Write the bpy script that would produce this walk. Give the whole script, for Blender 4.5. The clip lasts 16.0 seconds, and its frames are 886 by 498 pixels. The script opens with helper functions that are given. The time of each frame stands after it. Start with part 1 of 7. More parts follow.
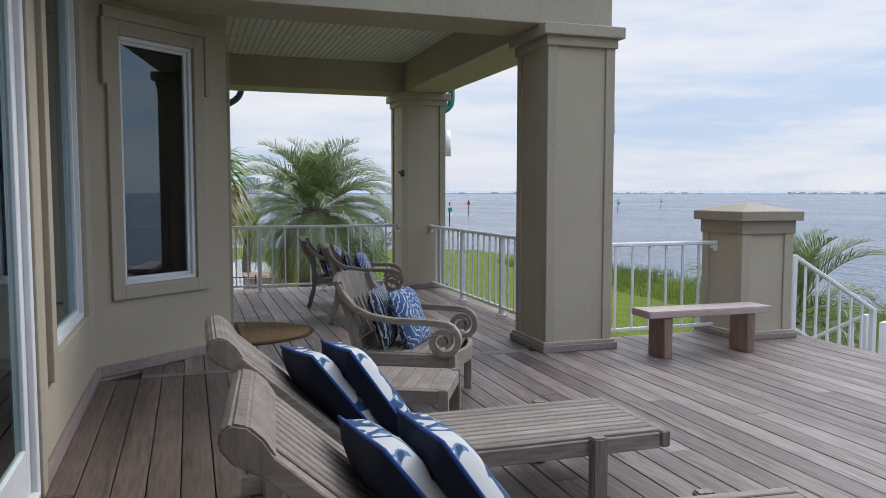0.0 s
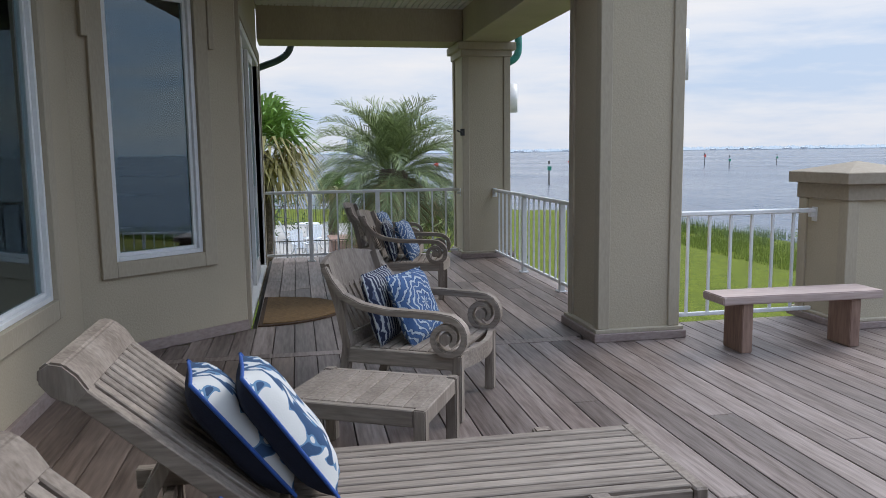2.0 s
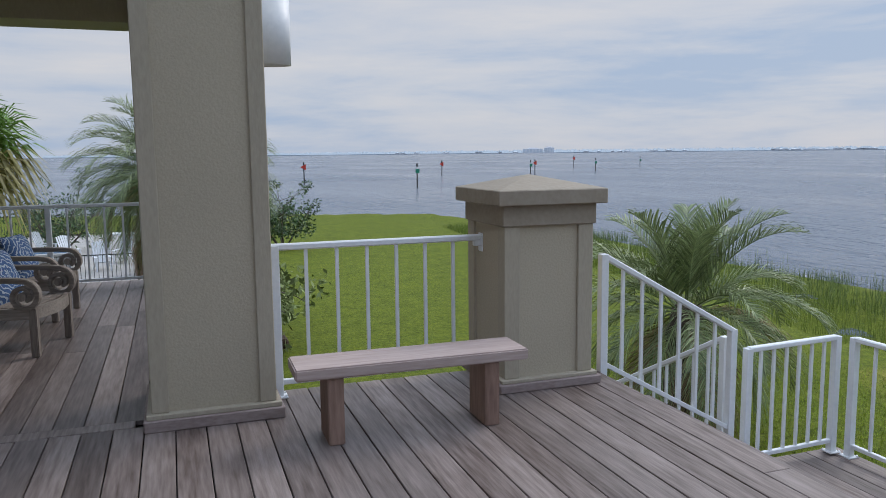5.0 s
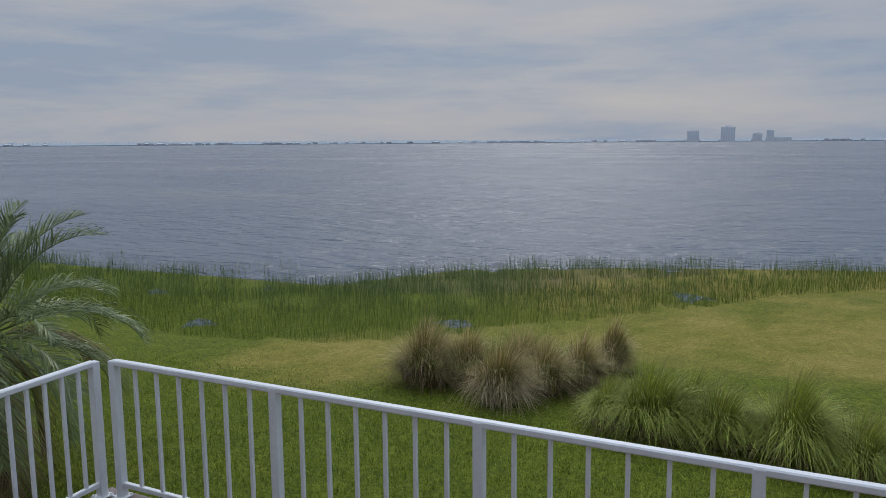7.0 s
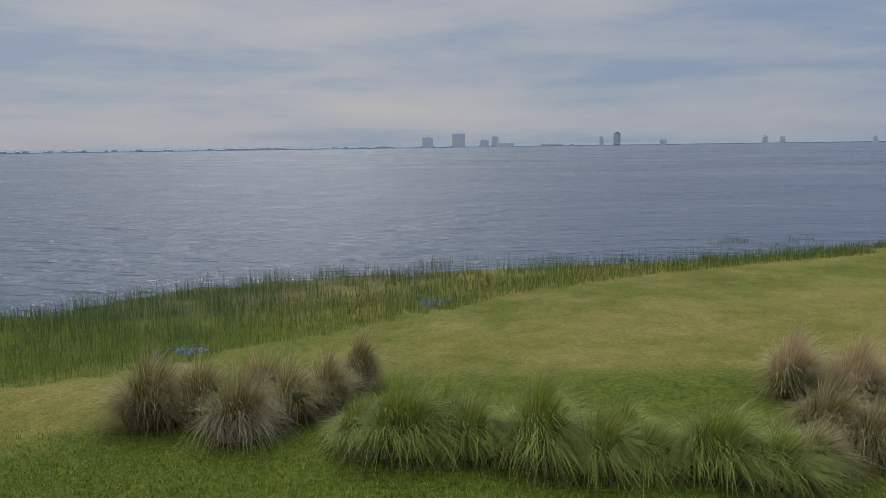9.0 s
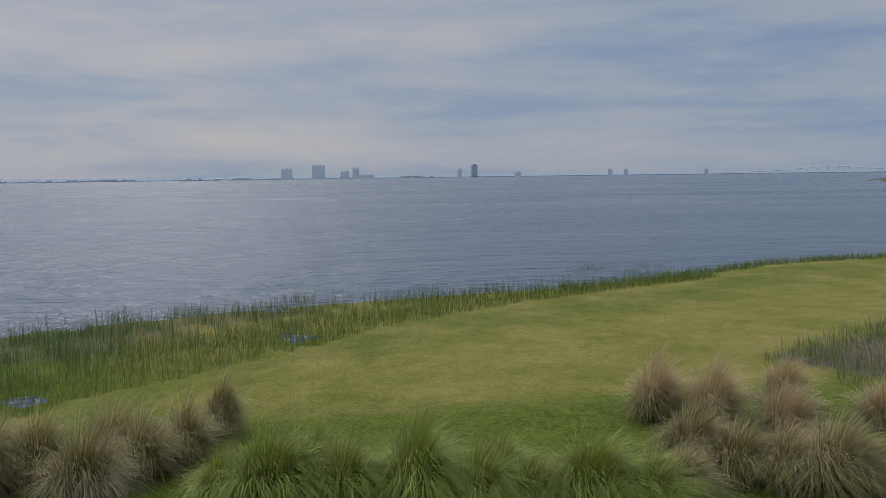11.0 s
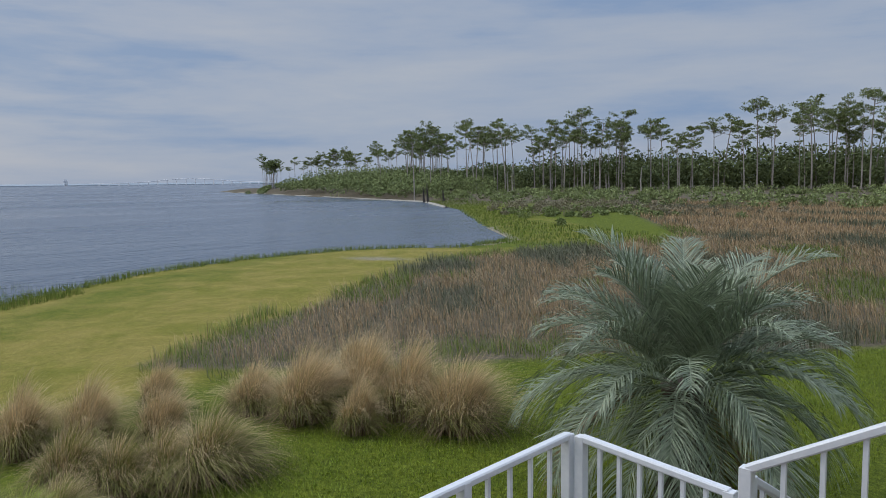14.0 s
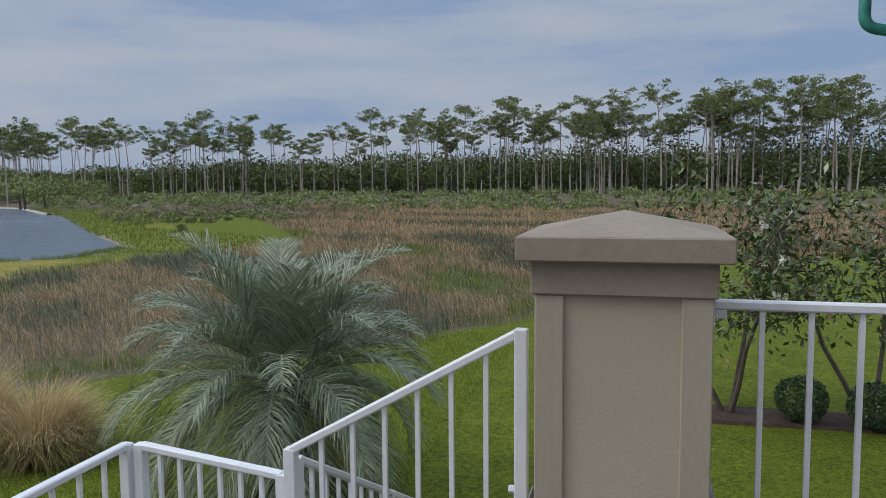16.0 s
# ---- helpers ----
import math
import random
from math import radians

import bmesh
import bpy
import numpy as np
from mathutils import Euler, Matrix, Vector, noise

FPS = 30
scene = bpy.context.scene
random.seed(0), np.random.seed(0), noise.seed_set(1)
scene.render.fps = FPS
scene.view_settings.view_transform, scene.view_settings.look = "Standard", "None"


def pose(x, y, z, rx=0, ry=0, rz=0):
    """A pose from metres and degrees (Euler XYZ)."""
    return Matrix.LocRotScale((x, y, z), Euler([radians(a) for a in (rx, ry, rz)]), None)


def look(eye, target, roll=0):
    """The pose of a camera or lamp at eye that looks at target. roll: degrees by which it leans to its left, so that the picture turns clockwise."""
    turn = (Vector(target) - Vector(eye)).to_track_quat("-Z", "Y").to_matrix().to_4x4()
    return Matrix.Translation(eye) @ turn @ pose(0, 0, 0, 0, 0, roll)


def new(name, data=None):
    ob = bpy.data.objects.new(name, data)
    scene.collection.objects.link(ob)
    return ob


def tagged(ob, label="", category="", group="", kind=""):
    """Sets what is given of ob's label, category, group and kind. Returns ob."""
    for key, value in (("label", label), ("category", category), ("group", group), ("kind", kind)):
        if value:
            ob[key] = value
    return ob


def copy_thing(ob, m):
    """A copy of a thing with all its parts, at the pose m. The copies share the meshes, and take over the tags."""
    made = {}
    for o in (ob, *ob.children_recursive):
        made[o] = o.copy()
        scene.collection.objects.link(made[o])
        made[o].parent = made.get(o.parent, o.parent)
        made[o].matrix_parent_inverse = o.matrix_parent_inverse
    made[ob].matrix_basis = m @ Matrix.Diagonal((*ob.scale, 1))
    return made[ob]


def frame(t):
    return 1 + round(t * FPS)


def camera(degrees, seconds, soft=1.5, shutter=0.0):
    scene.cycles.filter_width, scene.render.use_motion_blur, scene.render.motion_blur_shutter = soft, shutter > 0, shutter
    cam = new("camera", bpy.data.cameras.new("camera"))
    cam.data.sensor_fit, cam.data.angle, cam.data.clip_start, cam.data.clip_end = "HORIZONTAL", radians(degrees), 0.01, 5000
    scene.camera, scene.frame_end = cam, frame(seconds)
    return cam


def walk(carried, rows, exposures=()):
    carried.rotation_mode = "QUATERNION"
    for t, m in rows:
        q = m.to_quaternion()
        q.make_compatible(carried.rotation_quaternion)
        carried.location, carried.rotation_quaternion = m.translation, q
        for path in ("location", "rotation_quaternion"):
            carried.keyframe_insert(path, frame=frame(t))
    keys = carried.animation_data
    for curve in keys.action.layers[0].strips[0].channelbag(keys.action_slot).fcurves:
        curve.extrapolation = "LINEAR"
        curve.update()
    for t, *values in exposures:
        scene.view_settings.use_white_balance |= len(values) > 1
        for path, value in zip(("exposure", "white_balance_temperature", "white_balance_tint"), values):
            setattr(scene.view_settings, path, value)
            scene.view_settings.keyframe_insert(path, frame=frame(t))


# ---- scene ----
PATH = [
    (0.0, -0.037, 0.273, 1.542, 85.81, -0.02, -18.28),
    (0.5, 0.027, 0.375, 1.525, 83.06, 0.11, -17.55),
    (1.0, 0.199, 0.640, 1.544, 83.02, 0.27, -16.21),
    (1.5, 0.463, 0.861, 1.546, 82.84, 0.64, -12.48),
    (2.0, 0.824, 1.088, 1.563, 82.82, 0.72, -10.69),
    (2.5, 1.206, 1.334, 1.574, 82.84, 0.79, -9.98),
    (3.0, 1.575, 1.527, 1.563, 82.90, 0.82, -9.40),
    (5.3, 3.656, 2.360, 1.596, 82.86, 0.47, -24.62),
    (5.5, 3.833, 2.397, 1.576, 82.80, 0.43, -29.22),
    (6.0, 4.248, 2.447, 1.584, 82.43, 0.45, -41.89),
    (6.5, 4.589, 2.522, 1.581, 82.14, 0.45, -54.11),
    (7.0, 4.900, 2.560, 1.565, 82.08, 0.40, -63.93),
    (7.5, 5.236, 2.586, 1.566, 81.98, 0.44, -72.52),
    (8.0, 5.481, 2.617, 1.562, 81.98, 0.47, -79.36),
    (8.5, 5.672, 2.653, 1.560, 82.16, 0.66, -81.98),
    (9.0, 5.809, 2.691, 1.559, 82.39, 0.79, -82.94),
    (11.5, 6.228, 2.865, 1.554, 84.95, 0.74, -98.52),
    (12.0, 6.258, 2.878, 1.555, 85.04, 0.71, -105.49),
    (12.5, 6.229, 2.861, 1.554, 84.99, 0.53, -114.79),
    (13.0, 6.237, 2.829, 1.563, 84.93, 0.55, -123.60),
    (13.5, 6.192, 2.827, 1.576, 84.91, 0.57, -131.28),
    (14.0, 6.162, 2.792, 1.565, 84.91, 0.63, -138.21),
    (14.5, 6.121, 2.789, 1.564, 84.89, 0.47, -144.73),
    (15.0, 6.056, 2.766, 1.553, 84.97, 0.49, -151.97),
    (15.5, 5.898, 2.770, 1.553, 85.03, 0.47, -158.31),
    (16.0, 5.758, 2.663, 1.529, 85.02, 0.42, -165.49),
]
cam = camera(60.0, 16.0, soft=0.9)
walk(cam, [(r[0], pose(*r[1:])) for r in PATH],
     exposures=[(0.0, 0.38, 6350, 10), (3.2, 0.36, 6350, 10), (5.3, -0.14, 6250, 10), (5.5, -0.2, 6250, 10), (6.0, -0.5, 6300, 10), (6.5, -0.62, 6350, 10), (9.0, -0.64, 6300, 10), (12.5, -0.68, 6200, 10), (13.5, -0.46, 6250, 10), (16.0, -0.34, 6350, 10)])

# ---------------------------------------------------------------- world and sun
world = bpy.data.worlds.new("overcast_sky")
scene.world = world
world.use_nodes = True
wn, wl = world.node_tree.nodes, world.node_tree.links
bg = wn["Background"]
sky = wn.new("ShaderNodeTexSky")
sky.sky_type, sky.sun_disc = "NISHITA", False
sky.sun_elevation, sky.sun_rotation = radians(42), radians(68)
sky.air_density, sky.dust_density = 1.0, 2.0
w_tc = wn.new("ShaderNodeTexCoord")
w_map = wn.new("ShaderNodeMapping")
w_map.inputs["Scale"].default_value = (1.0, 1.0, 6.5)
w_cl = wn.new("ShaderNodeTexNoise")
w_cl.inputs["Scale"].default_value, w_cl.inputs["Detail"].default_value, w_cl.inputs["Roughness"].default_value = 2.4, 9.0, 0.58
w_cl.inputs["Distortion"].default_value = 0.15
w_ramp = wn.new("ShaderNodeValToRGB")
w_ramp.color_ramp.elements[0].position, w_ramp.color_ramp.elements[0].color = 0.36, (0.42, 0.53, 0.70, 1)
w_ramp.color_ramp.elements[1].position, w_ramp.color_ramp.elements[1].color = 0.70, (0.725, 0.725, 0.74, 1)
w_mid = w_ramp.color_ramp.elements.new(0.5)
w_mid.color = (0.59, 0.64, 0.725, 1)
w_scale = wn.new("ShaderNodeVectorMath")
w_scale.operation = "SCALE"
w_scale.inputs["Scale"].default_value = 0.05
w_mix = wn.new("ShaderNodeMix")
w_mix.data_type = "RGBA"
w_mix.inputs["Factor"].default_value = 0.86
wl.new(w_tc.outputs["Generated"], w_map.inputs["Vector"])
wl.new(w_map.outputs[0], w_cl.inputs["Vector"])
wl.new(w_cl.outputs["Fac"], w_ramp.inputs[0])
wl.new(sky.outputs[0], w_scale.inputs[0])
wl.new(w_scale.outputs[0], w_mix.inputs["A"])
wl.new(w_ramp.outputs[0], w_mix.inputs["B"])
# an overcast dome is brighter overhead than at the horizon
w_sep = wn.new("ShaderNodeSeparateXYZ")
w_up = wn.new("ShaderNodeMapRange")
w_up.inputs["From Min"].default_value, w_up.inputs["From Max"].default_value = 0.25, 1.0
w_up.inputs["To Min"].default_value, w_up.inputs["To Max"].default_value = 1.0, 3.0
w_lift = wn.new("ShaderNodeVectorMath")
w_lift.operation = "SCALE"
wl.new(w_tc.outputs["Generated"], w_sep.inputs[0])
wl.new(w_sep.outputs["Z"], w_up.inputs["Value"])
# the cloud is thinner and paler to the north-east, a deeper blue grey to the south
w_dir = wn.new("ShaderNodeVectorMath")
w_dir.operation = "DOT_PRODUCT"
w_dir.inputs[1].default_value = (0.36, 0.93, 0.0)
w_side = wn.new("ShaderNodeValToRGB")
w_side.color_ramp.elements[0].position, w_side.color_ramp.elements[0].color = 0.32, (0.82, 0.885, 0.98, 1)
w_side.color_ramp.elements[1].position, w_side.color_ramp.elements[1].color = 0.80, (1.06, 1.03, 1.01, 1)
w_half = wn.new("ShaderNodeMath")
w_half.operation = "MULTIPLY_ADD"
w_half.inputs[1].default_value, w_half.inputs[2].default_value = 0.5, 0.5
w_tint = wn.new("ShaderNodeMix")
w_tint.data_type, w_tint.blend_type = "RGBA", "MULTIPLY"
w_tint.inputs["Factor"].default_value = 1.0
wl.new(w_tc.outputs["Generated"], w_dir.inputs[0])
wl.new(w_dir.outputs["Value"], w_half.inputs[0])
wl.new(w_half.outputs[0], w_side.inputs[0])
wl.new(w_mix.outputs["Result"], w_tint.inputs["A"])
wl.new(w_side.outputs[0], w_tint.inputs["B"])
wl.new(w_tint.outputs["Result"], w_lift.inputs[0])
wl.new(w_up.outputs[0], w_lift.inputs["Scale"])
wl.new(w_lift.outputs[0], bg.inputs[0])
bg.inputs[1].default_value = 1.0
sun = new("sun", bpy.data.lights.new("sun", "SUN"))
sun.data.energy, sun.data.angle, sun.data.color = 1.3, radians(20), (1.0, 0.96, 0.9)
sun.matrix_world = look((60, 24, 58), (0, 0, 0))


# ---------------------------------------------------------------- materials
def mat(name, c1, c2=None, rough=0.7, scale=4.0, stretch=(1, 1, 1), bump=0.15, fine=40.0, coord="Object",
        island=False, rand=0.0, metal=0.0, lo=0.35, hi=0.65, spots=None, translucent=0.0, distance=0.01):
    """Two-scale noise between two colours, with fine relief, and a tone of its own for each piece."""
    m = bpy.data.materials.new(name)
    m.use_nodes = True
    n, l = m.node_tree.nodes, m.node_tree.links
    p = n["Principled BSDF"]
    tc = n.new("ShaderNodeTexCoord")
    mp = n.new("ShaderNodeMapping")
    mp.inputs["Scale"].default_value = stretch
    l.new(tc.outputs[coord], mp.inputs["Vector"])
    src = mp.outputs[0]
    r_out = None
    if rand or island:
        if island:
            r_out = n.new("ShaderNodeNewGeometry").outputs["Random Per Island"]
        else:
            r_out = n.new("ShaderNodeObjectInfo").outputs["Random"]
        mul = n.new("ShaderNodeMath")
        mul.operation = "MULTIPLY"
        mul.inputs[1].default_value = 53.0
        l.new(r_out, mul.inputs[0])
        add = n.new("ShaderNodeVectorMath")
        l.new(src, add.inputs[0])
        l.new(mul.outputs[0], add.inputs[1])
        src = add.outputs[0]
    a = n.new("ShaderNodeTexNoise")
    a.inputs["Scale"].default_value, a.inputs["Detail"].default_value = scale, 6.0
    b = n.new("ShaderNodeTexNoise")
    b.inputs["Scale"].default_value, b.inputs["Detail"].default_value = fine, 5.0
    l.new(src, a.inputs["Vector"])
    l.new(src, b.inputs["Vector"])
    mixf = n.new("ShaderNodeMath")
    mixf.operation = "MULTIPLY_ADD"
    mixf.inputs[1].default_value = 0.5
    half = n.new("ShaderNodeMath")
    half.operation = "MULTIPLY"
    half.inputs[1].default_value = 0.5
    l.new(b.outputs["Fac"], half.inputs[0])
    l.new(a.outputs["Fac"], mixf.inputs[0])
    l.new(half.outputs[0], mixf.inputs[2])
    ramp = n.new("ShaderNodeValToRGB")
    ramp.color_ramp.elements[0].position, ramp.color_ramp.elements[1].position = lo, hi
    ramp.color_ramp.elements[0].color = (*c1, 1)
    ramp.color_ramp.elements[1].color = (*(c2 or c1), 1)
    if spots:
        e = ramp.color_ramp.elements.new(min(hi + 0.12, 0.98))
        e.color = (*spots, 1)
    l.new(mixf.outputs[0], ramp.inputs[0])
    col = ramp.outputs[0]
    if rand:
        hsv = n.new("ShaderNodeHueSaturation")
        mr = n.new("ShaderNodeMapRange")
        mr.inputs["To Min"].default_value, mr.inputs["To Max"].default_value = 1 - rand, 1 + rand
        l.new(r_out, mr.inputs["Value"])
        l.new(mr.outputs[0], hsv.inputs["Value"])
        l.new(col, hsv.inputs["Color"])
        col = hsv.outputs[0]
    l.new(col, p.inputs["Base Color"])
    p.inputs["Roughness"].default_value, p.inputs["Metallic"].default_value = rough, metal
    if bump:
        bp = n.new("ShaderNodeBump")
        bp.inputs["Strength"].default_value, bp.inputs["Distance"].default_value = bump, distance
        l.new(mixf.outputs[0], bp.inputs["Height"])
        l.new(bp.outputs[0], p.inputs["Normal"])
    if translucent:
        tr = n.new("ShaderNodeBsdfTranslucent")
        l.new(col, tr.inputs["Color"])
        mx = n.new("ShaderNodeMixShader")
        mx.inputs[0].default_value = translucent
        l.new(p.outputs[0], mx.inputs[1])
        l.new(tr.outputs[0], mx.inputs[2])
        l.new(mx.outputs[0], n["Material Output"].inputs[0])
    return m


M_STUCCO = mat("tan_stucco", (0.40, 0.345, 0.255), (0.475, 0.415, 0.31), 0.85, 1.2, bump=0.6, fine=70, lo=0.3, hi=0.7)
M_TRIM = mat("tan_painted_trim", (0.36, 0.312, 0.235), (0.43, 0.375, 0.285), 0.7, 2.0, (1, 1, 0.3), bump=0.35, fine=60)
M_CAPTRIM = mat("brown_painted_cap", (0.26, 0.215, 0.16), (0.33, 0.28, 0.215), 0.75, 2.0, (1, 1, 1), bump=0.5, fine=30)
M_DECK = mat("weathered_deck_wood", (0.066, 0.043, 0.034), (0.275, 0.225, 0.205), 0.5, 3.5, (1.0, 0.08, 1.0), 0.5, 45.0,
             rand=0.36, lo=0.34, hi=0.68)
# browner wood by the house, darkened further to paint in the eave's shade
M_DECKBROWNSHADE = mat("brown_eave_shaded_deck_wood", (0.045, 0.028, 0.02), (0.19, 0.14, 0.112), 0.5, 3.5, (1.0, 0.08, 1.0), 0.5, 45.0,
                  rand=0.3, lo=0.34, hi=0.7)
M_STEP = mat("weathered_step_wood", (0.12, 0.09, 0.078), (0.28, 0.24, 0.225), 0.65, 3.5, (1.0, 0.1, 1.0), 0.35, 45.0, rand=0.15)
M_SUB = mat("dark_joists", (0.03, 0.025, 0.022), (0.05, 0.042, 0.036), 0.9)
M_TEAK = mat("weathered_teak", (0.14, 0.11, 0.088), (0.345, 0.295, 0.25), 0.7, 5.0, (0.12, 1.0, 1.0), 0.3, 60.0, rand=0.12, lo=0.32, hi=0.68)
M_TEAKV = mat("weathered_teak_upright", (0.135, 0.105, 0.084), (0.315, 0.268, 0.228), 0.7, 5.0, (1.0, 1.0, 0.12), 0.3, 60.0, rand=0.12, lo=0.32, hi=0.68)
M_BENCH = mat("pinkish_bench_top", (0.36, 0.27, 0.24), (0.52, 0.42, 0.385), 0.65, 4.0, (0.1, 1, 1), 0.2, 50.0)
M_BENCHLEG = mat("reddish_bench_leg", (0.17, 0.10, 0.075), (0.34, 0.22, 0.165), 0.65, 4.0, (1, 1, 0.15), 0.25, 40.0)
M_PLINTH = mat("reddish_base_board", (0.22, 0.16, 0.145), (0.33, 0.27, 0.25), 0.7, 4.0, (0.4, 0.4, 1), 0.2, 50.0)
M_WHITE = mat("white_painted_metal", (0.70, 0.72, 0.74), (0.80, 0.81, 0.82), 0.4, 3.0, bump=0.05, fine=30)
M_VINYL = mat("white_vinyl_frame", (0.68, 0.69, 0.70), (0.76, 0.77, 0.78), 0.45, 2.0, bump=0.03)
M_CEIL = mat("pale_beadboard", (0.56, 0.54, 0.50), (0.70, 0.68, 0.64), 0.75, 3.0, (0.3, 3, 1), 0.3, 50)
M_COPPER = mat("green_copper", (0.02, 0.16, 0.14), (0.06, 0.33, 0.28), 0.5, 8.0, bump=0.25, fine=60)
M_DARKGREEN = mat("dark_green_metal", (0.03, 0.06, 0.06), (0.05, 0.10, 0.10), 0.5)
M_BLACK = mat("black_metal", (0.012, 0.012, 0.013), (0.02, 0.02, 0.022), 0.5)
M_COIR = mat("brown_coir", (0.13, 0.075, 0.03), (0.25, 0.15, 0.06), 0.95, 30.0, bump=0.8, fine=150)
M_COIRD = mat("dark_coir", (0.04, 0.022, 0.012), (0.09, 0.05, 0.025), 0.95, 30.0, bump=0.8, fine=150)
# the room's low light is put into this dark base colour
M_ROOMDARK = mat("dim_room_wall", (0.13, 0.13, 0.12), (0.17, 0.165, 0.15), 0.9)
M_BLIND = mat("white_blind_slat", (0.6, 0.6, 0.6), (0.66, 0.66, 0.66), 0.6)
M_NAVY = mat("navy_cotton", (0.004, 0.008, 0.024), (0.008, 0.014, 0.04), 0.9, 20, bump=0.3, fine=200)
M_PIPE = mat("royal_blue_piping", (0.015, 0.06, 0.26), (0.025, 0.09, 0.34), 0.8, 20, bump=0.2, fine=200)
M_PALM = mat("grey_green_palm_leaf", (0.11, 0.15, 0.08), (0.41, 0.46, 0.32), 0.5, 3.0, bump=0, fine=9, island=True, rand=0.35, translucent=0.12)
# greener leaf, its pale end lowered to paint in the palms' backlit shade
M_PALMGREENSHADE = mat("green_palm_leaf", (0.085, 0.13, 0.04), (0.35, 0.40, 0.19), 0.45, 3.0, bump=0, fine=9, island=True, rand=0.4, translucent=0.18)
M_PALM_DRY = mat("dry_palm_leaf", (0.22, 0.15, 0.07), (0.33, 0.25, 0.13), 0.7, 3.0, bump=0, fine=9, island=True, rand=0.3)
M_FAN = mat("green_fan_palm_leaf", (0.10, 0.20, 0.035), (0.24, 0.38, 0.09), 0.5, 3.0, bump=0, fine=9, island=True, rand=0.3, translucent=0.25)
M_FANOLD = mat("yellowed_fan_palm_leaf", (0.20, 0.19, 0.06), (0.46, 0.40, 0.16), 0.6, 3.0, bump=0, fine=9, island=True, rand=0.35, translucent=0.2)
M_TRUNK = mat("fibrous_palm_trunk", (0.06, 0.045, 0.035), (0.17, 0.13, 0.10), 0.9, 6.0, (1, 1, 2.5), 1.0, 40.0, distance=0.04)
M_BARK = mat("grey_brown_bark", (0.07, 0.055, 0.045), (0.18, 0.145, 0.12), 0.9, 5.0, (1, 1, 0.3), 0.8, 30.0, distance=0.03)
M_PINEBARK = mat("pale_pine_bark", (0.22, 0.19, 0.165), (0.46, 0.41, 0.36), 0.9, 0.6, (1, 1, 0.15), 0.2, 3.0, rand=0.25)
M_PINE = mat("dark_pine_needles", (0.10, 0.13, 0.042), (0.26, 0.30, 0.11), 0.8, 0.4, bump=0, fine=3.0, island=True, rand=0.35, translucent=0.15)
M_WOODS = mat("dense_young_pines", (0.08, 0.105, 0.035), (0.18, 0.215, 0.075), 0.85, 0.2, bump=0, fine=1.5, island=True, rand=0.4)
M_SCRUB = mat("green_scrub", (0.13, 0.17, 0.055), (0.28, 0.32, 0.12), 0.85, 0.2, bump=0, fine=1.5, island=True, rand=0.4)
M_DEAD = mat("grey_dead_brush", (0.17, 0.15, 0.09), (0.30, 0.265, 0.17), 0.9, 0.4, bump=0, fine=2, island=True, rand=0.3)
M_LEAF = mat("glossy_shrub_leaf", (0.03, 0.065, 0.02), (0.08, 0.14, 0.045), 0.4, 3.0, bump=0, fine=10, island=True, rand=0.45)
M_MAG = mat("magnolia_leaf", (0.04, 0.08, 0.025), (0.13, 0.18, 0.06), 0.3, 3.0, bump=0, fine=10, island=True, rand=0.45)
M_CREAM = mat("cream_blossom", (0.75, 0.72, 0.6), (0.8, 0.78, 0.68), 0.6, bump=0)
M_BROWNLEAF = mat("rusty_magnolia_leaf", (0.13, 0.07, 0.035), (0.2, 0.12, 0.06), 0.6, bump=0, island=True, rand=0.4)
M_REED = mat("green_reed", (0.088, 0.135, 0.015), (0.21, 0.26, 0.04), 0.7, 0.5, bump=0, fine=3, island=True, rand=0.4, translucent=0.2)
M_RUSH = mat("dull_green_rush", (0.08, 0.12, 0.03), (0.19, 0.245, 0.07), 0.75, 0.5, bump=0, fine=3, island=True, rand=0.4)
M_RUSHDARK = mat("dark_olive_rush", (0.075, 0.085, 0.045), (0.19, 0.19, 0.11), 0.8, 0.5, bump=0, fine=3, island=True, rand=0.4)
M_MARSH = mat("brown_needlerush", (0.27, 0.185, 0.095), (0.50, 0.36, 0.195), 0.85, 0.25, bump=0, fine=2.5, island=True, rand=0.4)
M_TAN = mat("tan_seed_plume", (0.46, 0.34, 0.17), (0.74, 0.58, 0.34), 0.85, 1.0, bump=0, fine=6, island=True, rand=0.4, translucent=0.35)
M_OLIVE = mat("olive_clump_blade", (0.15, 0.17, 0.035), (0.38, 0.34, 0.10), 0.75, 1.0, bump=0, fine=6, island=True, rand=0.4, translucent=0.2)
M_GREENB = mat("green_clump_blade", (0.19, 0.25, 0.03), (0.46, 0.50, 0.09), 0.7, 1.0, bump=0, fine=6, island=True, rand=0.4, translucent=0.2)
M_DKBLADE = mat("dark_dead_blade", (0.075, 0.05, 0.024), (0.25, 0.175, 0.085), 0.9, 1.0, bump=0, fine=6, island=True, rand=0.4)
M_STRAW = mat("bleached_straw", (0.34, 0.27, 0.15), (0.56, 0.46, 0.28), 0.85, 1.0, bump=0, fine=6, island=True, rand=0.35, translucent=0.15)
# distance haze is mixed into these base colours, there is no volume
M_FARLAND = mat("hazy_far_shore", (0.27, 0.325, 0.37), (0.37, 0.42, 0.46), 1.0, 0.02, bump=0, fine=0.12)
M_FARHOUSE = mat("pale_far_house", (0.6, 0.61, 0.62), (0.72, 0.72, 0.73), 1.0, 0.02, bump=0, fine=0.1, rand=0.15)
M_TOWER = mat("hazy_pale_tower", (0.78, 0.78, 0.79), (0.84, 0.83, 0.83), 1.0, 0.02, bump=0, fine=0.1)
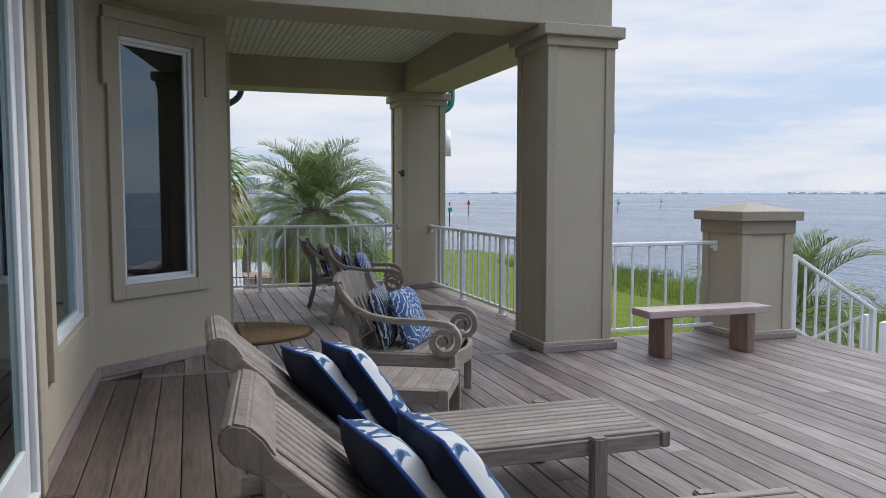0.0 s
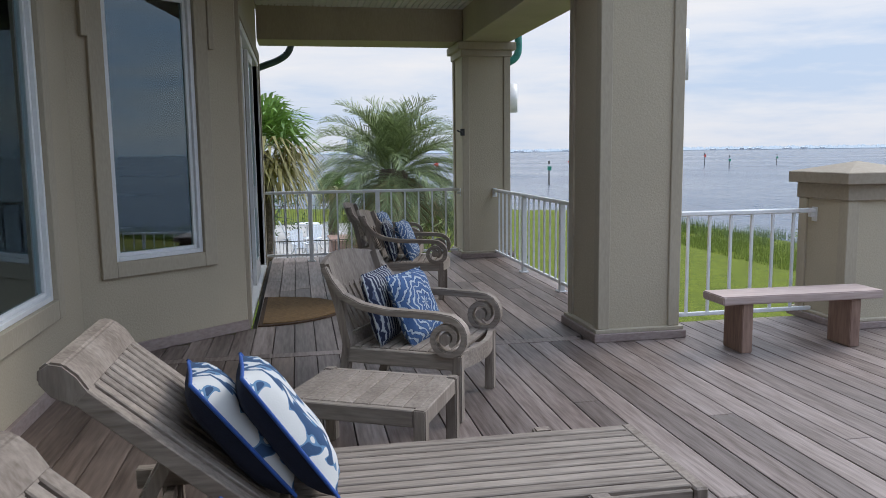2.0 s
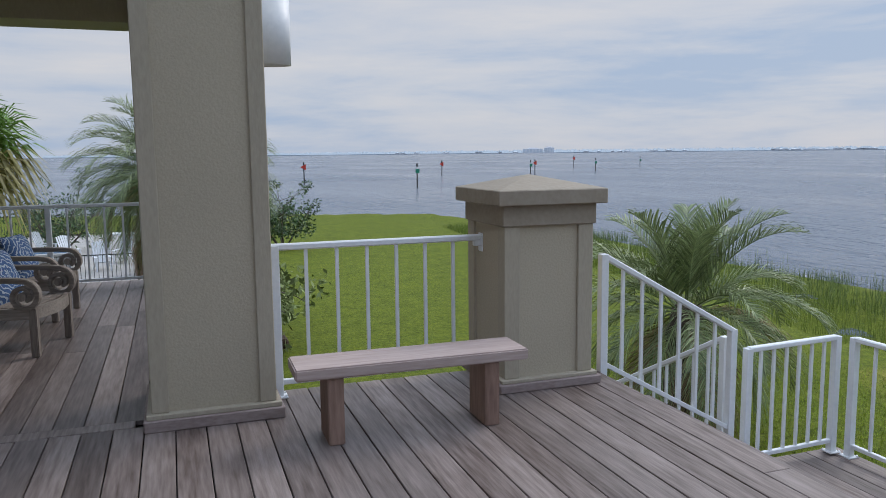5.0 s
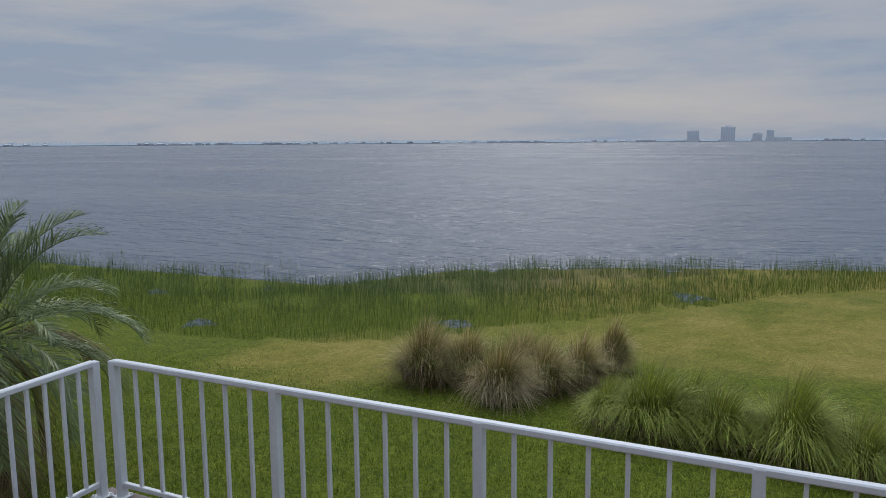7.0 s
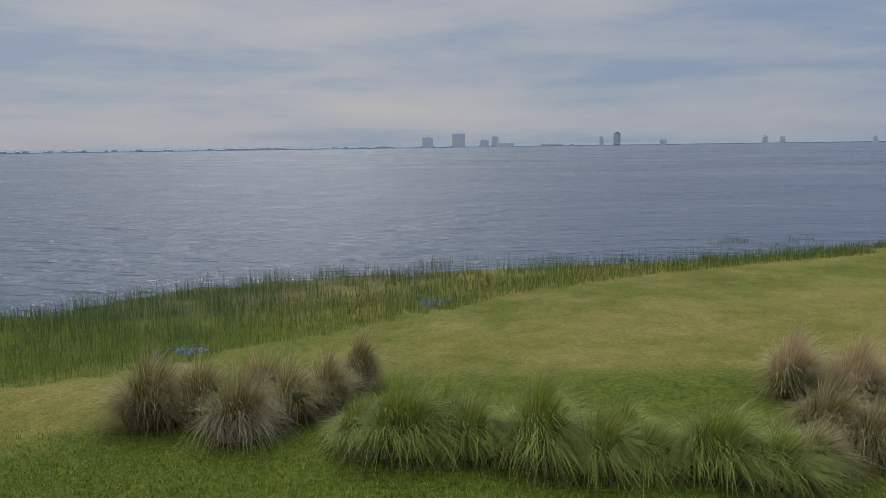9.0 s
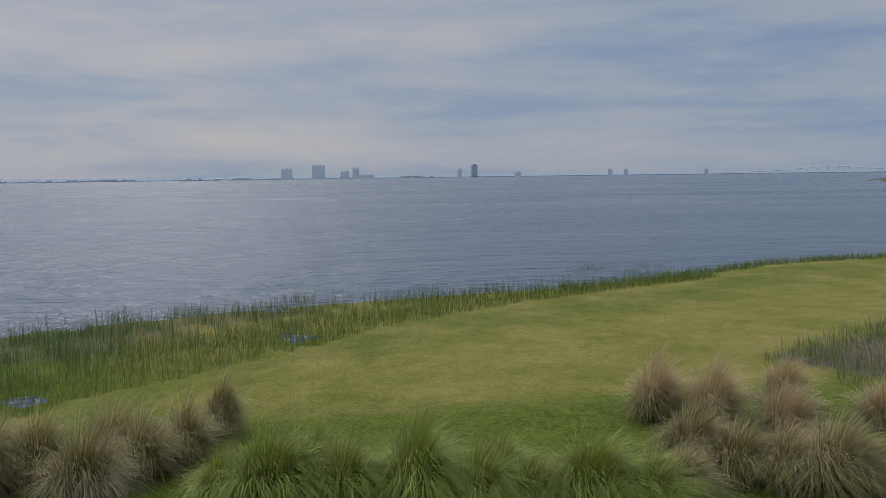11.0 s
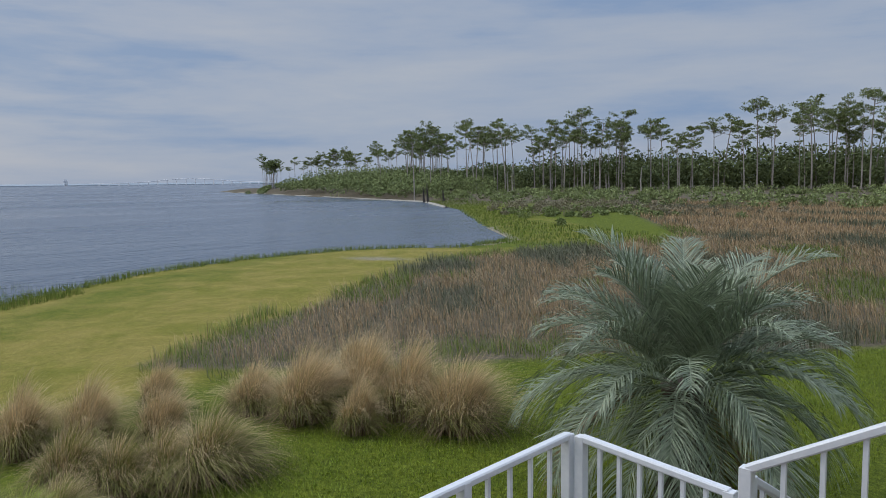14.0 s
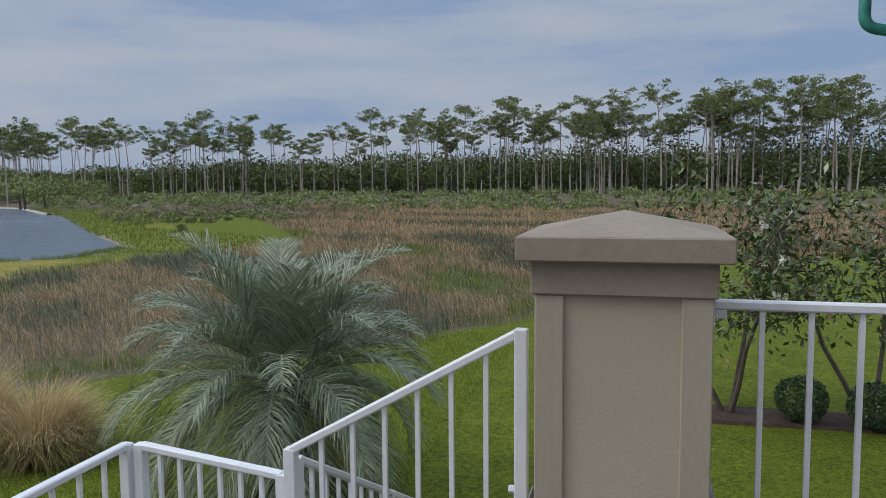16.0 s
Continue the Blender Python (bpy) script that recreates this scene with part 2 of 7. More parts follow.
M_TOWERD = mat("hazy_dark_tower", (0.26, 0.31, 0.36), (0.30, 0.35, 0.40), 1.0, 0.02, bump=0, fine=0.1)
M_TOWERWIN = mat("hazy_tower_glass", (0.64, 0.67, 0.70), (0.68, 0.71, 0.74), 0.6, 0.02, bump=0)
M_RED = mat("red_marker_board", (0.55, 0.04, 0.02), (0.62, 0.06, 0.03), 0.6)
M_GREENMK = mat("green_marker_board", (0.02, 0.20, 0.12), (0.03, 0.26, 0.15), 0.6)
M_PILE = mat("dark_wood_pile", (0.03, 0.028, 0.025), (0.07, 0.06, 0.05), 0.9)
M_CONC = mat("pale_patio_concrete", (0.30, 0.285, 0.26), (0.42, 0.40, 0.37), 0.85, 1.0, bump=0.2, fine=20)
M_MULCH = mat("dark_mulch", (0.035, 0.02, 0.013), (0.10, 0.06, 0.04), 0.95, 8.0, bump=1.0, fine=60, distance=0.04)
M_ROOF = mat("tan_eave", (0.26, 0.235, 0.195), (0.30, 0.27, 0.225), 0.8)


def glass_material():
    m = bpy.data.materials.new("window_glass")
    m.use_nodes = True
    n, l = m.node_tree.nodes, m.node_tree.links
    t = n.new("ShaderNodeBsdfTransparent")
    t.inputs[0].default_value = (0.62, 0.68, 0.67, 1)
    g = n.new("ShaderNodeBsdfGlossy")
    g.inputs["Roughness"].default_value = 0.01
    g.inputs["Color"].default_value = (0.82, 0.96, 1.0, 1)
    fr = n.new("ShaderNodeFresnel")
    fr.inputs[0].default_value = 2.2
    mx = n.new("ShaderNodeMixShader")
    l.new(fr.outputs[0], mx.inputs[0])
    l.new(t.outputs[0], mx.inputs[1])
    l.new(g.outputs[0], mx.inputs[2])
    l.new(mx.outputs[0], n["Material Output"].inputs[0])
    return m


M_GLASS = glass_material()


def water_material():
    m = bpy.data.materials.new("bay_water")
    m.use_nodes = True
    n, l = m.node_tree.nodes, m.node_tree.links
    p = n["Principled BSDF"]
    p.inputs["Base Color"].default_value = (0.095, 0.122, 0.16, 1)
    p.inputs["Roughness"].default_value = 0.2
    p.inputs["IOR"].default_value = 1.33
    tc = n.new("ShaderNodeTexCoord")
    mp = n.new("ShaderNodeMapping")
    mp.inputs["Rotation"].default_value = (0, 0, radians(-25))
    mp.inputs["Scale"].default_value = (1.0, 0.42, 1.0)
    l.new(tc.outputs["Object"], mp.inputs["Vector"])
    prev = None
    for s, d in ((0.4, 0.8), (1.5, 0.45), (5.5, 0.11)):
        t = n.new("ShaderNodeTexNoise")
        t.inputs["Scale"].default_value, t.inputs["Detail"].default_value = s, 3.0
        t.inputs["Distortion"].default_value = 0.4
        l.new(mp.outputs[0], t.inputs["Vector"])
        b = n.new("ShaderNodeBump")
        b.inputs["Strength"].default_value, b.inputs["Distance"].default_value = 1.0, d
        l.new(t.outputs["Fac"], b.inputs["Height"])
        if prev:
            l.new(prev.outputs[0], b.inputs["Normal"])
        prev = b
    # wind patches roughen the surface
    wind = n.new("ShaderNodeTexNoise")
    wind.inputs["Scale"].default_value, wind.inputs["Detail"].default_value = 0.035, 6.0
    l.new(mp.outputs[0], wind.inputs["Vector"])
    wr = n.new("ShaderNodeMapRange")
    wr.inputs["From Min"].default_value, wr.inputs["From Max"].default_value = 0.35, 0.65
    wr.inputs["To Min"].default_value, wr.inputs["To Max"].default_value = 0.12, 0.30
    l.new(wind.outputs["Fac"], wr.inputs["Value"])
    l.new(wr.outputs[0], p.inputs["Roughness"])
    l.new(prev.outputs[0], p.inputs["Normal"])
    return m


M_WATER = water_material()


def ground_material():
    """Lawn with dry, sandy and marshy patches, mixed by the mesh's own cover map."""
    m = bpy.data.materials.new("lawn_and_marsh_ground")
    m.use_nodes = True
    n, l = m.node_tree.nodes, m.node_tree.links
    p = n["Principled BSDF"]
    p.inputs["Roughness"].default_value = 0.9
    p.inputs["Specular IOR Level"].default_value = 0.15
    tc = n.new("ShaderNodeTexCoord")

    def noise_node(s, d=6.0):
        t = n.new("ShaderNodeTexNoise")
        t.inputs["Scale"].default_value, t.inputs["Detail"].default_value, t.inputs["Roughness"].default_value = s, d, 0.68
        l.new(tc.outputs["Object"], t.inputs["Vector"])
        return t

    big, mid, fine = noise_node(0.35, 9.0), noise_node(1.7, 12.0), noise_node(11.0, 14.0)

    def ramp(src, a, b, lo=0.40, hi=0.60):
        r = n.new("ShaderNodeValToRGB")
        r.color_ramp.elements[0].position, r.color_ramp.elements[1].position = lo, hi
        r.color_ramp.elements[0].color, r.color_ramp.elements[1].color = (*a, 1), (*b, 1)
        l.new(src, r.inputs[0])
        return r.outputs[0]

    def mix(f, a, b, mode="MIX"):
        x = n.new("ShaderNodeMix")
        x.data_type, x.blend_type = "RGBA", mode
        if isinstance(f, float):
            x.inputs["Factor"].default_value = f
        else:
            l.new(f, x.inputs["Factor"])
        l.new(a, x.inputs["A"])
        l.new(b, x.inputs["B"])
        return x.outputs["Result"]

    lawn = mix(0.55, ramp(mid.outputs["Fac"], (0.082, 0.118, 0.006), (0.17, 0.20, 0.014)), ramp(fine.outputs["Fac"], (0.03, 0.05, 0.003), (0.22, 0.265, 0.025), 0.36, 0.64))
    dry = mix(0.5, ramp(big.outputs["Fac"], (0.20, 0.205, 0.015), (0.38, 0.30, 0.075)), mix(0.5, ramp(mid.outputs["Fac"], (0.14, 0.15, 0.012), (0.38, 0.31, 0.075)), ramp(fine.outputs["Fac"], (0.085, 0.085, 0.01), (0.43, 0.36, 0.11), 0.40, 0.60)))
    marsh = mix(0.5, ramp(mid.outputs["Fac"], (0.11, 0.10, 0.055), (0.25, 0.195, 0.135)), ramp(fine.outputs["Fac"], (0.04, 0.038, 0.02), (0.19, 0.155, 0.11)))
    sand = ramp(fine.outputs["Fac"], (0.22, 0.19, 0.14), (0.42, 0.38, 0.30))
    cov = n.new("ShaderNodeVertexColor")
    cov.layer_name = "cover"
    sep = n.new("ShaderNodeSeparateColor")
    l.new(cov.outputs[0], sep.inputs[0])

    def edge(src, t):
        a = n.new("ShaderNodeMath")
        a.operation = "MULTIPLY_ADD"
        a.inputs[1].default_value, a.inputs[2].default_value = 0.7, -0.35
        l.new(t.outputs["Fac"], a.inputs[0])
        b = n.new("ShaderNodeMath")
        l.new(src, b.inputs[0])
        l.new(a.outputs[0], b.inputs[1])
        r = n.new("ShaderNodeMapRange")
        r.inputs["From Min"].default_value, r.inputs["From Max"].default_value = 0.3, 0.7
        l.new(b.outputs[0], r.inputs["Value"])
        return r.outputs[0]

    c = mix(edge(sep.outputs["Green"], big), lawn, dry)
    c = mix(edge(sep.outputs["Red"], mid), c, marsh)
    c = mix(edge(sep.outputs["Blue"], mid), c, sand)
    grain = noise_node(42.0, 6.0)
    c = mix(1.0, c, ramp(grain.outputs["Fac"], (0.42, 0.42, 0.42), (1.25, 1.25, 1.25), 0.36, 0.64), "MULTIPLY")
    l.new(c, p.inputs["Base Color"])
    b = n.new("ShaderNodeBump")
    b.inputs["Strength"].default_value, b.inputs["Distance"].default_value = 0.8, 0.05
    l.new(fine.outputs["Fac"], b.inputs["Height"])
    l.new(b.outputs[0], p.inputs["Normal"])
    return m


M_GROUND = ground_material()


def pillow_material(name, base, tone1, tone2, scale, rings):
    """Printed cotton: pale ground with flowing blue figures."""
    m = bpy.data.materials.new(name)
    m.use_nodes = True
    n, l = m.node_tree.nodes, m.node_tree.links
    p = n["Principled BSDF"]
    p.inputs["Roughness"].default_value = 0.9
    tc = n.new("ShaderNodeTexCoord")
    no = n.new("ShaderNodeTexNoise")
    no.inputs["Scale"].default_value, no.inputs["Detail"].default_value = scale, 1.0
    no.inputs["Distortion"].default_value = 1.2
    l.new(tc.outputs["Object"], no.inputs["Vector"])
    w = n.new("ShaderNodeMath")
    w.operation = "SINE"
    k = n.new("ShaderNodeMath")
    k.operation = "MULTIPLY_ADD"
    k.inputs[1].default_value, k.inputs[2].default_value = 15.0, -4.2
    l.new(no.outputs["Fac"], k.inputs[0])
    if rings:
        # petalled rings round the middle, or bands across
        k.inputs[1].default_value, k.inputs[2].default_value = 9.0, 0.0
        sp = n.new("ShaderNodeSeparateXYZ")
        l.new(tc.outputs["Object"], sp.inputs[0])
        at = n.new("ShaderNodeMath")
        at.operation = "ARCTAN2"
        l.new(sp.outputs["Y"], at.inputs[0])
        l.new(sp.outputs["X"], at.inputs[1])
        pet = n.new("ShaderNodeMath")
        pet.operation = "MULTIPLY"
        pet.inputs[1].default_value = 8.0
        l.new(at.outputs[0], pet.inputs[0])
        ps = n.new("ShaderNodeMath")
        ps.operation = "SINE"
        l.new(pet.outputs[0], ps.inputs[0])
        ln = n.new("ShaderNodeVectorMath")
        ln.operation = "LENGTH"
        l.new(tc.outputs["Object"], ln.inputs[0])
        rr = n.new("ShaderNodeMath")
        rr.operation = "MULTIPLY_ADD"
        rr.inputs[1].default_value = scale * 14.0
        l.new(ln.outputs["Value"] if rings == "petals" else sp.outputs["Y"], rr.inputs[0])
        l.new(k.outputs[0], rr.inputs[2])
        both = n.new("ShaderNodeMath")
        both.operation = "MULTIPLY_ADD"
        both.inputs[1].default_value = 1.3 if rings == "petals" else 0.2
        l.new(ps.outputs[0], both.inputs[0])
        l.new(rr.outputs[0], both.inputs[2])
        l.new(both.outputs[0], w.inputs[0])
    else:
        l.new(k.outputs[0], w.inputs[0])
    r = n.new("ShaderNodeValToRGB")
    r.color_ramp.interpolation = "CONSTANT"
    r.color_ramp.elements[0].position, r.color_ramp.elements[0].color = 0.0, (*tone1, 1)
    r.color_ramp.elements[1].position, r.color_ramp.elements[1].color = (0.5 if rings else 0.42), (*base, 1)
    e = r.color_ramp.elements.new(0.26)
    e.color = (*tone2, 1)
    h = n.new("ShaderNodeMath")
    h.operation = "MULTIPLY_ADD"
    h.inputs[1].default_value, h.inputs[2].default_value = 0.5, 0.5
    l.new(w.outputs[0], h.inputs[0])
    l.new(h.outputs[0], r.inputs[0])
    l.new(r.outputs[0], p.inputs["Base Color"])
    f = n.new("ShaderNodeTexNoise")
    f.inputs["Scale"].default_value = 180
    l.new(tc.outputs["Object"], f.inputs["Vector"])
    b = n.new("ShaderNodeBump")
    b.inputs["Strength"].default_value, b.inputs["Distance"].default_value = 0.3, 0.004
    l.new(f.outputs["Fac"], b.inputs["Height"])
    l.new(b.outputs[0], p.inputs["Normal"])
    return m


M_FLORAL = pillow_material("white_and_blue_leaf_print", (0.55, 0.56, 0.56), (0.022, 0.06, 0.14), (0.10, 0.20, 0.33), 6.5, False)
M_MEDAL = pillow_material("blue_medallion_print", (0.045, 0.10, 0.23), (0.36, 0.42, 0.48), (0.02, 0.045, 0.13), 13.0, "petals")
M_STRIPE = pillow_material("navy_and_white_print", (0.012, 0.018, 0.05), (0.36, 0.38, 0.40), (0.08, 0.10, 0.16), 12.0, "bands")


# ---------------------------------------------------------------- building helpers
def empty(name, m=None):
    ob = new(name)
    ob.empty_display_size = 0.1
    if m is not None:
        ob.matrix_world = m
    return ob


def mesh_from(bm, name, material, smooth=False):
    me = bpy.data.meshes.new(name)
    bm.normal_update()
    bm.to_mesh(me)
    bm.free()
    me.materials.append(material)
    if smooth:
        me.polygons.foreach_set("use_smooth", [True] * len(me.polygons))
    return me


def part(name, bm, material, parent=None, label="", smooth=False):
    ob = new(name, mesh_from(bm, name, material, smooth))
    ob.parent = parent
    return tagged(ob, label)


def piece(name, me, parent, loc, rz=0.0):
    """A further object on shared mesh data."""
    ob = new(name, me)
    ob.parent = parent
    ob.location = loc
    ob.rotation_euler = (0, 0, rz)
    return ob


def bxb(boxes, bevel=0.004):
    """One bmesh of boxes (x0, x1, y0, y1, z0, z1), with softened edges."""
    bm = bmesh.new()
    for x0, x1, y0, y1, z0, z1 in boxes:
        bmesh.ops.create_cube(bm, size=1, matrix=Matrix.Translation(((x0 + x1) / 2, (y0 + y1) / 2, (z0 + z1) / 2))
                              @ Matrix.Diagonal((x1 - x0, y1 - y0, z1 - z0, 1)))
    if bevel:
        bmesh.ops.bevel(bm, geom=list(bm.edges), offset=bevel, segments=1, affect="EDGES")
    return bm


def turned(bm, m):
    bmesh.ops.transform(bm, matrix=m, verts=bm.verts)
    return bm


def beam_between(a, b, w, h, bevel=0.003):
    """A straight bar from a to b, w wide, h high, its top kept level across."""
    a, b = Vector(a), Vector(b)
    d = b - a
    side = Vector((0, 0, 1)).cross(d).normalized()
    if side.length < 0.5:
        side = Vector((1, 0, 0))
    up = d.normalized().cross(side)
    m = Matrix.Translation((a + b) / 2) @ Matrix((d.normalized(), side, up)).transposed().to_4x4()
    bm = bmesh.new()
    bmesh.ops.create_cube(bm, size=1, matrix=m @ Matrix.Diagonal((d.length, w, h, 1)))
    if bevel:
        bmesh.ops.bevel(bm, geom=list(bm.edges), offset=bevel, segments=1, affect="EDGES")
    return bm


def tube(points, radius, sides=10, bm=None):
    """A round pipe along points; radius is one number or one for each point."""
    bm = bm or bmesh.new()
    pts = [Vector(p) for p in points]
    rad = radius if isinstance(radius, (list, tuple)) else [radius] * len(pts)
    rings = []
    for i, p in enumerate(pts):
        d = (pts[min(i + 1, len(pts) - 1)] - pts[max(i - 1, 0)]).normalized()
        u = d.cross(Vector((0.31, 0.93, 0.17))).normalized()
        v = d.cross(u)
        rings.append([bm.verts.new(p + (u * math.cos(a) + v * math.sin(a)) * rad[i])
                      for a in [2 * math.pi * k / sides for k in range(sides)]])
    for r0, r1 in zip(rings, rings[1:]):
        for k in range(sides):
            bm.faces.new((r0[k], r0[(k + 1) % sides], r1[(k + 1) % sides], r1[k]))
    bm.faces.new(rings[0][::-1])
    bm.faces.new(rings[-1])
    return bm


def strip_solid(path, thick, y0, y1, bm=None):
    """A band that follows a path in the x-z plane, thick across the path, from y0 to y1."""
    bm = bm or bmesh.new()
    rows = []
    n = len(path)
    for i, (x, z) in enumerate(path):
        ax, az = path[max(i - 1, 0)]
        bx, bz = path[min(i + 1, n - 1)]
        d = Vector((bx - ax, bz - az)).normalized()
        t = thick[i] if isinstance(thick, list) else thick
        nx, nz = -d.y * t / 2, d.x * t / 2
        rows.append([bm.verts.new(c) for c in ((x + nx, y0, z + nz), (x + nx, y1, z + nz), (x - nx, y1, z - nz), (x - nx, y0, z - nz))])
    for a, b in zip(rows, rows[1:]):
        for k in range(4):
            bm.faces.new((a[k], a[(k + 1) % 4], b[(k + 1) % 4], b[k]))
    bm.faces.new(rows[0][::-1])
    bm.faces.new(rows[-1])
    bmesh.ops.recalc_face_normals(bm, faces=bm.faces)
    return bm


def leaf_cloud(n, centres, radii, size, rg, flat=0.0):
    """Small pointed leaves scattered through several balls."""
    V, c = [], np.asarray(centres, float)
    pick = rg.integers(0, len(c), n)
    d = rg.normal(size=(n, 3))
    d /= np.linalg.norm(d, axis=1)[:, None]
    r = np.asarray(radii)[pick] * rg.random(n) ** 0.33
    pos = c[pick] + d * r[:, None] * np.array([1, 1, 1 - flat])
    a = rg.normal(size=(n, 3)) + d * 0.8
    a /= np.linalg.norm(a, axis=1)[:, None]
    b = np.cross(a, rg.normal(size=(n, 3)))
    b /= np.linalg.norm(b, axis=1)[:, None] + 1e-9
    s = size * rg.uniform(0.6, 1.3, n)[:, None]
    V = np.stack([pos - a * s, pos + b * s * 0.38, pos + a * s, pos - b * s * 0.38], 1).reshape(-1, 3)
    F = np.arange(n * 4).reshape(n, 4)
    return V, F


WATER_Z, GROUND_Z, LANDING_Z = -3.4, -2.65, -0.95
rng = np.random.default_rng(7)

# ---------------------------------------------------------------- house walls
X_WALL, BAY0, BAY1 = -0.8, Vector((-0.8, 7.15, 0)), Vector((0.33, 8.1, 0))
WALL_TOP = 4.1


def wall_panel(name, origin, angle, length, thick, openings, label):
    """A wall along local x from origin, its outer face at local y = 0, with openings (x0, x1, z0, z1) cut through."""
    xs = sorted({0.0, length, *[o[0] for o in openings], *[o[1] for o in openings]})
    zs = sorted({-0.1, WALL_TOP, *[o[2] for o in openings], *[o[3] for o in openings]})
    boxes = []
    for xa, xb in zip(xs, xs[1:]):
        for za, zb in zip(zs, zs[1:]):
            cx, cz = (xa + xb) / 2, (za + zb) / 2
            if not any(o[0] < cx < o[1] and o[2] < cz < o[3] for o in openings):
                boxes.append((xa, xb, 0, thick, za, zb))
    bm = bxb(boxes, 0)
    bmesh.ops.remove_doubles(bm, verts=bm.verts, dist=1e-4)
    inner = [f for f in bm.faces if sum(1 for g in bm.faces if g is not f and (g.calc_center_median() - f.calc_center_median()).length < 1e-4)]
    bmesh.ops.delete(bm, geom=inner, context="FACES")
    ob = new(name, mesh_from(bm, name, M_STUCCO))
    ob.matrix_world = Matrix.Translation(origin) @ Matrix.Rotation(angle, 4, "Z")
    return tagged(ob, label, "wall", kind="structure")


def window_unit(name, m, w, z0, z1, trim, label, ears=False):
    """A fixed window in an opening w wide: trim boards, white frame, sash and pane. Local x along the wall, y into it."""
    win = tagged(empty(name, m), label, "window", kind="structure")
    t = trim
    part("side_trim", bxb([(-t, 0, -0.035, 0.02, z0 - t, z1 + t)]), M_TRIM, win)
    part("side_trim", bxb([(w, w + t, -0.035, 0.02, z0 - t, z1 + t)]), M_TRIM, win)
    part("window_sill", bxb([(0.001, w - 0.001, -0.034, 0.02, z0 - t, z0)]), M_TRIM, win)
    part("head_trim", bxb([(-t - 0.03, w + t + 0.03, -0.05, 0.02, z1 + t + 0.002, z1 + t + 0.1)]), M_TRIM, win)
    part("upper_trim", bxb([(0.001, w - 0.001, -0.034, 0.02, z1, z1 + t)]), M_TRIM, win)
    if ears:
        part("hanging_trim", bxb([(-t - 0.05, -t - 0.002, -0.05, 0.0, z1 - 0.42, z1 + t)]), M_TRIM, win)
        part("hanging_trim", bxb([(w + t + 0.002, w + t + 0.05, -0.05, 0.0, z1 - 0.42, z1 + t)]), M_TRIM, win)
    f = 0.035
    part("window_frame", bxb([(0, f, 0.0, 0.09, z0, z1), (w - f, w, 0.0, 0.09, z0, z1), (f, w - f, 0.0, 0.09, z0, z0 + f), (f, w - f, 0.0, 0.09, z1 - f, z1)], 0.003), M_VINYL, win, "white vinyl frame")
    g = f + 0.028
    part("sash", bxb([(f, g, 0.03, 0.075, z0 + f, z1 - f), (w - g, w - f, 0.03, 0.075, z0 + f, z1 - f), (g, w - g, 0.03, 0.075, z0 + f, z0 + g), (g, w - g, 0.03, 0.075, z1 - g, z1 - f)], 0.003), M_VINYL, win, "white inner sash")
    pane = part("pane", bxb([(g, w - g, 0.05, 0.056, z0 + g, z1 - g)], 0), M_GLASS, win, "dark reflecting glass")
    pane.visible_shadow = False
    return win


# wall beside the deck (runs along y, its face towards +x)
turn_w = Matrix.Translation((X_WALL, 0, 0)) @ Matrix.Rotation(radians(90), 4, "Z")
wall_panel("wall_west", Vector((X_WALL, -6.0, 0)), radians(90), 13.15, 0.22, [(7.6, 10.5, 0.02, 2.75), (11.06, 12.5, 0.62, 3.05)], "tan stucco house wall beside the deck")
window_unit("window_1", Matrix.Translation((X_WALL, 5.06, 0)) @ Matrix.Rotation(radians(90), 4, "Z"), 1.44, 0.62, 3.05, 0.13, "tall white-framed window in tan stucco with dark glass")
bay_len = (BAY1 - BAY0).length
bay_ang = math.atan2(BAY1.y - BAY0.y, BAY1.x - BAY0.x)
wall_panel("wall_bay", BAY0, bay_ang, bay_len, 0.22, [(0.28, 1.06, 0.75, 2.86)], "angled tan stucco bay wall with one window")
window_unit("window_2", Matrix.Translation(BAY0) @ Matrix.Rotation(bay_ang, 4, "Z") @ Matrix.Translation((0.28, 0, 0)), 0.78, 0.75, 2.86, 0.12, "narrow white-framed bay window with stepped tan trim", True)
wall_panel("wall_porch", Vector((0.33, 8.1, 0)), radians(90), 3.95, 0.22, [(0.2, 3.8, 0.02, 2.8)], "tan stucco porch wall around a sliding door")
wall_panel("wall_north", Vector((0.33, 12.05, 0)), radians(180), 6.0, 0.22, [(0.35, 0.97, 0.6, 2.6), (1.33, 1.97, 0.6, 2.6)], "tan stucco end wall of the house")
for k, x0, w in ((3, 0.35, 0.62), (4, 1.33, 0.64)):
    window_unit(f"window_{k}", Matrix.Translation((0.33, 12.05, 0)) @ Matrix.Rotation(radians(180), 4, "Z") @ Matrix.Translation((x0, 0, 0)), w, 0.6, 2.6, 0.1, "white-framed window in the far wall of the dim room")
wall_panel("wall_inner", Vector((-5.6, -6.0, 0)), radians(90), 18.0, 0.2, [], "plain inner wall that closes the dim room")
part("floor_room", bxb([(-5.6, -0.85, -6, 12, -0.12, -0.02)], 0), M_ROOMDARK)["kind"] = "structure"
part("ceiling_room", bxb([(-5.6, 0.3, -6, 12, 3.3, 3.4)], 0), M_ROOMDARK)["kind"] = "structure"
for nm in ("floor_room", "ceiling_room"):
    tagged(bpy.data.objects[nm], "dim plain surface inside the house", "room")


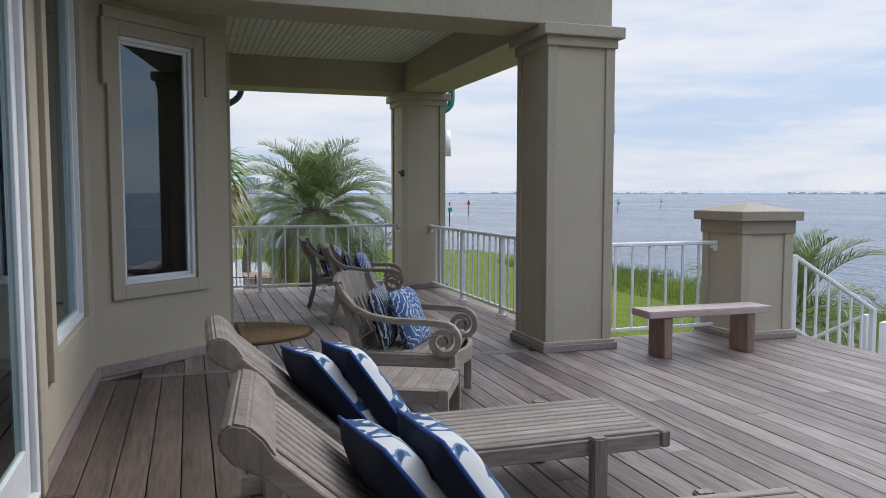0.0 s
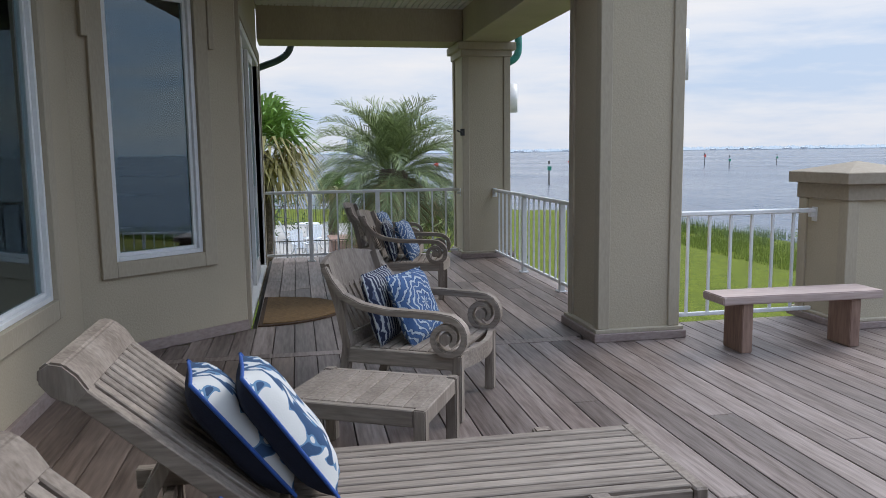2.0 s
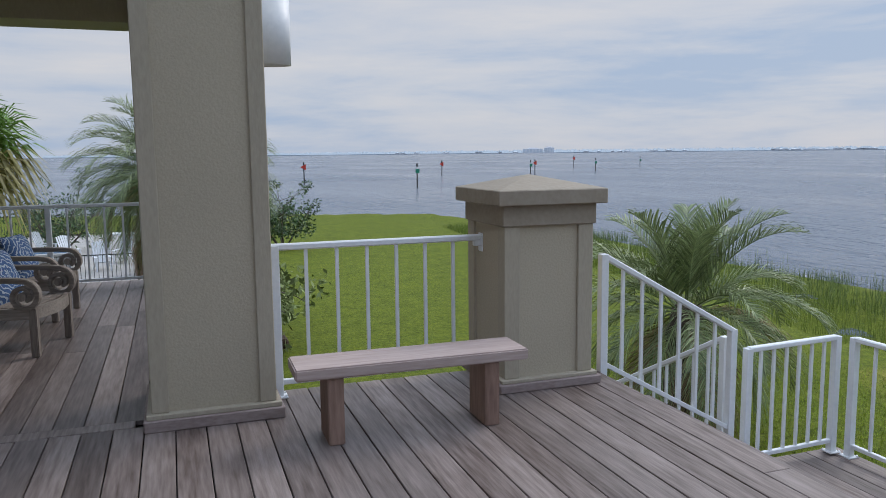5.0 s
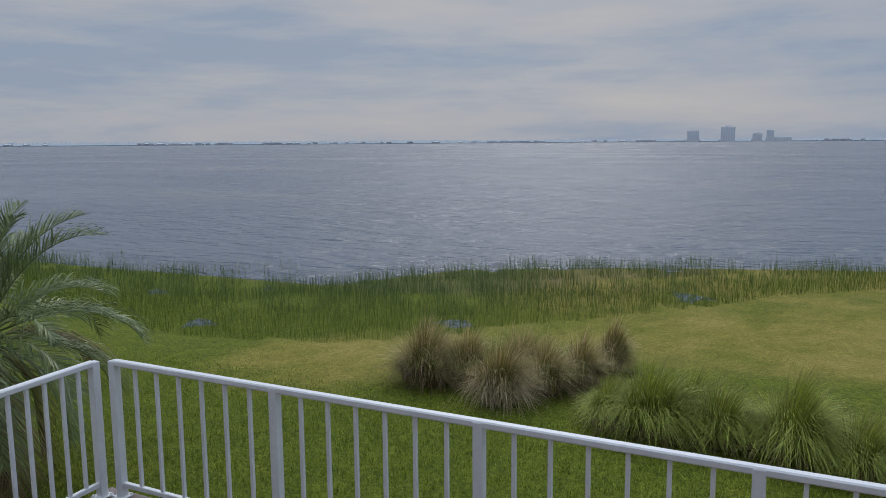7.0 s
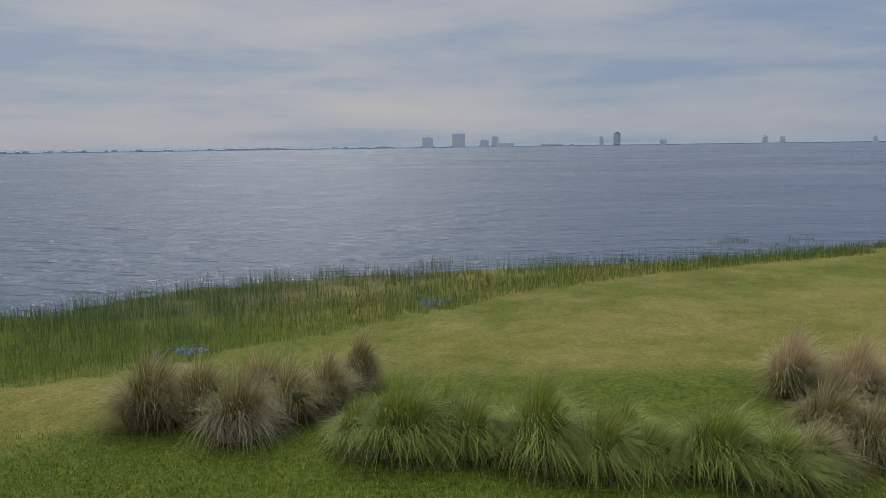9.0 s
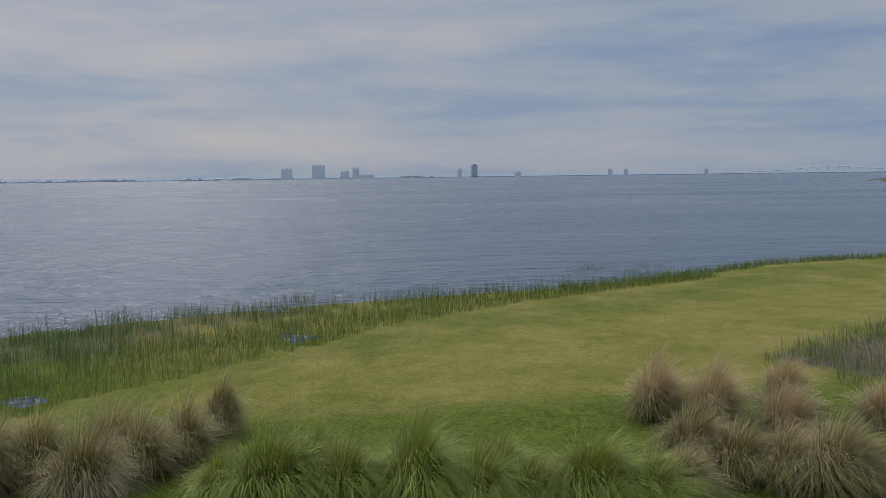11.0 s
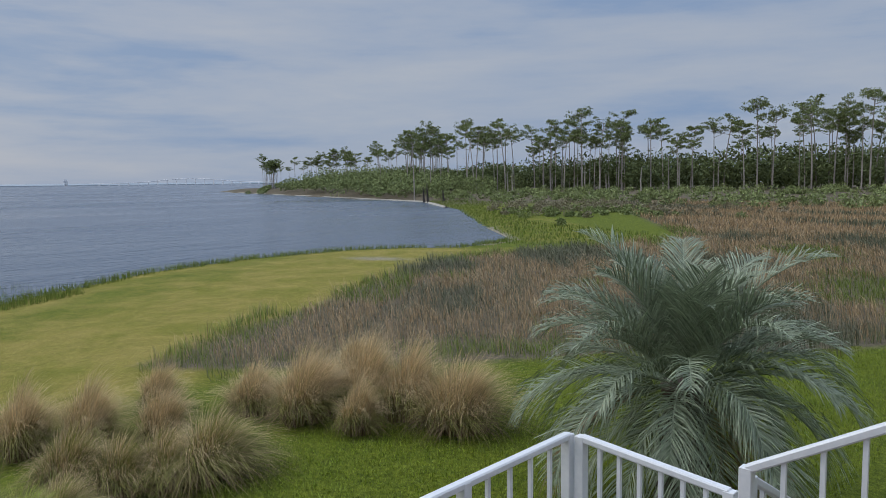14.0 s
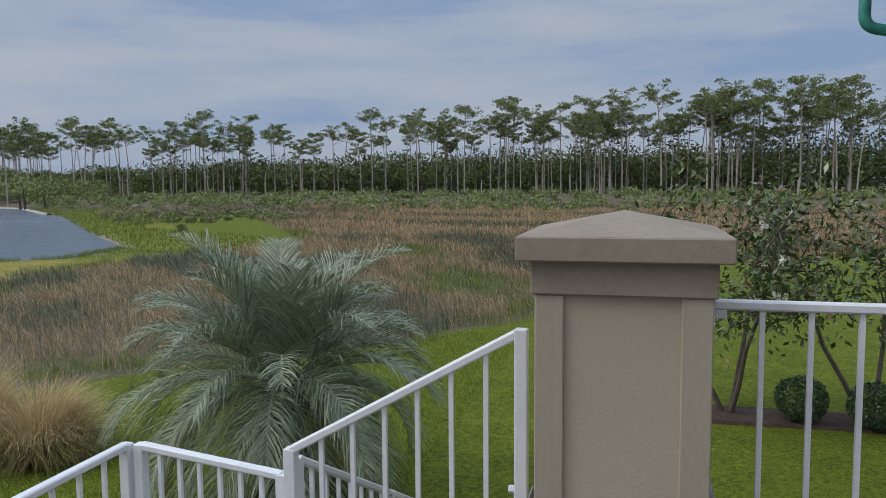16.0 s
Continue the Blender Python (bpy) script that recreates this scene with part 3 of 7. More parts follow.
def sliding_door(name, m, w, z1, leaves, label):
    d = tagged(empty(name, m), label, "door", kind="structure")
    f = 0.07
    part("door_frame", bxb([(0, f, -0.02, 0.14, 0.02, z1), (w - f, w, -0.02, 0.14, 0.02, z1), (f, w - f, -0.02, 0.14, z1 - f, z1), (f, w - f, -0.03, 0.14, 0.02, 0.06)]), M_VINYL, d, "white vinyl door frame")
    lw = (w - 2 * f) / leaves
    for i in range(leaves):
        x0, y0 = f + i * lw, 0.01 + 0.05 * (i % 2)
        leaf = part("door_leaf", bxb([(x0, x0 + 0.09, y0, y0 + 0.045, 0.06, z1 - f), (x0 + lw - 0.09, x0 + lw, y0, y0 + 0.045, 0.06, z1 - f),
                                      (x0 + 0.09, x0 + lw - 0.09, y0, y0 + 0.045, 0.06, 0.30), (x0 + 0.09, x0 + lw - 0.09, y0, y0 + 0.045, z1 - f - 0.1, z1 - f)]), M_VINYL, d)
        pane = part("pane", bxb([(x0 + 0.09, x0 + lw - 0.09, y0 + 0.018, y0 + 0.026, 0.30, z1 - f - 0.1)], 0), M_GLASS, leaf, "dark reflecting glass")
        pane.visible_shadow = False
        part("door_handle", bxb([(x0 + 0.035, x0 + 0.06, y0 - 0.03, y0, 0.95, 1.2)]), M_VINYL, leaf)
    part("door_trim", bxb([(-0.12, 0, -0.035, 0.02, 0.0, z1 + 0.12), (w, w + 0.12, -0.035, 0.02, 0.0, z1 + 0.12), (0.001, w - 0.001, -0.034, 0.02, z1, z1 + 0.12)]), M_TRIM, d)
    return d


sliding_door("door_1", Matrix.Translation((0.33, 8.3, 0)) @ Matrix.Rotation(radians(90), 4, "Z"), 3.6, 2.8, 4, "white-framed sliding glass door on the covered porch")
sliding_door("door_2", Matrix.Translation((X_WALL, 1.6, 0)) @ Matrix.Rotation(radians(90), 4, "Z"), 2.9, 2.75, 3, "white-framed sliding glass door beside the loungers")

# baseboards along the walls
def base_run(a, b, out):
    a, b = Vector(a), Vector(b)
    ob = part("baseboard", beam_between(a + Vector((0, 0, 0.045)), b + Vector((0, 0, 0.045)), 0.03, 0.09), M_PLINTH)
    ob.location = out
    return tagged(ob, "weathered reddish wooden base board along the wall", "baseboard", kind="structure")


base_run((X_WALL + 0.018, 4.63, 0), (X_WALL + 0.018, 7.15, 0), (0, 0, 0))
base_run((X_WALL + 0.018, -6, 0), (X_WALL + 0.018, 1.47, 0), (0, 0, 0))
base_run(BAY0 + Vector((0.012, -0.014, 0)), BAY1 + Vector((0.012, -0.014, 0)), (0, 0, 0))
base_run((0.348, 11.9 + 0.12, 0), (0.348, 12.05, 0), (0, 0, 0))

# half-lowered blind, drawn curtain and dark dining things in the room behind the bay window
bl = tagged(empty("window_blind", pose(-1.32, 11.74, 0)), "white slatted blind half lowered over the far window", "blind")
part("head_rail", bxb([(-0.34, 0.34, -0.03, 0.03, 2.58, 2.64)]), M_BLIND, bl)
slat_me = mesh_from(turned(bxb([(-0.33, 0.33, -0.022, 0.022, -0.002, 0.002)], 0), Matrix.Rotation(radians(-28), 4, "X")), "slat", M_BLIND)
for i in range(28):
    piece("slat", slat_me, bl, (0, 0, 1.40 + i * 0.043))
for x in (-0.25, 0.25):
    part("cord", bxb([(x - 0.002, x + 0.002, -0.002, 0.002, 1.36, 2.58)], 0), M_BLIND, bl)
part("bottom_rail", bxb([(-0.33, 0.33, -0.02, 0.02, 1.35, 1.37)]), M_BLIND, bl)
cu = tagged(empty("curtain", pose(-0.78, 11.55, 0)), "pale green curtain drawn beside the far window", "curtain")
bm = bmesh.new()
rows = []
for k in range(41):
    u = k / 40
    rows.append([bm.verts.new((-0.17 + 0.34 * u, 0.035 * math.sin(u * 34) + dy, z)) for z, dy in ((0.03, 0.0), (2.75, 0.0), (2.75, 0.006), (0.03, 0.006))])
for ra, rb_ in zip(rows, rows[1:]):
    for k in range(4):
        bm.faces.new((ra[k], ra[(k + 1) % 4], rb_[(k + 1) % 4], rb_[k]))
bmesh.ops.recalc_face_normals(bm, faces=bm.faces)
part("cloth", bm, mat("pale_curtain_cloth", (0.42, 0.47, 0.44), (0.52, 0.57, 0.54), 0.9, 6.0, bump=0.2, translucent=0.4), cu, smooth=True)
part("curtain_rod", tube([(-0.3, 0.0, 2.78), (1.0, 0.0, 2.78)], 0.014, 8), M_BLACK, cu)
tb = tagged(empty("dining_table", pose(-1.0, 10.3, 0)), "dark dining table in the dim room", "table")
part("tabletop", bxb([(-0.75, 0.75, -0.5, 0.5, 0.70, 0.745)], 0.01), M_PILE, tb)
for x in (-0.66, 0.66):
    for y in (-0.42, 0.42):
        part("leg", bxb([(x - 0.04, x + 0.04, y - 0.04, y + 0.04, -0.02, 0.70)], 0.006), M_PILE, tb)
rg_pot = np.random.default_rng(3)
for x, y, hp in ((-0.42, 10.25, 0.36), (-0.75, 10.45, 0.28)):
    pot = tagged(empty("potted_plant", pose(x, y, 0.745)), "dark leafy plant in a round pot on the table", "plant")
    part("pot", tube([(0, 0, 0), (0, 0, 0.05), (0, 0, 0.10), (0, 0, 0.14)], [0.05, 0.09, 0.095, 0.06], 14), M_COIRD, pot, smooth=True)
    V, F = leaf_cloud(160, [(0, 0, hp - 0.1), (0.07, 0.02, hp - 0.06), (-0.08, 0, hp - 0.08)], [0.11, 0.09, 0.09], 0.06, rg_pot)
    me = bpy.data.meshes.new("foliage")
    me.from_pydata([tuple(v) for v in V], [], [tuple(int(i) for i in f) for f in F])
    me.materials.append(M_LEAF)
    ob = new("foliage", me)
    ob.parent = pot

# ---------------------------------------------------------------- porch columns, beams, ceiling
def square_column(name, x, y, w, h, label):
    c = tagged(empty(name, pose(x, y, 0)), label, "column", kind="structure")
    e, s = 0.04, 0.10
    part("base_board", bxb([(-0.005, w + 0.005, -0.005, w + 0.005, 0.0, 0.07)], 0.006), M_PLINTH, c, "worn reddish wooden plinth")
    part("base_cap", bxb([(0.012, w - 0.012, 0.012, w - 0.012, 0.07, 0.10)], 0.004), M_TRIM, c)
    part("shaft", bxb([(e + 0.022, w - e - 0.022, e + 0.022, w - e - 0.022, 0.10, h - 0.2)], 0), M_STUCCO, c, "tan stucco shaft")
    for sx in (0, 1):
        for sy in (0, 1):
            bx = (e, e + s) if sx == 0 else (w - e - s, w - e)
            by = (e, e + s) if sy == 0 else (w - e - s, w - e)
            part("corner_board", bxb([(*bx, *by, 0.10, h - 0.2)], 0.005), M_TRIM, c)
    part("necking", bxb([(0.02, w - 0.02, 0.02, w - 0.02, h - 0.2, h - 0.11)], 0.006), M_TRIM, c)
    part("capital", bxb([(-0.03, w + 0.03, -0.03, w + 0.03, h - 0.11, h)], 0.008), M_TRIM, c)
    return c


BEAM_Z, CEIL_Z = 3.13, 3.6
COLS = ((3.16, 6.88, 0.80), (3.16, 12.08, 0.80), (2.88, -1.52, 0.80), (2.36, -6.08, 0.80))
for x, y, w in COLS:
    square_column("column", x, y, w, BEAM_Z, "square tan stucco porch column with corner boards")


def beam(x0, x1, y0, y1):
    return tagged(part("beam", bxb([(x0, x1, y0, y1, BEAM_Z, CEIL_Z)], 0.006), M_TRIM), "wide tan painted porch beam", "beam", kind="structure")


def ceiling(name, x0, x1, y0, y1):
    boxes = []
    w = 0.085
    x = x0
    while x < x1 - 0.01:
        boxes.append((x + 0.015, min(x + w, x1), y0, y1, CEIL_Z - 0.018, CEIL_Z))
        x += w
    bm = bxb(boxes, 0)
    bmesh.ops.create_cube(bm, size=1, matrix=Matrix.Translation(((x0 + x1) / 2, (y0 + y1) / 2, CEIL_Z + 0.05)) @ Matrix.Diagonal((x1 - x0, y1 - y0, 0.1, 1)))
    return tagged(part(name, bm, M_CEIL), "pale grey beadboard porch ceiling", "ceiling", kind="structure")


beam(3.22, 3.9, 7.605, 12.14)
beam(0.335, 3.22, 12.142, 12.8)
beam(3.222, 3.898, 12.142, 12.8)
beam(-0.57, 3.9, 6.96, 7.6)
beam(2.42, 3.10, -6.0, -1.452)
beam(-0.79, 3.9, -1.45, -0.8)
beam(-0.79, 2.418, -6.0, -5.4)
ceiling("ceiling_porch", 0.335, 3.218, 7.61, 12.14)
ceiling("ceiling_porch_south", -0.79, 2.416, -5.39, -1.46)
tagged(part("roof_north", bxb([(-5.6, 4.3, 6.9, 13.2, 3.72, 3.95)], 0.01), M_ROOF), "tan flat porch roof edge", "roof", kind="structure")
tagged(part("roof_south", bxb([(-5.6, 3.55, -6.4, -0.7, 3.72, 3.95)], 0.01), M_ROOF), "tan flat porch roof edge", "roof", kind="structure")
# out-of-view eave, its reach chosen for the shade it throws
tagged(part("roof_house", bxb([(-5.6, 0.8, -0.698, 6.898, 3.72, 3.95)], 0.01), M_ROOF), "unseen tan house eave added to shade wall and deck", "roof", kind="structure")

# unseen upper mass, added to keep western sky off west faces and deck
tagged(part("wall_upper", bxb([(-5.6, -0.85, -6.4, 13.2, 3.951, 7.4)], 0.01), M_STUCCO), "unseen plain tan upper storey added to block western sky light", "wall", kind="structure")
tagged(part("roof_upper", bxb([(-6.0, -0.3, -6.8, 13.6, 7.401, 7.65)], 0.02), M_ROOF), "unseen tan upper eave added to block sky light", "roof", kind="structure")

dl = tagged(empty("ceiling_light", pose(1.95, 10.4, CEIL_Z - 0.012)), "small round recessed light in the beadboard ceiling", "ceiling light")
bm = bmesh.new()
bmesh.ops.create_cone(bm, cap_ends=True, segments=24, radius1=0.09, radius2=0.10, depth=0.012, matrix=Matrix.Translation((0, 0, -0.006)))
part("trim_ring", bm, M_WHITE, dl)
bm = bmesh.new()
bmesh.ops.create_cone(bm, cap_ends=True, segments=24, radius1=0.05, radius2=0.06, depth=0.01, matrix=Matrix.Translation((0, 0, -0.014)))
part("lens", bm, M_CEIL, dl)


# wall lights, downspouts, hose hook
def wall_sconce(x, y):
    s = tagged(empty("wall_sconce", pose(x, y, 2.15)), "white half-round outdoor sconce on the column", "wall light", "column sconces")
    bm = bmesh.new()
    prof = [(0.20 * math.sin(a), 0.11 * math.cos(a)) for a in [math.pi * k / 14 for k in range(15)]]
    inner = [(px * 0.93, py * 0.93) for px, py in prof]
    lo = [[bm.verts.new((p[0], p[1], z)) for p in row] for row, z in ((prof, 0), (prof, 0.42), (inner, 0.42), (inner, 0))]
    for a, b in ((0, 1), (1, 2), (2, 3), (3, 0)):
        for k in range(14):
            bm.faces.new((lo[a][k], lo[a][k + 1], lo[b][k + 1], lo[b][k]))
    bmesh.ops.recalc_face_normals(bm, faces=bm.faces)
    part("shade", bm, M_WHITE, s, smooth=True)
    part("back_plate", bxb([(-0.035, 0.004, -0.07, 0.07, 0.08, 0.34)]), M_WHITE, s)
    return s


for x, y, w in COLS:
    wall_sconce(x + w - 0.03, y + w / 2)


def downspout(name, pts, r, material, label):
    d = tagged(empty(name, Matrix.Translation(pts[0])), label, "downspout", kind="structure")
    o = Vector(pts[0])
    smooth_pts = []
    for i, p in enumerate(pts):
        p = Vector(p) - o
        if 0 < i < len(pts) - 1:
            a, b = Vector(pts[i - 1]) - o, Vector(pts[i + 1]) - o
            p0, p1 = p + (a - p).normalized() * min(0.12, (a - p).length / 2), p + (b - p).normalized() * min(0.12, (b - p).length / 2)
            for k in range(7):
                s = k / 6
                smooth_pts.append(p0 * (1 - s) ** 2 + p * 2 * s * (1 - s) + p1 * s * s)
        else:
            smooth_pts.append(p)
    part("pipe", tube(smooth_pts, r, 12), material, d, smooth=True)
    q = (Vector(pts[0]) + Vector(pts[1])) / 2 - o
    part("collar", tube([q - (Vector(pts[1]) - Vector(pts[0])).normalized() * 0.025, q + (Vector(pts[1]) - Vector(pts[0])).normalized() * 0.025], r * 1.2, 12), material, d)
    return d


for (x, y, w), px in ((COLS[1], 4.16), (COLS[3], 3.72)):
    downspout("downspout", [(px, y + 0.45, 3.75), (px, y + 0.45, 2.98), (x + w - 0.02, y + 0.45, 2.86)], 0.055, M_COPPER, "weathered green copper downspout elbow at the column")
for x, y, w in (COLS[0], COLS[2]):
    downspout("downspout", [(4.06, y + 0.62, 3.75), (4.06, y + 0.62, 2.98), (x + w - 0.03, y + 0.62, 2.86)], 0.055, M_COPPER, "weathered green copper downspout elbow at the column")
downspout("gutter_pipe", [(0.85, 13.0, 3.74), (0.78, 13.0, 3.08), (0.62, 12.95, 2.95), (-0.6, 12.6, 2.45), (-0.62, 12.3, 2.0)], 0.05, M_DARKGREEN, "dark green sloping downspout at the house corner")
hook = tagged(empty("hook", pose(3.2, 12.11, 1.85)), "small black metal hook on the column edge", "hook")
part("hook_arm", tube([(0, 0.03, 0), (-0.02, -0.03, 0.0), (-0.07, -0.05, 0.01), (-0.09, -0.05, 0.03)], 0.014, 8), M_BLACK, hook)
part("hook_plate", bxb([(-0.03, 0.03, 0.0, 0.045, -0.05, 0.05)]), M_BLACK, hook)


# ---------------------------------------------------------------- low pillars with pyramid caps
def low_pillar(x, y, h, w=0.76):
    c = tagged(empty("low_pillar", pose(x, y, 0)), "low square tan pillar with a pyramid cap", "pillar", "low pillars", "structure")
    e, s = 0.05, 0.15 * w
    part("base_board", bxb([(0, w, 0, w, 0, 0.06)], 0.006), M_PLINTH, c, "worn reddish wooden plinth")
    part("base_cap", bxb([(0.02, w - 0.02, 0.02, w - 0.02, 0.06, 0.085)], 0.004), M_TRIM, c)
    part("shaft", bxb([(e + 0.02, w - e - 0.02, e + 0.02, w - e - 0.02, 0.085, h - 0.1)], 0), M_STUCCO, c, "tan stucco shaft")
    for sx in (0, 1):
        for sy in (0, 1):
            bx = (e, e + s) if sx == 0 else (w - e - s, w - e)
            by = (e, e + s) if sy == 0 else (w - e - s, w - e)
            part("corner_board", bxb([(*bx, *by, 0.085, h - 0.24)], 0.005), M_TRIM, c)
    part("frieze", bxb([(0.035, w - 0.035, 0.035, w - 0.035, h - 0.24, h - 0.10)], 0.006), M_CAPTRIM, c, "darker brown frieze")
    bm = bxb([(-0.02, w + 0.02, -0.02, w + 0.02, h - 0.10, h)], 0.006)
    part("cap_board", bm, M_CAPTRIM, c, "darker brown cap board")
    bm = bmesh.new()
    bmesh.ops.create_cone(bm, cap_ends=True, segments=4, radius1=(w + 0.03) / 2 * math.sqrt(2), radius2=0.01, depth=0.09,
                          matrix=Matrix.Translation((w / 2, w / 2, h + 0.045)) @ Matrix.Rotation(radians(45), 4, "Z"))
    part("cap_pyramid", bm, M_CAPTRIM, c, "low brown pyramid cap")
    return c


low_pillar(5.36, 6.80, 1.35)
low_pillar(5.43, -1.20, 1.31, 0.80)


# ---------------------------------------------------------------- railings
def railing(name, a, b, za, zb, label, posts=(0.0, 1.0), foot=None, spacing=0.195, hgt=0.93, gap=0.10):
    """Posts, top and bottom rail and balusters from a to b (x, y); za, zb the top rail's heights at both ends."""
    a2, b2 = Vector((a[0], a[1], za)), Vector((b[0], b[1], zb))
    length = Vector((b[0] - a[0], b[1] - a[1])).length
    ang = math.atan2(b[1] - a[1], b[0] - a[0])
    r = tagged(empty(name, Matrix.Translation((a[0], a[1], 0))), label, "railing", "white railings", "structure")
    o = Vector((a[0], a[1], 0))
    part("top_rail", beam_between(a2 - o, b2 - o, 0.055, 0.042, 0.008), M_WHITE, r)
    low = Vector((0, 0, hgt - gap))
    part("bottom_rail", beam_between(a2 - o - low, b2 - o - low, 0.035, 0.035, 0.004), M_WHITE, r)
    bal_h = hgt - gap
    me = mesh_from(bxb([(-0.011, 0.011, -0.011, 0.011, 0, bal_h)], 0), "baluster", M_WHITE)
    ends = sorted({0.0, 1.0, *posts})
    for s0, s1 in zip(ends, ends[1:]):
        if (s1 - s0) * length < 0.12:
            continue
        n = max(2, round((s1 - s0) * length / spacing))
        for i in range(1, n):
            q = a2.lerp(b2, s0 + (s1 - s0) * i / n) - o
            piece("baluster", me, r, (q.x, q.y, q.z - bal_h - 0.005), ang)
    for p in posts:
        q = a2.lerp(b2, p) - o
        ground = (hgt if foot is None else q.z - foot)
        post = part("post", turned(bxb([(-0.03, 0.03, -0.03, 0.03, q.z - ground, q.z + 0.012)], 0.004), Matrix.Translation((q.x, q.y, 0)) @ Matrix.Rotation(ang, 4, "Z")), M_WHITE, r)
        part("foot_plate", turned(bxb([(-0.055, 0.055, -0.055, 0.055, q.z - ground, q.z - ground + 0.012)], 0.003), Matrix.Translation((q.x, q.y, 0)) @ Matrix.Rotation(ang, 4, "Z")), M_WHITE, post)
        for sx, sy in ((1, 1), (-1, 1), (1, -1), (-1, -1)):
            part("bolt", turned(bxb([(-0.008, 0.008, -0.008, 0.008, q.z - ground + 0.012, q.z - ground + 0.02)], 0), Matrix.Translation((q.x, q.y, 0)) @ Matrix.Rotation(ang, 4, "Z") @ Matrix.Translation((sx * 0.042, sy * 0.042, 0))), M_WHITE, post)
    return r


def bracket(x, y, z, ang):
    b = tagged(empty("rail_bracket", pose(x, y, z, 0, 0, ang)), "white metal bracket that fixes the rail", "bracket", "rail brackets", "structure")
    part("plate", bxb([(-0.012, 0.0, -0.035, 0.035, -0.10, 0.03)]), M_WHITE, b)
    part("arm", bxb([(0.0, 0.05, -0.02, 0.02, -0.06, -0.02)]), M_WHITE, b)


railing("railing_porch_end", (0.12, 12.42), (3.2, 12.42), 1.01, 1.01, "white metal railing at the porch end", posts=(0.05, 0.28, 0.6), hgt=1.01)
railing("railing_porch_side", (3.68, 7.66), (3.68, 12.08), 1.0, 1.0, "white metal railing along the covered porch", posts=(0.02, 0.34, 0.67), hgt=1.0)
railing("railing_deck_north", (3.95, 7.30), (5.42, 7.30), 1.0, 1.0, "white metal railing between column and pillar", posts=(0.02,), hgt=1.0)
railing("railing_deck_south", (-0.75, -0.78), (5.45, -0.78), 1.0, 1.0, "white metal railing along the deck edge", posts=(0.01, 0.33, 0.5, 0.66), hgt=1.0)
bracket(5.42, 7.30, 1.0, 180)
bracket(5.45, -0.78, 1.0, 180)
bracket(3.68, 12.12, 1.0, -90)
bracket(3.22, 12.42, 1.0, 180)
PX = 8.58
railing("railing_landing", (PX, 6.95), (PX, -1.00), 0.05, 0.05, "white metal railing along the lower landing",
        posts=(0.0, 0.177, 0.352, 0.53, 0.705, 0.88, 1.0), hgt=1.0)
for s, y in ((1, 7.06), (-1, -0.76)):
    railing("railing_steps", (6.28, y), (7.44, y), 0.85, 0.20, "sloping white railing beside the deck steps", posts=(0.0, 1.0), hgt=0.95, gap=0.16, spacing=0.168)
    railing("railing_gate", (7.60, y if s > 0 else -0.98), (8.50, y if s > 0 else -1.02), 0.03 if s > 0 else -0.03, 0.05, "white railing section beside the landing", posts=(0.0, 1.0), hgt=0.985, spacing=0.125)
    railing("railing_stairs", (7.47, y + s * 0.12), (7.47, y + s * 3.1), 0.11, -1.46, "white stair railing going down to the lawn", posts=(0.0, 0.5, 1.0), hgt=0.95, gap=0.12)
    railing("railing_stairs", (6.42, y + s * 0.62), (6.42, y + s * 3.1), -0.15, -1.46, "white stair railing going down to the lawn", posts=(0.5, 1.0), hgt=0.95, gap=0.12)

# ---------------------------------------------------------------- steps and stairs
def steps(name, boxes, label):
    s = tagged(empty(name), label, "steps", kind="structure")
    for k, bx in enumerate(boxes):
        part("tread", bxb([bx], 0.006), M_STEP, s)
    return s


steps("deck_steps", [(6.28 + 0.3 * i, 6.62 + 0.3 * i, -0.74, 6.96, -0.19 * (i + 1) - 0.04, -0.19 * (i + 1)) for i in range(4)], "weathered wooden steps down to the landing")
tagged(part("step_riser", bxb([(6.28 + 0.3 * i, 6.30 + 0.3 * i, -0.74, 6.96, -0.19 * (i + 1), -0.19 * i - 0.041) for i in range(5)], 0), M_STEP), "dark wooden risers of the deck steps", "riser", kind="structure")
for s, y in ((1, 7.12), (-1, -0.92)):
    boxes = []
    for i in range(9):
        ya, yb = y + s * 0.3 * i, y + s * (0.3 * i + 0.33)
        boxes.append((6.48, 7.42, min(ya, yb), max(ya, yb), LANDING_Z - 0.17 * (i + 1) - 0.04, LANDING_Z - 0.17 * (i + 1)))
    steps("lawn_stairs", boxes, "weathered wooden stairs down to the lawn")
    tagged(part("stringer", beam_between((6.45, y, LANDING_Z - 0.3), (6.45, y + s * 3.0, GROUND_Z + 0.05), 0.04, 0.25), M_STEP), "wooden side board of the lawn stairs", "stringer", kind="structure")
    tagged(part("stringer", beam_between((7.45, y, LANDING_Z - 0.3), (7.45, y + s * 3.0, GROUND_Z + 0.05), 0.04, 0.25), M_STEP), "wooden side board of the lawn stairs", "stringer", kind="structure")
tagged(part("deck_skirt", bxb([(6.30, 6.33, -0.74, 6.96, -2.7, -0.96), (3.8, 6.3, 7.44, 7.47, -2.7, -0.17), (6.30, 6.33, 6.99, 7.44, -2.7, -0.17), (6.30, 6.33, -1.5, -0.78, -2.7, -0.17), (3.8, 3.83, 7.47, 12.7, -2.7, -0.17), (0.35, 3.8, 12.7, 12.73, -2.7, -0.17), (8.66, 8.69, -0.95, 7.16, -2.7, -1.0), (3.6, 6.3, -1.55, -1.52, -2.7, -0.17)], 0), M_STEP), "dark wooden boards under the deck edge", "deck skirt", kind="structure")


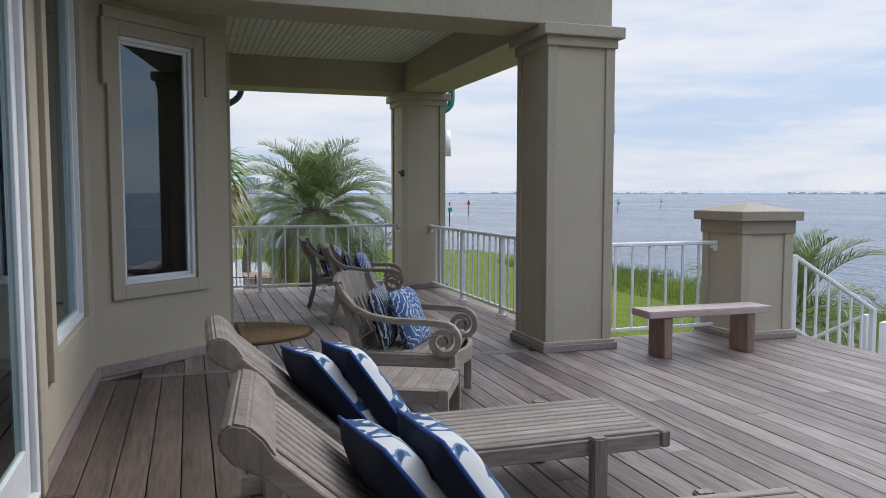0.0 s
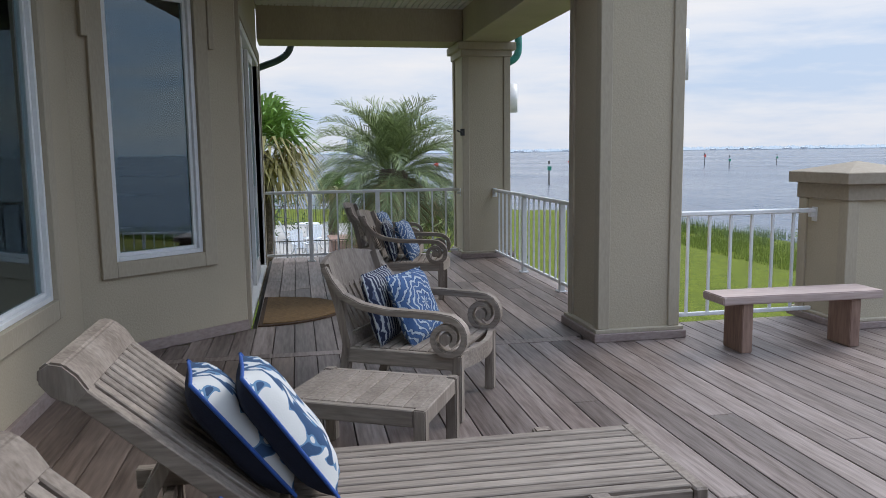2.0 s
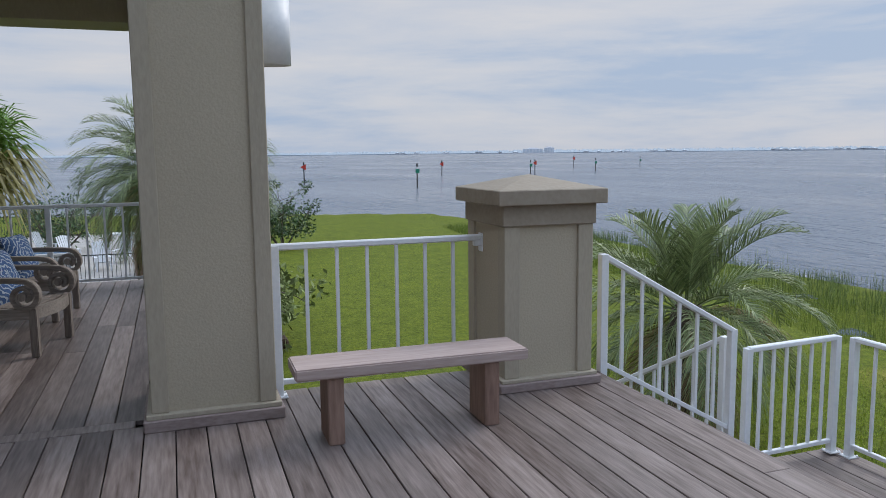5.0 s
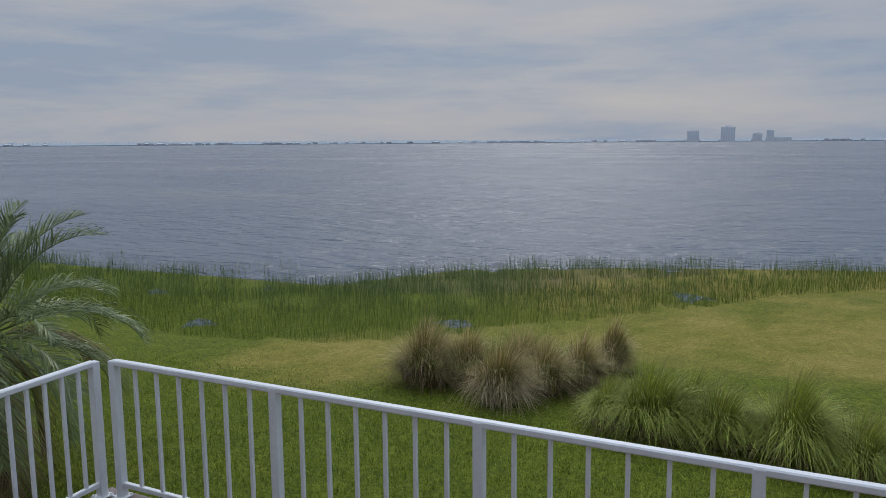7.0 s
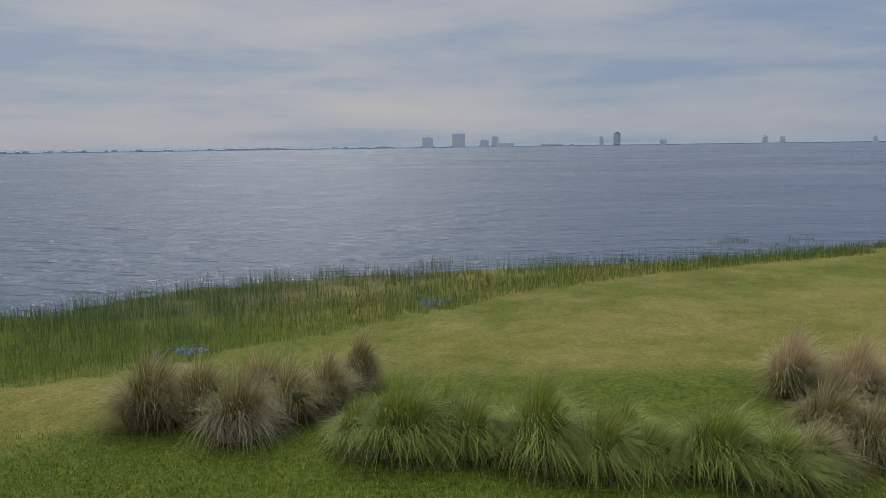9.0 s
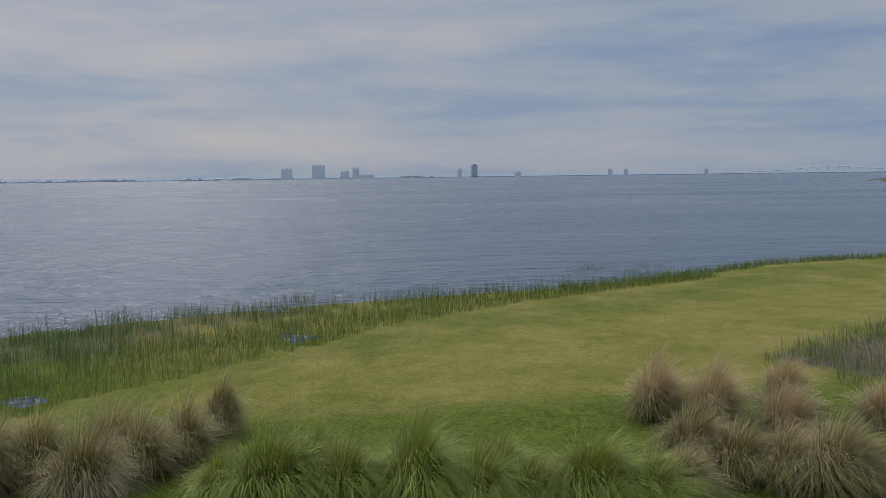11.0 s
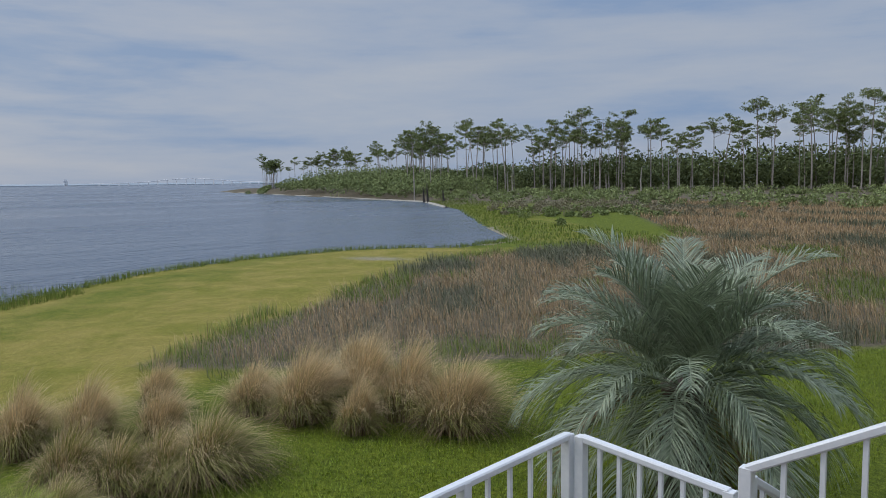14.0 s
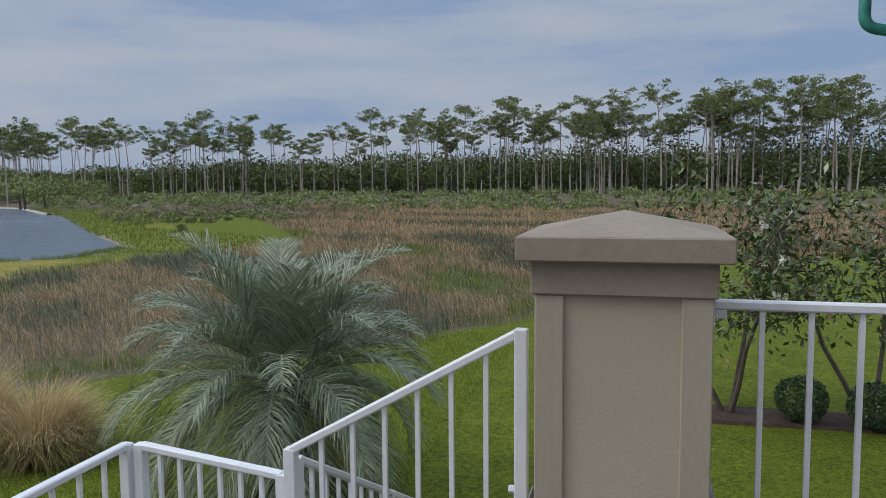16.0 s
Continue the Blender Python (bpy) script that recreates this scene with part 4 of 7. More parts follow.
# ---------------------------------------------------------------- teak chairs
def rounded(bm, off=0.006):
    bmesh.ops.bevel(bm, geom=[e for e in bm.edges if e.is_manifold and e.calc_face_angle(0) > 0.5], offset=off, segments=2, affect="EDGES")
    return bm


def armchair(m):
    c = tagged(empty("armchair", m), "weathered teak armchair with scrolled arms and slatted seat", "chair", "teak armchairs")
    W = 0.36
    # legs
    for y in (-W + 0.02, W - 0.02):
        part("front_leg", rounded(bxb([(0.30, 0.36, y - 0.03, y + 0.03, 0.0, 0.40)], 0)), M_TEAKV, c)
        part("back_leg", strip_solid([(-0.46, 0.0), (-0.40, 0.2), (-0.37, 0.42), (-0.42, 0.66), (-0.50, 0.90)], 0.055, y - 0.025, y + 0.025), M_TEAKV, c)
    # seat frame and slats
    part("side_rail", bxb([(-0.38, 0.31, -W - 0.005, -W + 0.035, 0.31, 0.40)], 0.005), M_TEAK, c)
    part("side_rail", bxb([(-0.38, 0.31, W - 0.035, W + 0.005, 0.31, 0.40)], 0.005), M_TEAK, c)
    bow = [(0.34 + 0.07 * math.cos(math.pi * y / (2 * W)), y) for y in [(-W + 2 * W * k / 12) for k in range(13)]]
    bm = bmesh.new()
    rows = [[bm.verts.new(v) for v in ((x, y, 0.31), (x, y, 0.41), (x - 0.035, y, 0.41), (x - 0.035, y, 0.31))] for x, y in bow]
    for a, b in zip(rows, rows[1:]):
        for k in range(4):
            bm.faces.new((a[k], a[(k + 1) % 4], b[(k + 1) % 4], b[k]))
    bmesh.ops.recalc_face_normals(bm, faces=bm.faces)
    part("front_apron", bm, M_TEAK, c, "bowed teak apron")
    me = mesh_from(bxb([(-0.026, 0.026, -W + 0.036, W - 0.036, 0.385, 0.405)], 0.003), "seat_slat", M_TEAKV)
    for i in range(11):
        piece("seat_slat", me, c, (-0.33 + i * 0.062, 0, 0))
    # back
    part("back_rail", strip_solid([(-0.36, 0.40), (-0.375, 0.48)], 0.035, -W + 0.04, W - 0.04), M_TEAK, c)
    bm = bmesh.new()
    rows = []
    for k in range(13):
        y = -W + 0.02 + (2 * W - 0.04) * k / 12
        bend = -0.07 * math.cos(math.pi * y / (2 * W))
        z1 = 0.90 + 0.045 * math.cos(math.pi * y / (2 * W))
        rows.append([bm.verts.new(v) for v in ((-0.44 + bend, y, 0.72), (-0.51 + bend, y, z1), (-0.54 + bend, y, z1 - 0.005), (-0.475 + bend, y, 0.72))])
    for a, b in zip(rows, rows[1:]):
        for k in range(4):
            bm.faces.new((a[k], a[(k + 1) % 4], b[(k + 1) % 4], b[k]))
    bm.faces.new(rows[0])
    bm.faces.new(rows[-1])
    bmesh.ops.recalc_face_normals(bm, faces=bm.faces)
    part("top_rail", bm, M_TEAKV, c, "wide curved teak top rail")
    for i in range(9):
        y = -0.27 + i * 0.0675
        bend = -0.07 * math.cos(math.pi * y / (2 * W))
        part("back_slat", strip_solid([(-0.375, 0.46), (-0.41 + bend * 0.6, 0.6), (-0.452 + bend, 0.74)], 0.014, y - 0.02, y + 0.02), M_TEAKV, c)
    # arms with scrolls
    for y in (-W, W):
        path = [(-0.50, 0.885), (-0.455, 0.80), (-0.38, 0.715), (-0.26, 0.66), (-0.10, 0.635), (0.08, 0.632), (0.22, 0.628)]
        cx, cz, r0 = 0.275, 0.50, 0.125
        for k in range(26):
            a = math.pi / 2 + 0.15 - k * (2 * math.pi * 1.45) / 25
            r = r0 * (1 - 0.66 * k / 25)
            path.append((cx + r * math.cos(a), cz + r * math.sin(a)))
        th = [0.042] * 7 + [0.042 - 0.012 * k / 25 for k in range(26)]
        bm = strip_solid(path, th, y - 0.035, y + 0.035)
        part("arm", rounded(bm, 0.006), M_TEAK, c, "scrolled teak arm")
        bm = bmesh.new()
        bmesh.ops.create_cone(bm, cap_ends=True, segments=18, radius1=0.034, radius2=0.034, depth=0.084, matrix=Matrix.Translation((cx - 0.005, y, cz)) @ Matrix.Rotation(radians(90), 4, "X"))
        part("scroll_eye", bm, M_TEAKV, c)
    return c


CHAIR_POSES = (pose(1.58, 5.78, 0, 0, 0, -30), pose(2.05, 9.45, 0, 0, 0, -14), pose(1.98, 10.85, 0, 0, 0, -10))
chair = armchair(CHAIR_POSES[0])
for m in CHAIR_POSES[1:]:
    copy_thing(chair, m)


# ---------------------------------------------------------------- cushions
def cushion(m, front, label, size=0.46, thick=0.15, piping=True, back=None):
    p = tagged(empty("throw_pillow", m), label, "pillow", "throw pillows")
    n = 14

    def side(sign):
        bm = bmesh.new()
        g = []
        for i in range(n + 1):
            row = []
            for j in range(n + 1):
                u, v = 2 * i / n - 1, 2 * j / n - 1
                pull = 1 - 0.07 * (1 - abs(u * v)) * (u * u + v * v) / 2
                hgt = thick / 2 * (max(0.0, (1 - u ** 4) * (1 - v ** 4))) ** 0.55
                wob = 0.008 * noise.noise(Vector((u * 2.1, v * 2.1, sign * 3 + size * 9)))
                row.append(bm.verts.new((u * size / 2 * pull, v * size / 2 * pull, sign * (hgt + (wob if hgt > 0.01 else 0)))))
            g.append(row)
        for i in range(n):
            for j in range(n):
                q = (g[i][j], g[i + 1][j], g[i + 1][j + 1], g[i][j + 1])
                bm.faces.new(q if sign > 0 else q[::-1])
        return bm

    part("front_cover", side(1), front, p, smooth=True)
    part("back_cover", side(-1), back or M_NAVY, p, "dark navy back cover" if back is None else "", smooth=True)
    if piping:
        pts = []
        for a, b in (((-1, -1), (1, -1)), ((1, -1), (1, 1)), ((1, 1), (-1, 1)), ((-1, 1), (-1, -1))):
            for k in range(10):
                u, v = a[0] + (b[0] - a[0]) * k / 10, a[1] + (b[1] - a[1]) * k / 10
                pull = 1 - 0.07 * (1 - abs(u * v)) * (u * u + v * v) / 2
                pts.append((u * size / 2 * pull, v * size / 2 * pull, 0))
        pts.append(pts[0])
        part("piping", tube(pts, 0.007, 6), M_PIPE if front == M_FLORAL else front, p, smooth=True)
    return p


def on(base, x, y, z, rx, ry, rz):
    return base @ pose(x, y, z, rx, ry, rz)


for i, b in enumerate(CHAIR_POSES):
    # the cushion stands on the seat and leans on the back
    cushion(on(b, -0.25, -0.07, 0.615, 0, 75, 5), M_STRIPE, "navy and white printed pillow leaning in the teak chair", 0.45, 0.13, back=M_STRIPE)
    cushion(on(b, -0.06, 0.0, 0.605, 0, 68, -5), M_MEDAL, "blue medallion-print pillow leaning in the teak chair", 0.45, 0.15, back=M_MEDAL)


# ---------------------------------------------------------------- loungers
BACK_ANGLE, HINGE, BACK_LEN = 41.0, 1.47, 0.78


def lounger(m):
    c = tagged(empty("sun_lounger", m), "weathered teak slatted sun lounger with raised back", "lounger", "teak sun loungers")
    W, Z = 0.33, 0.34
    for y in (-W + 0.025, W - 0.025):
        part("side_rail", bxb([(0.0, 2.05, y - 0.024, y + 0.024, Z - 0.085, Z - 0.005)], 0.005), M_TEAK, c)
    part("end_board", bxb([(-0.055, -0.001, -W - 0.01, W + 0.01, Z - 0.08, Z + 0.005)], 0.008), M_TEAKV, c)
    part("cross_board", bxb([(HINGE - 0.02, HINGE + 0.03, -W + 0.05, W - 0.05, Z - 0.07, Z - 0.012)], 0.004), M_TEAKV, c)
    me = mesh_from(bxb([(0.001, HINGE - 0.03, -0.026, 0.026, Z - 0.012, Z + 0.010)], 0.004), "seat_slat", M_TEAK)
    for i in range(10):
        piece("seat_slat", me, c, (0, -0.288 + i * 0.064, 0))
    for x in (0.36, 1.92):
        for y in (-W - 0.012, W + 0.012):
            part("leg", rounded(bxb([(x - 0.04, x + 0.04, y - 0.03, y + 0.03, 0.0, Z + 0.012)], 0), 0.008), M_TEAKV, c)
    part("leg_stretcher", bxb([(1.90, 1.94, -W + 0.02, W - 0.02, 0.20, 0.25)], 0.004), M_TEAKV, c)
    # raised back
    t = Matrix.Translation((HINGE, 0, Z)) @ Matrix.Rotation(radians(-BACK_ANGLE), 4, "Y")
    for y in (-W + 0.03, W - 0.03):
        part("back_side_rail", turned(bxb([(0.0, BACK_LEN, y - 0.03, y + 0.03, -0.05, 0.012)], 0.005), t), M_TEAK, c)
    me = mesh_from(turned(bxb([(0.02, BACK_LEN - 0.02, -0.024, 0.024, -0.008, 0.014)], 0.004), t), "back_slat", M_TEAK)
    for i in range(8):
        piece("back_slat", me, c, (0, -0.224 + i * 0.064, 0))
    bm = bmesh.new()
    prof = [(BACK_LEN - 0.03, -0.055), (BACK_LEN - 0.03, 0.014), (BACK_LEN + 0.03, 0.032), (BACK_LEN + 0.085, 0.034), (BACK_LEN + 0.125, 0.012), (BACK_LEN + 0.135, -0.025), (BACK_LEN + 0.11, -0.06), (BACK_LEN + 0.05, -0.072)]
    a = [bm.verts.new((x, -W, z)) for x, z in prof]
    b = [bm.verts.new((x, W, z)) for x, z in prof]
    for k in range(len(prof)):
        bm.faces.new((a[k], a[(k + 1) % len(prof)], b[(k + 1) % len(prof)], b[k]))
    bm.faces.new(a[::-1])
    bm.faces.new(b)
    bmesh.ops.recalc_face_normals(bm, faces=bm.faces)
    part("head_board", rounded(turned(bm, t), 0.008), M_TEAKV, c, "rounded teak head board")
    top = t @ Vector((0.42, 0, -0.05))
    for y in (-0.22, 0.22):
        part("prop_strut", beam_between((top.x, y, top.z), (1.97, y, Z - 0.03), 0.03, 0.045), M_TEAKV, c)
    part("prop_bar", bxb([(1.95, 1.99, -W + 0.05, W - 0.05, Z - 0.055, Z - 0.01)], 0.004), M_TEAKV, c)
    part("prop_bar", turned(bxb([(0.40, 0.44, -W + 0.06, W - 0.06, -0.075, -0.05)], 0.004), t), M_TEAKV, c)
    bm = bmesh.new()
    for y in (-W - 0.03, W + 0.03):
        bmesh.ops.create_cone(bm, cap_ends=True, segments=16, radius1=0.03, radius2=0.03, depth=0.02, matrix=Matrix.Translation((HINGE + 0.25, y, Z - 0.05)) @ Matrix.Rotation(radians(90), 4, "X"))
    part("hinge_cap", bm, M_TEAKV, c)
    return c


def lounger_pose(foot, head):
    a = math.atan2(head[1] - foot[1], head[0] - foot[0])
    return Matrix.Translation((foot[0], foot[1], 0)) @ Matrix.Rotation(a, 4, "Z")


L_POSES = (lounger_pose((2.20, 3.86), (0.1, 3.88)), lounger_pose((2.22, 2.41), (0.08, 2.63)))
lg = lounger(L_POSES[0])
copy_thing(lg, L_POSES[1])
sn, cs = math.sin(radians(BACK_ANGLE)), math.cos(radians(BACK_ANGLE))
for b in L_POSES:
    for x, z, dy, tilt, spin, roll in ((HINGE + 0.15, 0.60, 0.02, -52, 2, 9), (HINGE - 0.02, 0.61, 0.05, -55, -2, 9)):
        cushion(on(b, x, dy, z, roll, tilt, spin), M_FLORAL, "white pillow with blue leaf print and blue piping", 0.52, 0.17)


# ---------------------------------------------------------------- table, bench, mat
def side_table(m):
    c = tagged(empty("side_table", m), "low weathered teak slatted side table", "table")
    a, b, Z = 0.38, 0.30, 0.40
    for x in (-a + 0.035, a - 0.035):
        for y in (-b + 0.035, b - 0.035):
            part("leg", rounded(bxb([(x - 0.03, x + 0.03, y - 0.03, y + 0.03, 0.0, Z + 0.006)], 0), 0.006), M_TEAKV, c)
    part("long_apron", bxb([(-a + 0.066, a - 0.066, -b + 0.01, -b + 0.05, Z - 0.08, Z)], 0.005), M_TEAK, c)
    part("long_apron", bxb([(-a + 0.066, a - 0.066, b - 0.05, b - 0.01, Z - 0.08, Z)], 0.005), M_TEAK, c)
    part("end_apron", bxb([(-a + 0.01, -a + 0.05, -b + 0.066, b - 0.066, Z - 0.08, Z)], 0.005), M_TEAKV, c)
    part("end_apron", bxb([(a - 0.05, a - 0.01, -b + 0.066, b - 0.066, Z - 0.08, Z)], 0.005), M_TEAKV, c)
    me = mesh_from(bxb([(-0.040, 0.040, -b + 0.052, b - 0.052, Z - 0.018, Z + 0.002)], 0.003), "top_slat", M_TEAKV)
    for i in range(8):
        piece("top_slat", me, c, (-0.293 + i * 0.0837, 0, 0))
    return c


side_table(pose(1.15, 4.82, 0, 0, 0, -27))

bench = tagged(empty("bench", pose(4.63, 6.44, 0, 0, 0, -1)), "low wooden bench with pinkish plank top beside the pillar", "bench")
part("seat", rounded(bxb([(-0.68, 0.68, -0.16, 0.16, 0.385, 0.45)], 0), 0.008), M_BENCH, bench, "pale pinkish plank seat")
for x in (-0.46, 0.46):
    part("leg", rounded(bxb([(x - 0.045, x + 0.045, -0.135, 0.135, 0.0, 0.385)], 0), 0.006), M_BENCHLEG, bench, "reddish brown plank leg")

mat_ob = tagged(empty("door_mat", pose(0.42, 8.86, 0)), "half-round brown coir door mat on the deck", "door mat")
for nm, r0, z0, z1, mt in (("border", 0.72, 0.0, 0.014, M_COIRD), ("mat_surface", 0.66, 0.012, 0.022, M_COIR)):
    bm = bmesh.new()
    dx = 0.0 if nm == "border" else 0.04
    ring = [(dx + (0.83 - dx * 1.8) * math.sin(a), r0 * math.cos(a)) for a in [math.pi * k / 30 for k in range(31)]]
    lo = [bm.verts.new((x, y, z0)) for x, y in ring]
    hi = [bm.verts.new((x, y, z1)) for x, y in ring]
    bm.faces.new(lo[::-1])
    bm.faces.new(hi)
    for k in range(len(ring)):
        bm.faces.new((lo[k], lo[(k + 1) % len(ring)], hi[(k + 1) % len(ring)], hi[k]))
    bmesh.ops.recalc_face_normals(bm, faces=bm.faces)
    part(nm, bm, mt, mat_ob, "dark mat border" if nm == "border" else "")


# ---------------------------------------------------------------- land and water
SHORE_Y = [4500, 400, 80, 70, 63, 45, 29, 18, 15, 10, 5, 0, -4, -9, -18, -26, -34, -38, -40.5, -48.5, -66, -96, -129, -175, -240, -300, -500, -4500]
SHORE_X = [-900, -300, -40, 8, 24, 27, 27, 27.5, 32.5, 35, 37, 38.5, 39.5, 42, 47.5, 49.5, 49, 46.5, 43.5, 45, 63, 92, 130, 240, 395, 300, 220, 100]
LAWN_Y = [4500, 400, 80, 70, 63, 51, 30, 16, 11.5, 10, 6.6, 3.6, -0.3, -5, -12, -18, -26, -34, -38, -44]
LAWN_X = [-905, -305, -45, 4, 18.5, 20, 20, 19, 20.4, 23, 26.5, 30.3, 33.8, 37, 40.8, 46.2, 48.2, 47.8, 45, 40]
MARSH = [(24.5, -6.2), (27, -10.5), (28.5, -15), (33, -23), (37.5, -33), (35, -44), (32.5, -55), (46, -75), (70, -110), (60, -150), (-60, -130), (-40, -60), (4, -38), (8, -24), (9.4, -20.0), (12, -16.4), (17, -12), (20.5, -8.6)]


def shore_x(y):
    return np.interp(-np.asarray(y, float), [-v for v in SHORE_Y], SHORE_X)


def lawn_x(y):
    return np.interp(-np.asarray(y, float), [-v for v in LAWN_Y], LAWN_X)


def poly_depth(x, y, poly):
    """Signed distance to a polygon's edge, positive inside."""
    x, y = np.asarray(x, float), np.asarray(y, float)
    inside = np.zeros(x.shape, bool)
    best = np.full(x.shape, 1e9)
    for (x0, y0), (x1, y1) in zip(poly, poly[1:] + poly[:1]):
        cross = ((y0 > y) != (y1 > y)) & (x < (x1 - x0) * (y - y0) / (y1 - y0 + 1e-12) + x0)
        inside ^= cross
        t = np.clip(((x - x0) * (x1 - x0) + (y - y0) * (y1 - y0)) / ((x1 - x0) ** 2 + (y1 - y0) ** 2), 0, 1)
        best = np.minimum(best, np.hypot(x - x0 - t * (x1 - x0), y - y0 - t * (y1 - y0)))
    return np.where(inside, best, -best)


def ground_z(x, y):
    """Lawn that falls gently to the water, with a low marsh beside it."""
    x, y = np.asarray(x, float), np.asarray(y, float)
    d = shore_x(y) - x
    lawn_d = np.where(y > -40, lawn_x(y) - x, 50.0)
    z = np.interp(d, [-60, -8, -1, 0, 2, 14, 30], [-5.5, -4.4, -3.55, -3.42, -3.34, -3.12, -2.66])
    z = np.where((y > 4) & (lawn_d < 0), np.minimum(z, -3.335 + 0.02 * np.sin(x * 3.1 + y * 2.3) + 0.035 * np.sin(x * 1.3 + y * 0.5) + 0.03 * np.sin(x * 0.5 - y * 1.7)), z)
    marsh = np.clip(poly_depth(x, y, MARSH) / 3, 0, 1)
    z = z * (1 - marsh) + np.minimum(z, -3.15) * marsh
    near = np.exp(-(((x - 3) / 9) ** 2 + ((y - 3) / 14) ** 2))
    far_rise = np.clip((-y - 105) / 60, 0, 1) * np.clip(d / 20, 0, 1)
    return z + (GROUND_Z - z) * near * 0.9 + far_rise * 1.3 + 0.03 * np.sin(x * 0.7) * np.sin(y * 0.6 + 1) * (d > 3)


def axis(segs):
    out = [segs[0][0]]
    for a, b, s in segs:
        n = max(1, round((b - a) / s))
        out += [a + (b - a) * (k + 1) / n for k in range(n)]
    return np.array(out)


gx = axis([(-4600, -400, 700), (-400, -60, 20), (-60, -10, 4), (-10, 60, 0.7), (60, 140, 3), (140, 440, 12), (440, 4600, 700)])
gy = axis([(-4600, -520, 680), (-520, -140, 14), (-140, -60, 3), (-60, 30, 0.75), (30, 80, 2.5), (80, 400, 25), (400, 4600, 700)])
GX, GY = np.meshgrid(gx, gy, indexing="ij")
GZ = ground_z(GX, GY)


def mesh_arrays(name, verts, faces, material, smooth=False):
    me = bpy.data.meshes.new(name)
    verts, faces = np.asarray(verts, np.float32), np.asarray(faces, np.int32)
    k = faces.shape[1]
    me.vertices.add(len(verts))
    me.vertices.foreach_set("co", verts.ravel())
    me.loops.add(faces.size)
    me.loops.foreach_set("vertex_index", faces.ravel())
    me.polygons.add(len(faces))
    me.polygons.foreach_set("loop_start", np.arange(0, faces.size, k, dtype=np.int32))
    me.polygons.foreach_set("loop_total", np.full(len(faces), k, np.int32))
    me.polygons.foreach_set("use_smooth", np.full(len(faces), smooth))
    me.update(calc_edges=True)
    me.validate()
    me.materials.append(material)
    return me


ni, nj = GX.shape
idx = np.arange(ni * nj).reshape(ni, nj)
quads = np.stack([idx[:-1, :-1], idx[1:, :-1], idx[1:, 1:], idx[:-1, 1:]], -1).reshape(-1, 4)
ground_me = mesh_arrays("ground", np.stack([GX, GY, GZ], -1).reshape(-1, 3), quads, M_GROUND, True)
cover = np.zeros((ni, nj, 4), np.float32)
cover[..., 3] = 1
dm = poly_depth(GX, GY, MARSH)
lx = np.where(GY > -44, lawn_x(GY), 1e3)
cover[..., 0] = np.maximum(np.clip(dm / 2 + 0.5, 0, 1), np.clip((GX - lx - 6) * 0.3, 0, 0.45) * (GY > -44))
cover[..., 0] = np.maximum(cover[..., 0], np.clip((-GY - 100) / 20, 0, 1) * 0.8)
drym = np.clip((GX - 19) / 5, 0, 1) * np.clip((14 - GY) / 4, 0, 1) * np.clip((GY + 46) / 8, 0, 1)
cover[..., 1] = drym * (0.8 + 0.3 * np.sin(GX * 0.35 + GY * 0.22)) + np.clip(1 - np.hypot(GX - 18.5, GY - 12) / 4.5, 0, 1) * 0.9 + 0.42 * np.clip((-GY - 44) / 3, 0, 1) * np.clip((-GY < 120) * (18 - (shore_x(GY) - GX)) / 4, 0, 1)
cover[..., 2] = np.clip(1.2 - np.hypot((GX - 41) / 4.5, (GY + 30) / 2.2), 0, 1) * 0.62 + np.clip(1 - np.abs(shore_x(GY) - GX - 0.8) / 1.6, 0, 1) * (GY < -42) * (GY > -62) * 0.9
lay = ground_me.color_attributes.new("cover", "FLOAT_COLOR", "POINT")
lay.data.foreach_set("color", cover.reshape(-1))
tagged(new("ground", ground_me), "green lawn running down to marsh and shore", "ground", kind="structure")
wm = bmesh.new()
bmesh.ops.create_grid(wm, x_segments=1, y_segments=1, size=4800)
water = part("water", wm, M_WATER)
water.location = (0, 0, WATER_Z)
tagged(water, "wide grey-blue rippled bay water", "water", kind="structure")
tagged(part("mulch_bed", turned(bxb([(-3.2, 2.2, 0.15, 1.2, -0.2, 0.03)], 0.05), Matrix.Translation((2.4, -12.2, GROUND_Z + 0.02))), M_MULCH), "dark mulch bed under the shrubs", "mulch", kind="structure")
tagged(part("mulch_bed", turned(bxb([(-2.0, 1.5, -1.5, 1.5, -0.2, 0.03)], 0.05), Matrix.Translation((4.2, 21.0, GROUND_Z + 0.06))), M_MULCH), "dark mulch bed under the palm", "mulch", kind="structure")


by = np.linspace(-104, -246, 60)
bx = shore_x(by)
bw = np.interp(-by, [70, 110, 170, 246], [0.3, 0.5, 1.6, 3.5]) * (0.75 + 0.25 * np.sin(by * 0.31))
beach_v = np.stack([np.stack([bx + 0.6, by, np.full(60, WATER_Z - 0.06)], -1), np.stack([bx - bw * 0.5, by + bw * 0.2, np.full(60, WATER_Z + 0.14)], -1), np.stack([bx - bw, by + bw * 0.4, np.full(60, WATER_Z + 0.30)], -1), np.stack([bx - bw - 2, by, np.full(60, WATER_Z - 0.3)], -1)], 1).reshape(-1, 3)
beach_f = [(4 * i + k, 4 * i + k + 1, 4 * i + k + 5, 4 * i + k + 4) for i in range(59) for k in range(3)]
tagged(new("beach", mesh_arrays("beach", beach_v, beach_f, mat("pale_beach_sand", (0.30, 0.28, 0.23), (0.46, 0.43, 0.37), 0.95, 0.6, bump=0.2, fine=6), True)), "pale strip of sand along the headland", "beach", kind="structure")


